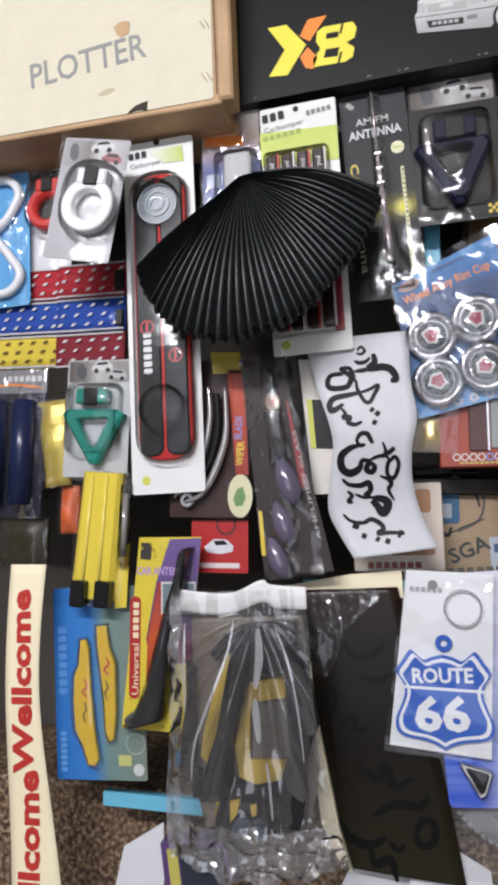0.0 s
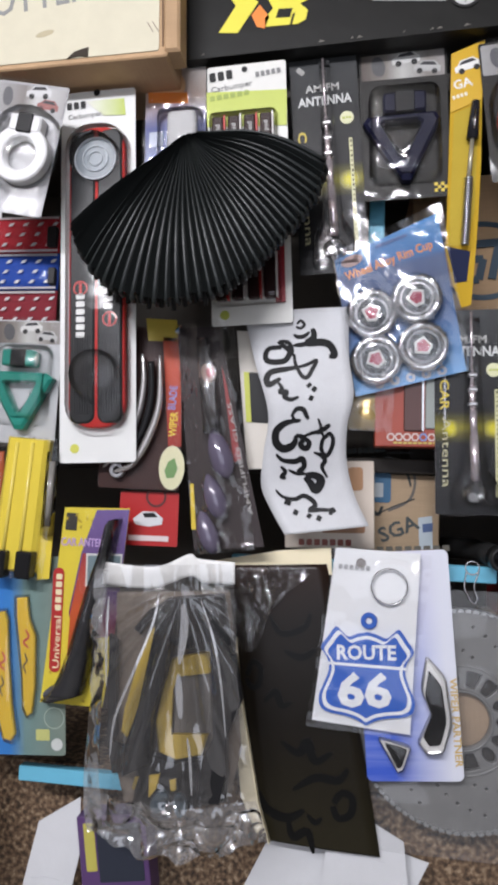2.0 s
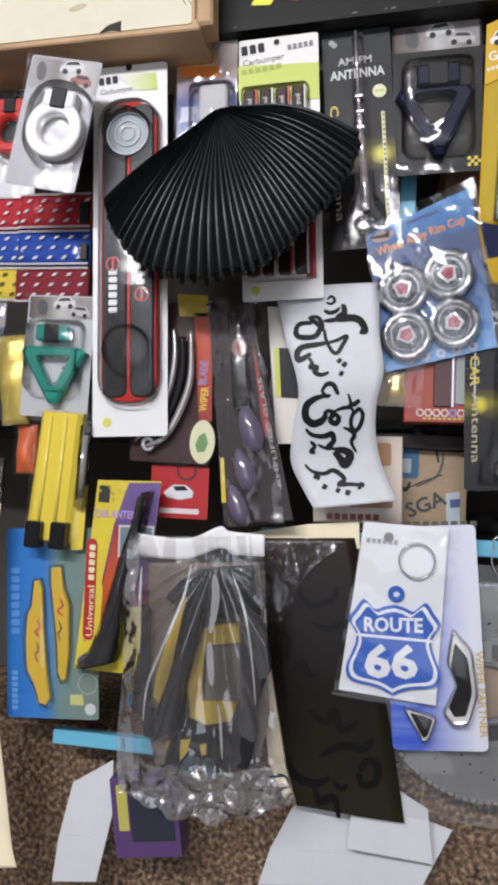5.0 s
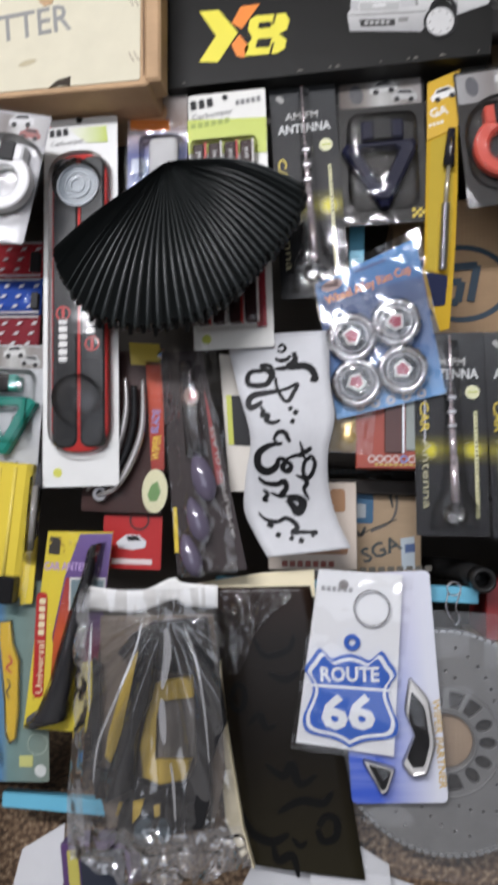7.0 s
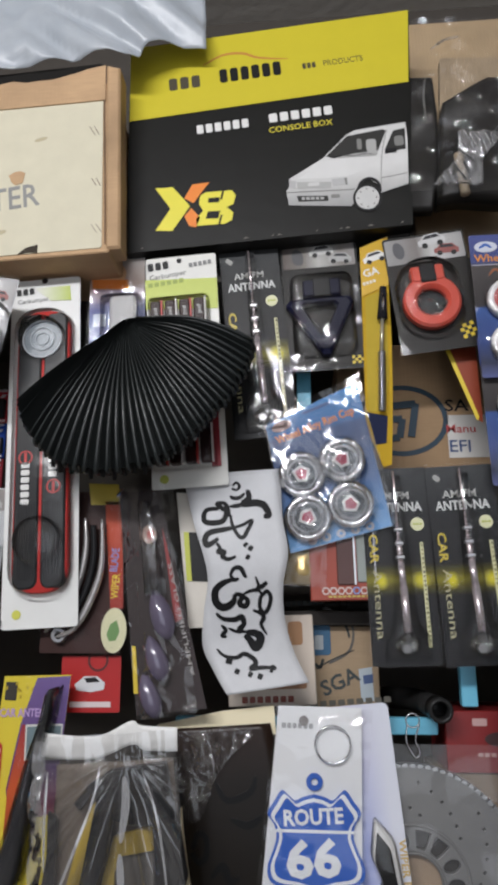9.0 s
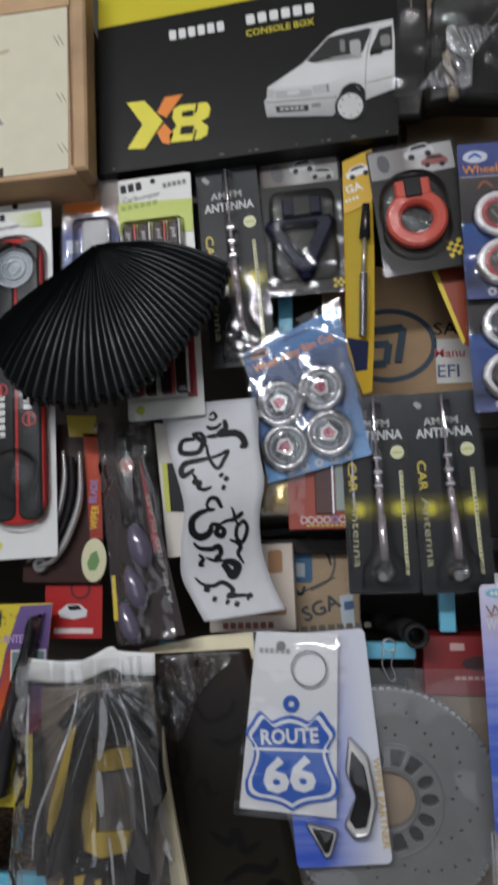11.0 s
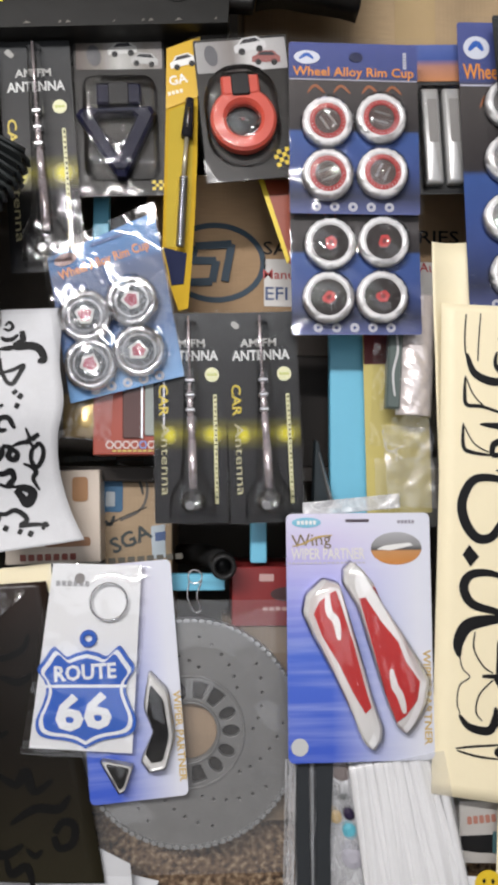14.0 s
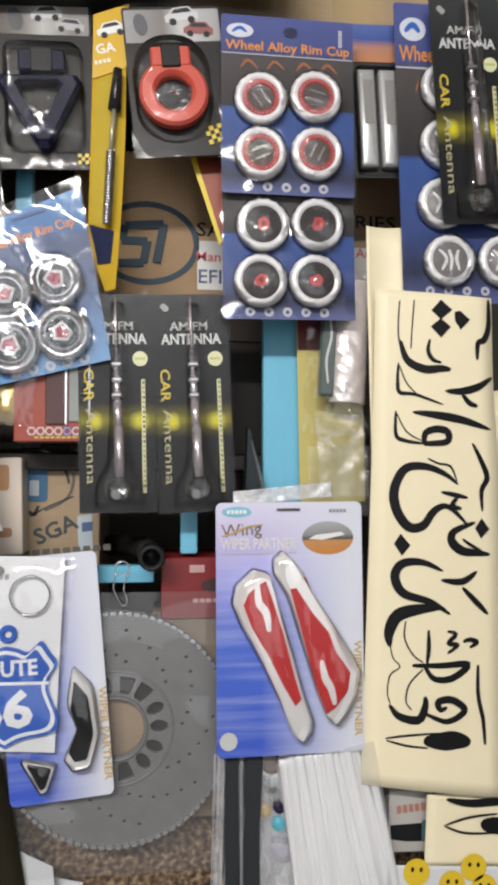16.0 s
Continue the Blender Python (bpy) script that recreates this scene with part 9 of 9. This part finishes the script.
part("card", prism(rrect(0, 0, 0.072, 0.200, 0.002), 0.0006, 0.0), paint(0.55, 0.47, 0.15, 0.4), yc)
part("red_top", prism(rrect(-0.02, 0.085, 0.03, 0.04, 0.001), -0.0003, -0.0008), paint(0.16, 0.02, 0.02), yc)
part("grey_picture", prism(rrect(-0.004, 0.050, 0.016, 0.034, 0.002), -0.0003, -0.0008), paint(0.30, 0.30, 0.26, 0.4, 0, 0.4), yc, "small grey picture")
f = bumps(0.008, 25, 82)
part("clear_bag", sheet(lambda u, v: ((u - 0.42) * 0.07, -0.04 - 0.075 * v), lambda px, pz: -0.012 - abs(f(px, pz)), 16, 16, 0.0001), HAZY, yc, "crumpled clear bag foot", True)
yr = root("yellow_red_pack", (0.1797, 0.0400, 1.7420, 0.0346, 0.1050, -7.3), "red pack with bright yellow slanted edge", "hanging pack")
part("card", prism([(-0.0188, 0.0478), (0.0181, 0.0451), (0.0067, -0.0523), (0.0004, -0.0464)], 0.0006, 0.0), paint(0.28, 0.05, 0.02, 0.35), yr)
part("yellow_edge", prism([(-0.0197, 0.0489), (-0.0138, 0.0481), (0.0036, -0.0448), (0, -0.0494)], -0.0003, -0.0010), YELLOW, yr, "yellow edge")


# ---- papers and boxes at the foot ----
def loose_paper(place, pts, mat, label, deep):
    """A cut sheet of paper standing against the ledge, its face slightly bowed."""
    o = root("loose_paper", place, label, "paper", "loose papers at the foot")
    part("paper_sheet", prism(pts, 0.0004, -0.0004), mat, o)
    lo, hi = min(p[0] for p in pts), max(p[0] for p in pts)
    mid = sum(p[1] for p in pts) / len(pts)
    part("fold_line", brush([(lo * 0.8 + hi * 0.2, mid - 0.012), ((lo + hi) / 2, mid - 0.010), (lo * 0.3 + hi * 0.7, mid - 0.013)], deep * 0.4, 0.5, -0.0004, -0.0007), paint(0.55, 0.56, 0.58, 0.6), o, "faint fold")
    return o


loose_paper((-0.3485, 0.0200, 1.0305, 0.0665, 0.1211, -2.3), [(-0.0511, -0.0905), (-0.0442, -0.0418), (-0.0276, 0.0226), (0.0206, 0.0517), (0.0201, -0.0103), (0.0021, -0.0857)], PAPER, "loose white paper with slanted top leaning at the foot", 0.002)
loose_paper((-0.1208, 0.0660, 0.9914, 0.0624, 0.0781, -2.1), [(-0.0443, -0.0484), (-0.0297, -0.0049), (-0.0039, 0.0442), (0.1115, 0.0519), (0.1739, 0.0336), (0.1404, -0.0322)], PAPER, "broad loose white paper lying behind the vinyl strip", 0.002)
loose_paper((0.0212, 0.0500, 1.0207, 0.0853, 0.0776, 2.6), [(-0.0804, 0.0687), (-0.0592, 0.0646), (0.0001, 0.0373), (0.0097, -0.0203), (-0.0834, -0.0205)], PAPER, "loose white paper below the brake disc cover", 0.002)
pb = root("purple_box", (-0.2858, 0.0100, 1.0280, 0.0770, 0.0865, -8.8), "purple edged box with yellow and dark print", "box")
part("box_body", prism(rrect(0, 0, 0.077, 0.087, 0.001), 0.03, 0.0, bevel=0.001), paint(0.10, 0.05, 0.15), pb)
part("dark_panel", prism(rrect(0.008, 0.005, 0.05, 0.06, 0.002), -0.0003, -0.0010), paint(0.03, 0.035, 0.05), pb)
part("yellow_panel", prism(rrect(-0.025, 0.012, 0.012, 0.05, 0.001), -0.0003, -0.0012), paint(0.5, 0.45, 0.10), pb)


# ---- top right and top left ----
def dark_bag(place):
    x, y, z, w, h, tilt = place
    o = root("bagged_cover", place, "black covers in a shiny clear bag tied with beige cord", "bagged part")
    f = bumps(0.010, 18, 94)
    blk = paint(0.012, 0.011, 0.010, 0.4, 0, 0.3, 0.2)
    crown = lambda u: h * (0.08 + 0.13 * min(1, u * 2.0))
    part("black_cover", sheet(lambda u, v: (-0.045 + u * w * 0.90 - 0.006 * v, crown(u) - v * (crown(u) + h * 0.47)), lambda px, pz: -0.02 + f(px, pz) - 0.012 * math.cos(px / w * 3), 20, 28, 0.03), blk, o, "", True)
    # narrow black strip between the cover and the printed carton
    part("black_cover", sheet(lambda u, v: (-0.085 + u * (0.030 + 0.008 * math.sin(v * 3)), h * 0.30 - v * h * 0.78), lambda px, pz: -0.008 + f(px, pz) * 0.6, 8, 28, 0.016), blk, o, "narrow black strip left of the cover", True)
    part("beige_board", prism(rrect(0.01, h * 0.26, w * 0.86, h * 0.42, 0.004), 0.015, 0.005), cardboard(0.40, 0.30, 0.19), o, "beige board behind the cover")
    cord = paint(0.36, 0.29, 0.20, 0.8, 0, 0.2, 0.4)
    part("cord", rod([(a, -0.044, b) for a, b in smooth_path([(-0.030, -0.070), (-0.026, -0.095), (-0.022, -0.125)], 5)], 0.006, 8), cord, o, "beige cord", True)
    g = bumps(0.011, 26, 95)
    lay = lambda px, pz: -0.050 - abs(g(px, pz))
    span = lambda u, v: (-0.088 + u * (w * 0.5 + 0.092), (0.5 - v) * h)
    part("clear_bag", sheet(span, lay, 40, 50, 0.0001), film((34.0, 34.0, 12.0), 0.26, 0.030, 0.012, 0.12, 0.05, 0.6), o, "shiny clear bag", True)
    gather = lambda px, pz: -0.060 - 0.012 * abs(noise.noise(Vector((px * 90 + pz * 40, pz * 30, 4.0))))
    part("bag_gather", sheet(lambda u, v: (-0.020 + (u - 0.5) * (0.030 + 0.055 * abs(v - 0.5)) + 0.030 * (0.5 - v), -0.050 - 0.075 * v), gather, 26, 30, 0.0002), film((40.0, 40.0, 22.0), 0.30, 0.06, 0.10, 0.22, 0.07, 3.6), o, "pale gathered neck of the bag", True)
    # Shine on the film folds, again drawn as pale ribbons.
    for line, wide in (([(0.018, 0.050), (0.024, 0.010), (0.026, -0.022), (0.006, -0.055)], 0.0034), ([(-0.066, 0.068), (-0.050, 0.082), (-0.030, 0.088)], 0.0036), ([(-0.072, 0.030), (-0.075, 0.000), (-0.072, -0.030)], 0.0030)):
        part("fold_shine", brush(line, wide, 0.2, -0.0625, -0.0632), film((50.0, 50.0, 12.0), 0.30, 0.14, 0.06, 0.20, 0.07, 3.6), o, "pale ribbon for the shine along a film fold")
    return o


dark_bag((0.2075, 0.0100, 2.0800, 0.1222, 0.2536, 3.7))
tc = root("carton", (0.45, 0.10, 2.135, 0.6, 0.42, 0), "plain brown cardboard carton on the shelf", "carton")
part("carton_body", prism(rrect(0, 0, 0.62, 0.424, 0.002, 2), 0.2, 0.0, bevel=0.001), cardboard(0.46, 0.33, 0.19), tc)
part("tape", prism(rrect(-0.10, 0, 0.05, 0.42, 0.001, 1), -0.0002, -0.0008), paint(0.45, 0.33, 0.18, 0.2), tc, "brown packing tape")
wb = root("white_plastic_bag", (-0.4463, -0.0620, 2.0055, 0.5, 0.2, -2.4), "crumpled white plastic bag hanging over the top of the cartons", "plastic bag")
hem = smooth_path([(-0.19, 0.150), (0.0595, 0.1537), (0.1298, 0.1571), (0.1814, 0.1597), (0.207, 0.1523), (0.2253, 0.1566), (0.2327, 0.1732), (0.2659, 0.1868), (0.3132, 0.1809)], 6)


def bag_cloth(px, pz):
    drape = abs(noise.noise(Vector((px * 12 + pz * 14, pz * 5, 2.2)))) * 0.030 + abs(noise.noise(Vector((px * 30 + pz * 30, pz * 8, 6.1)))) * 0.008
    return 0.012 - drape + 0.030 * max(0.0, (px - 0.21) / 0.10)


m, n, l, p = nodes_of("thin_white_film")
l.new(mixed(n, l, noise_of(n, l, mapped(n, l, 1.0), 30, 4), (0.42, 0.47, 0.53), (0.62, 0.66, 0.70)), p.inputs["Base Color"])
p.inputs["Roughness"].default_value, p.inputs["Transmission Weight"].default_value = 0.32, 0.25
part("bag_film", sheet(lambda u, v: (hem[int(round(u * 48))][0], hem[int(round(u * 48))][1] + 0.125 * v), bag_cloth, 48, 24, 0.0006), m, wb, "", True)
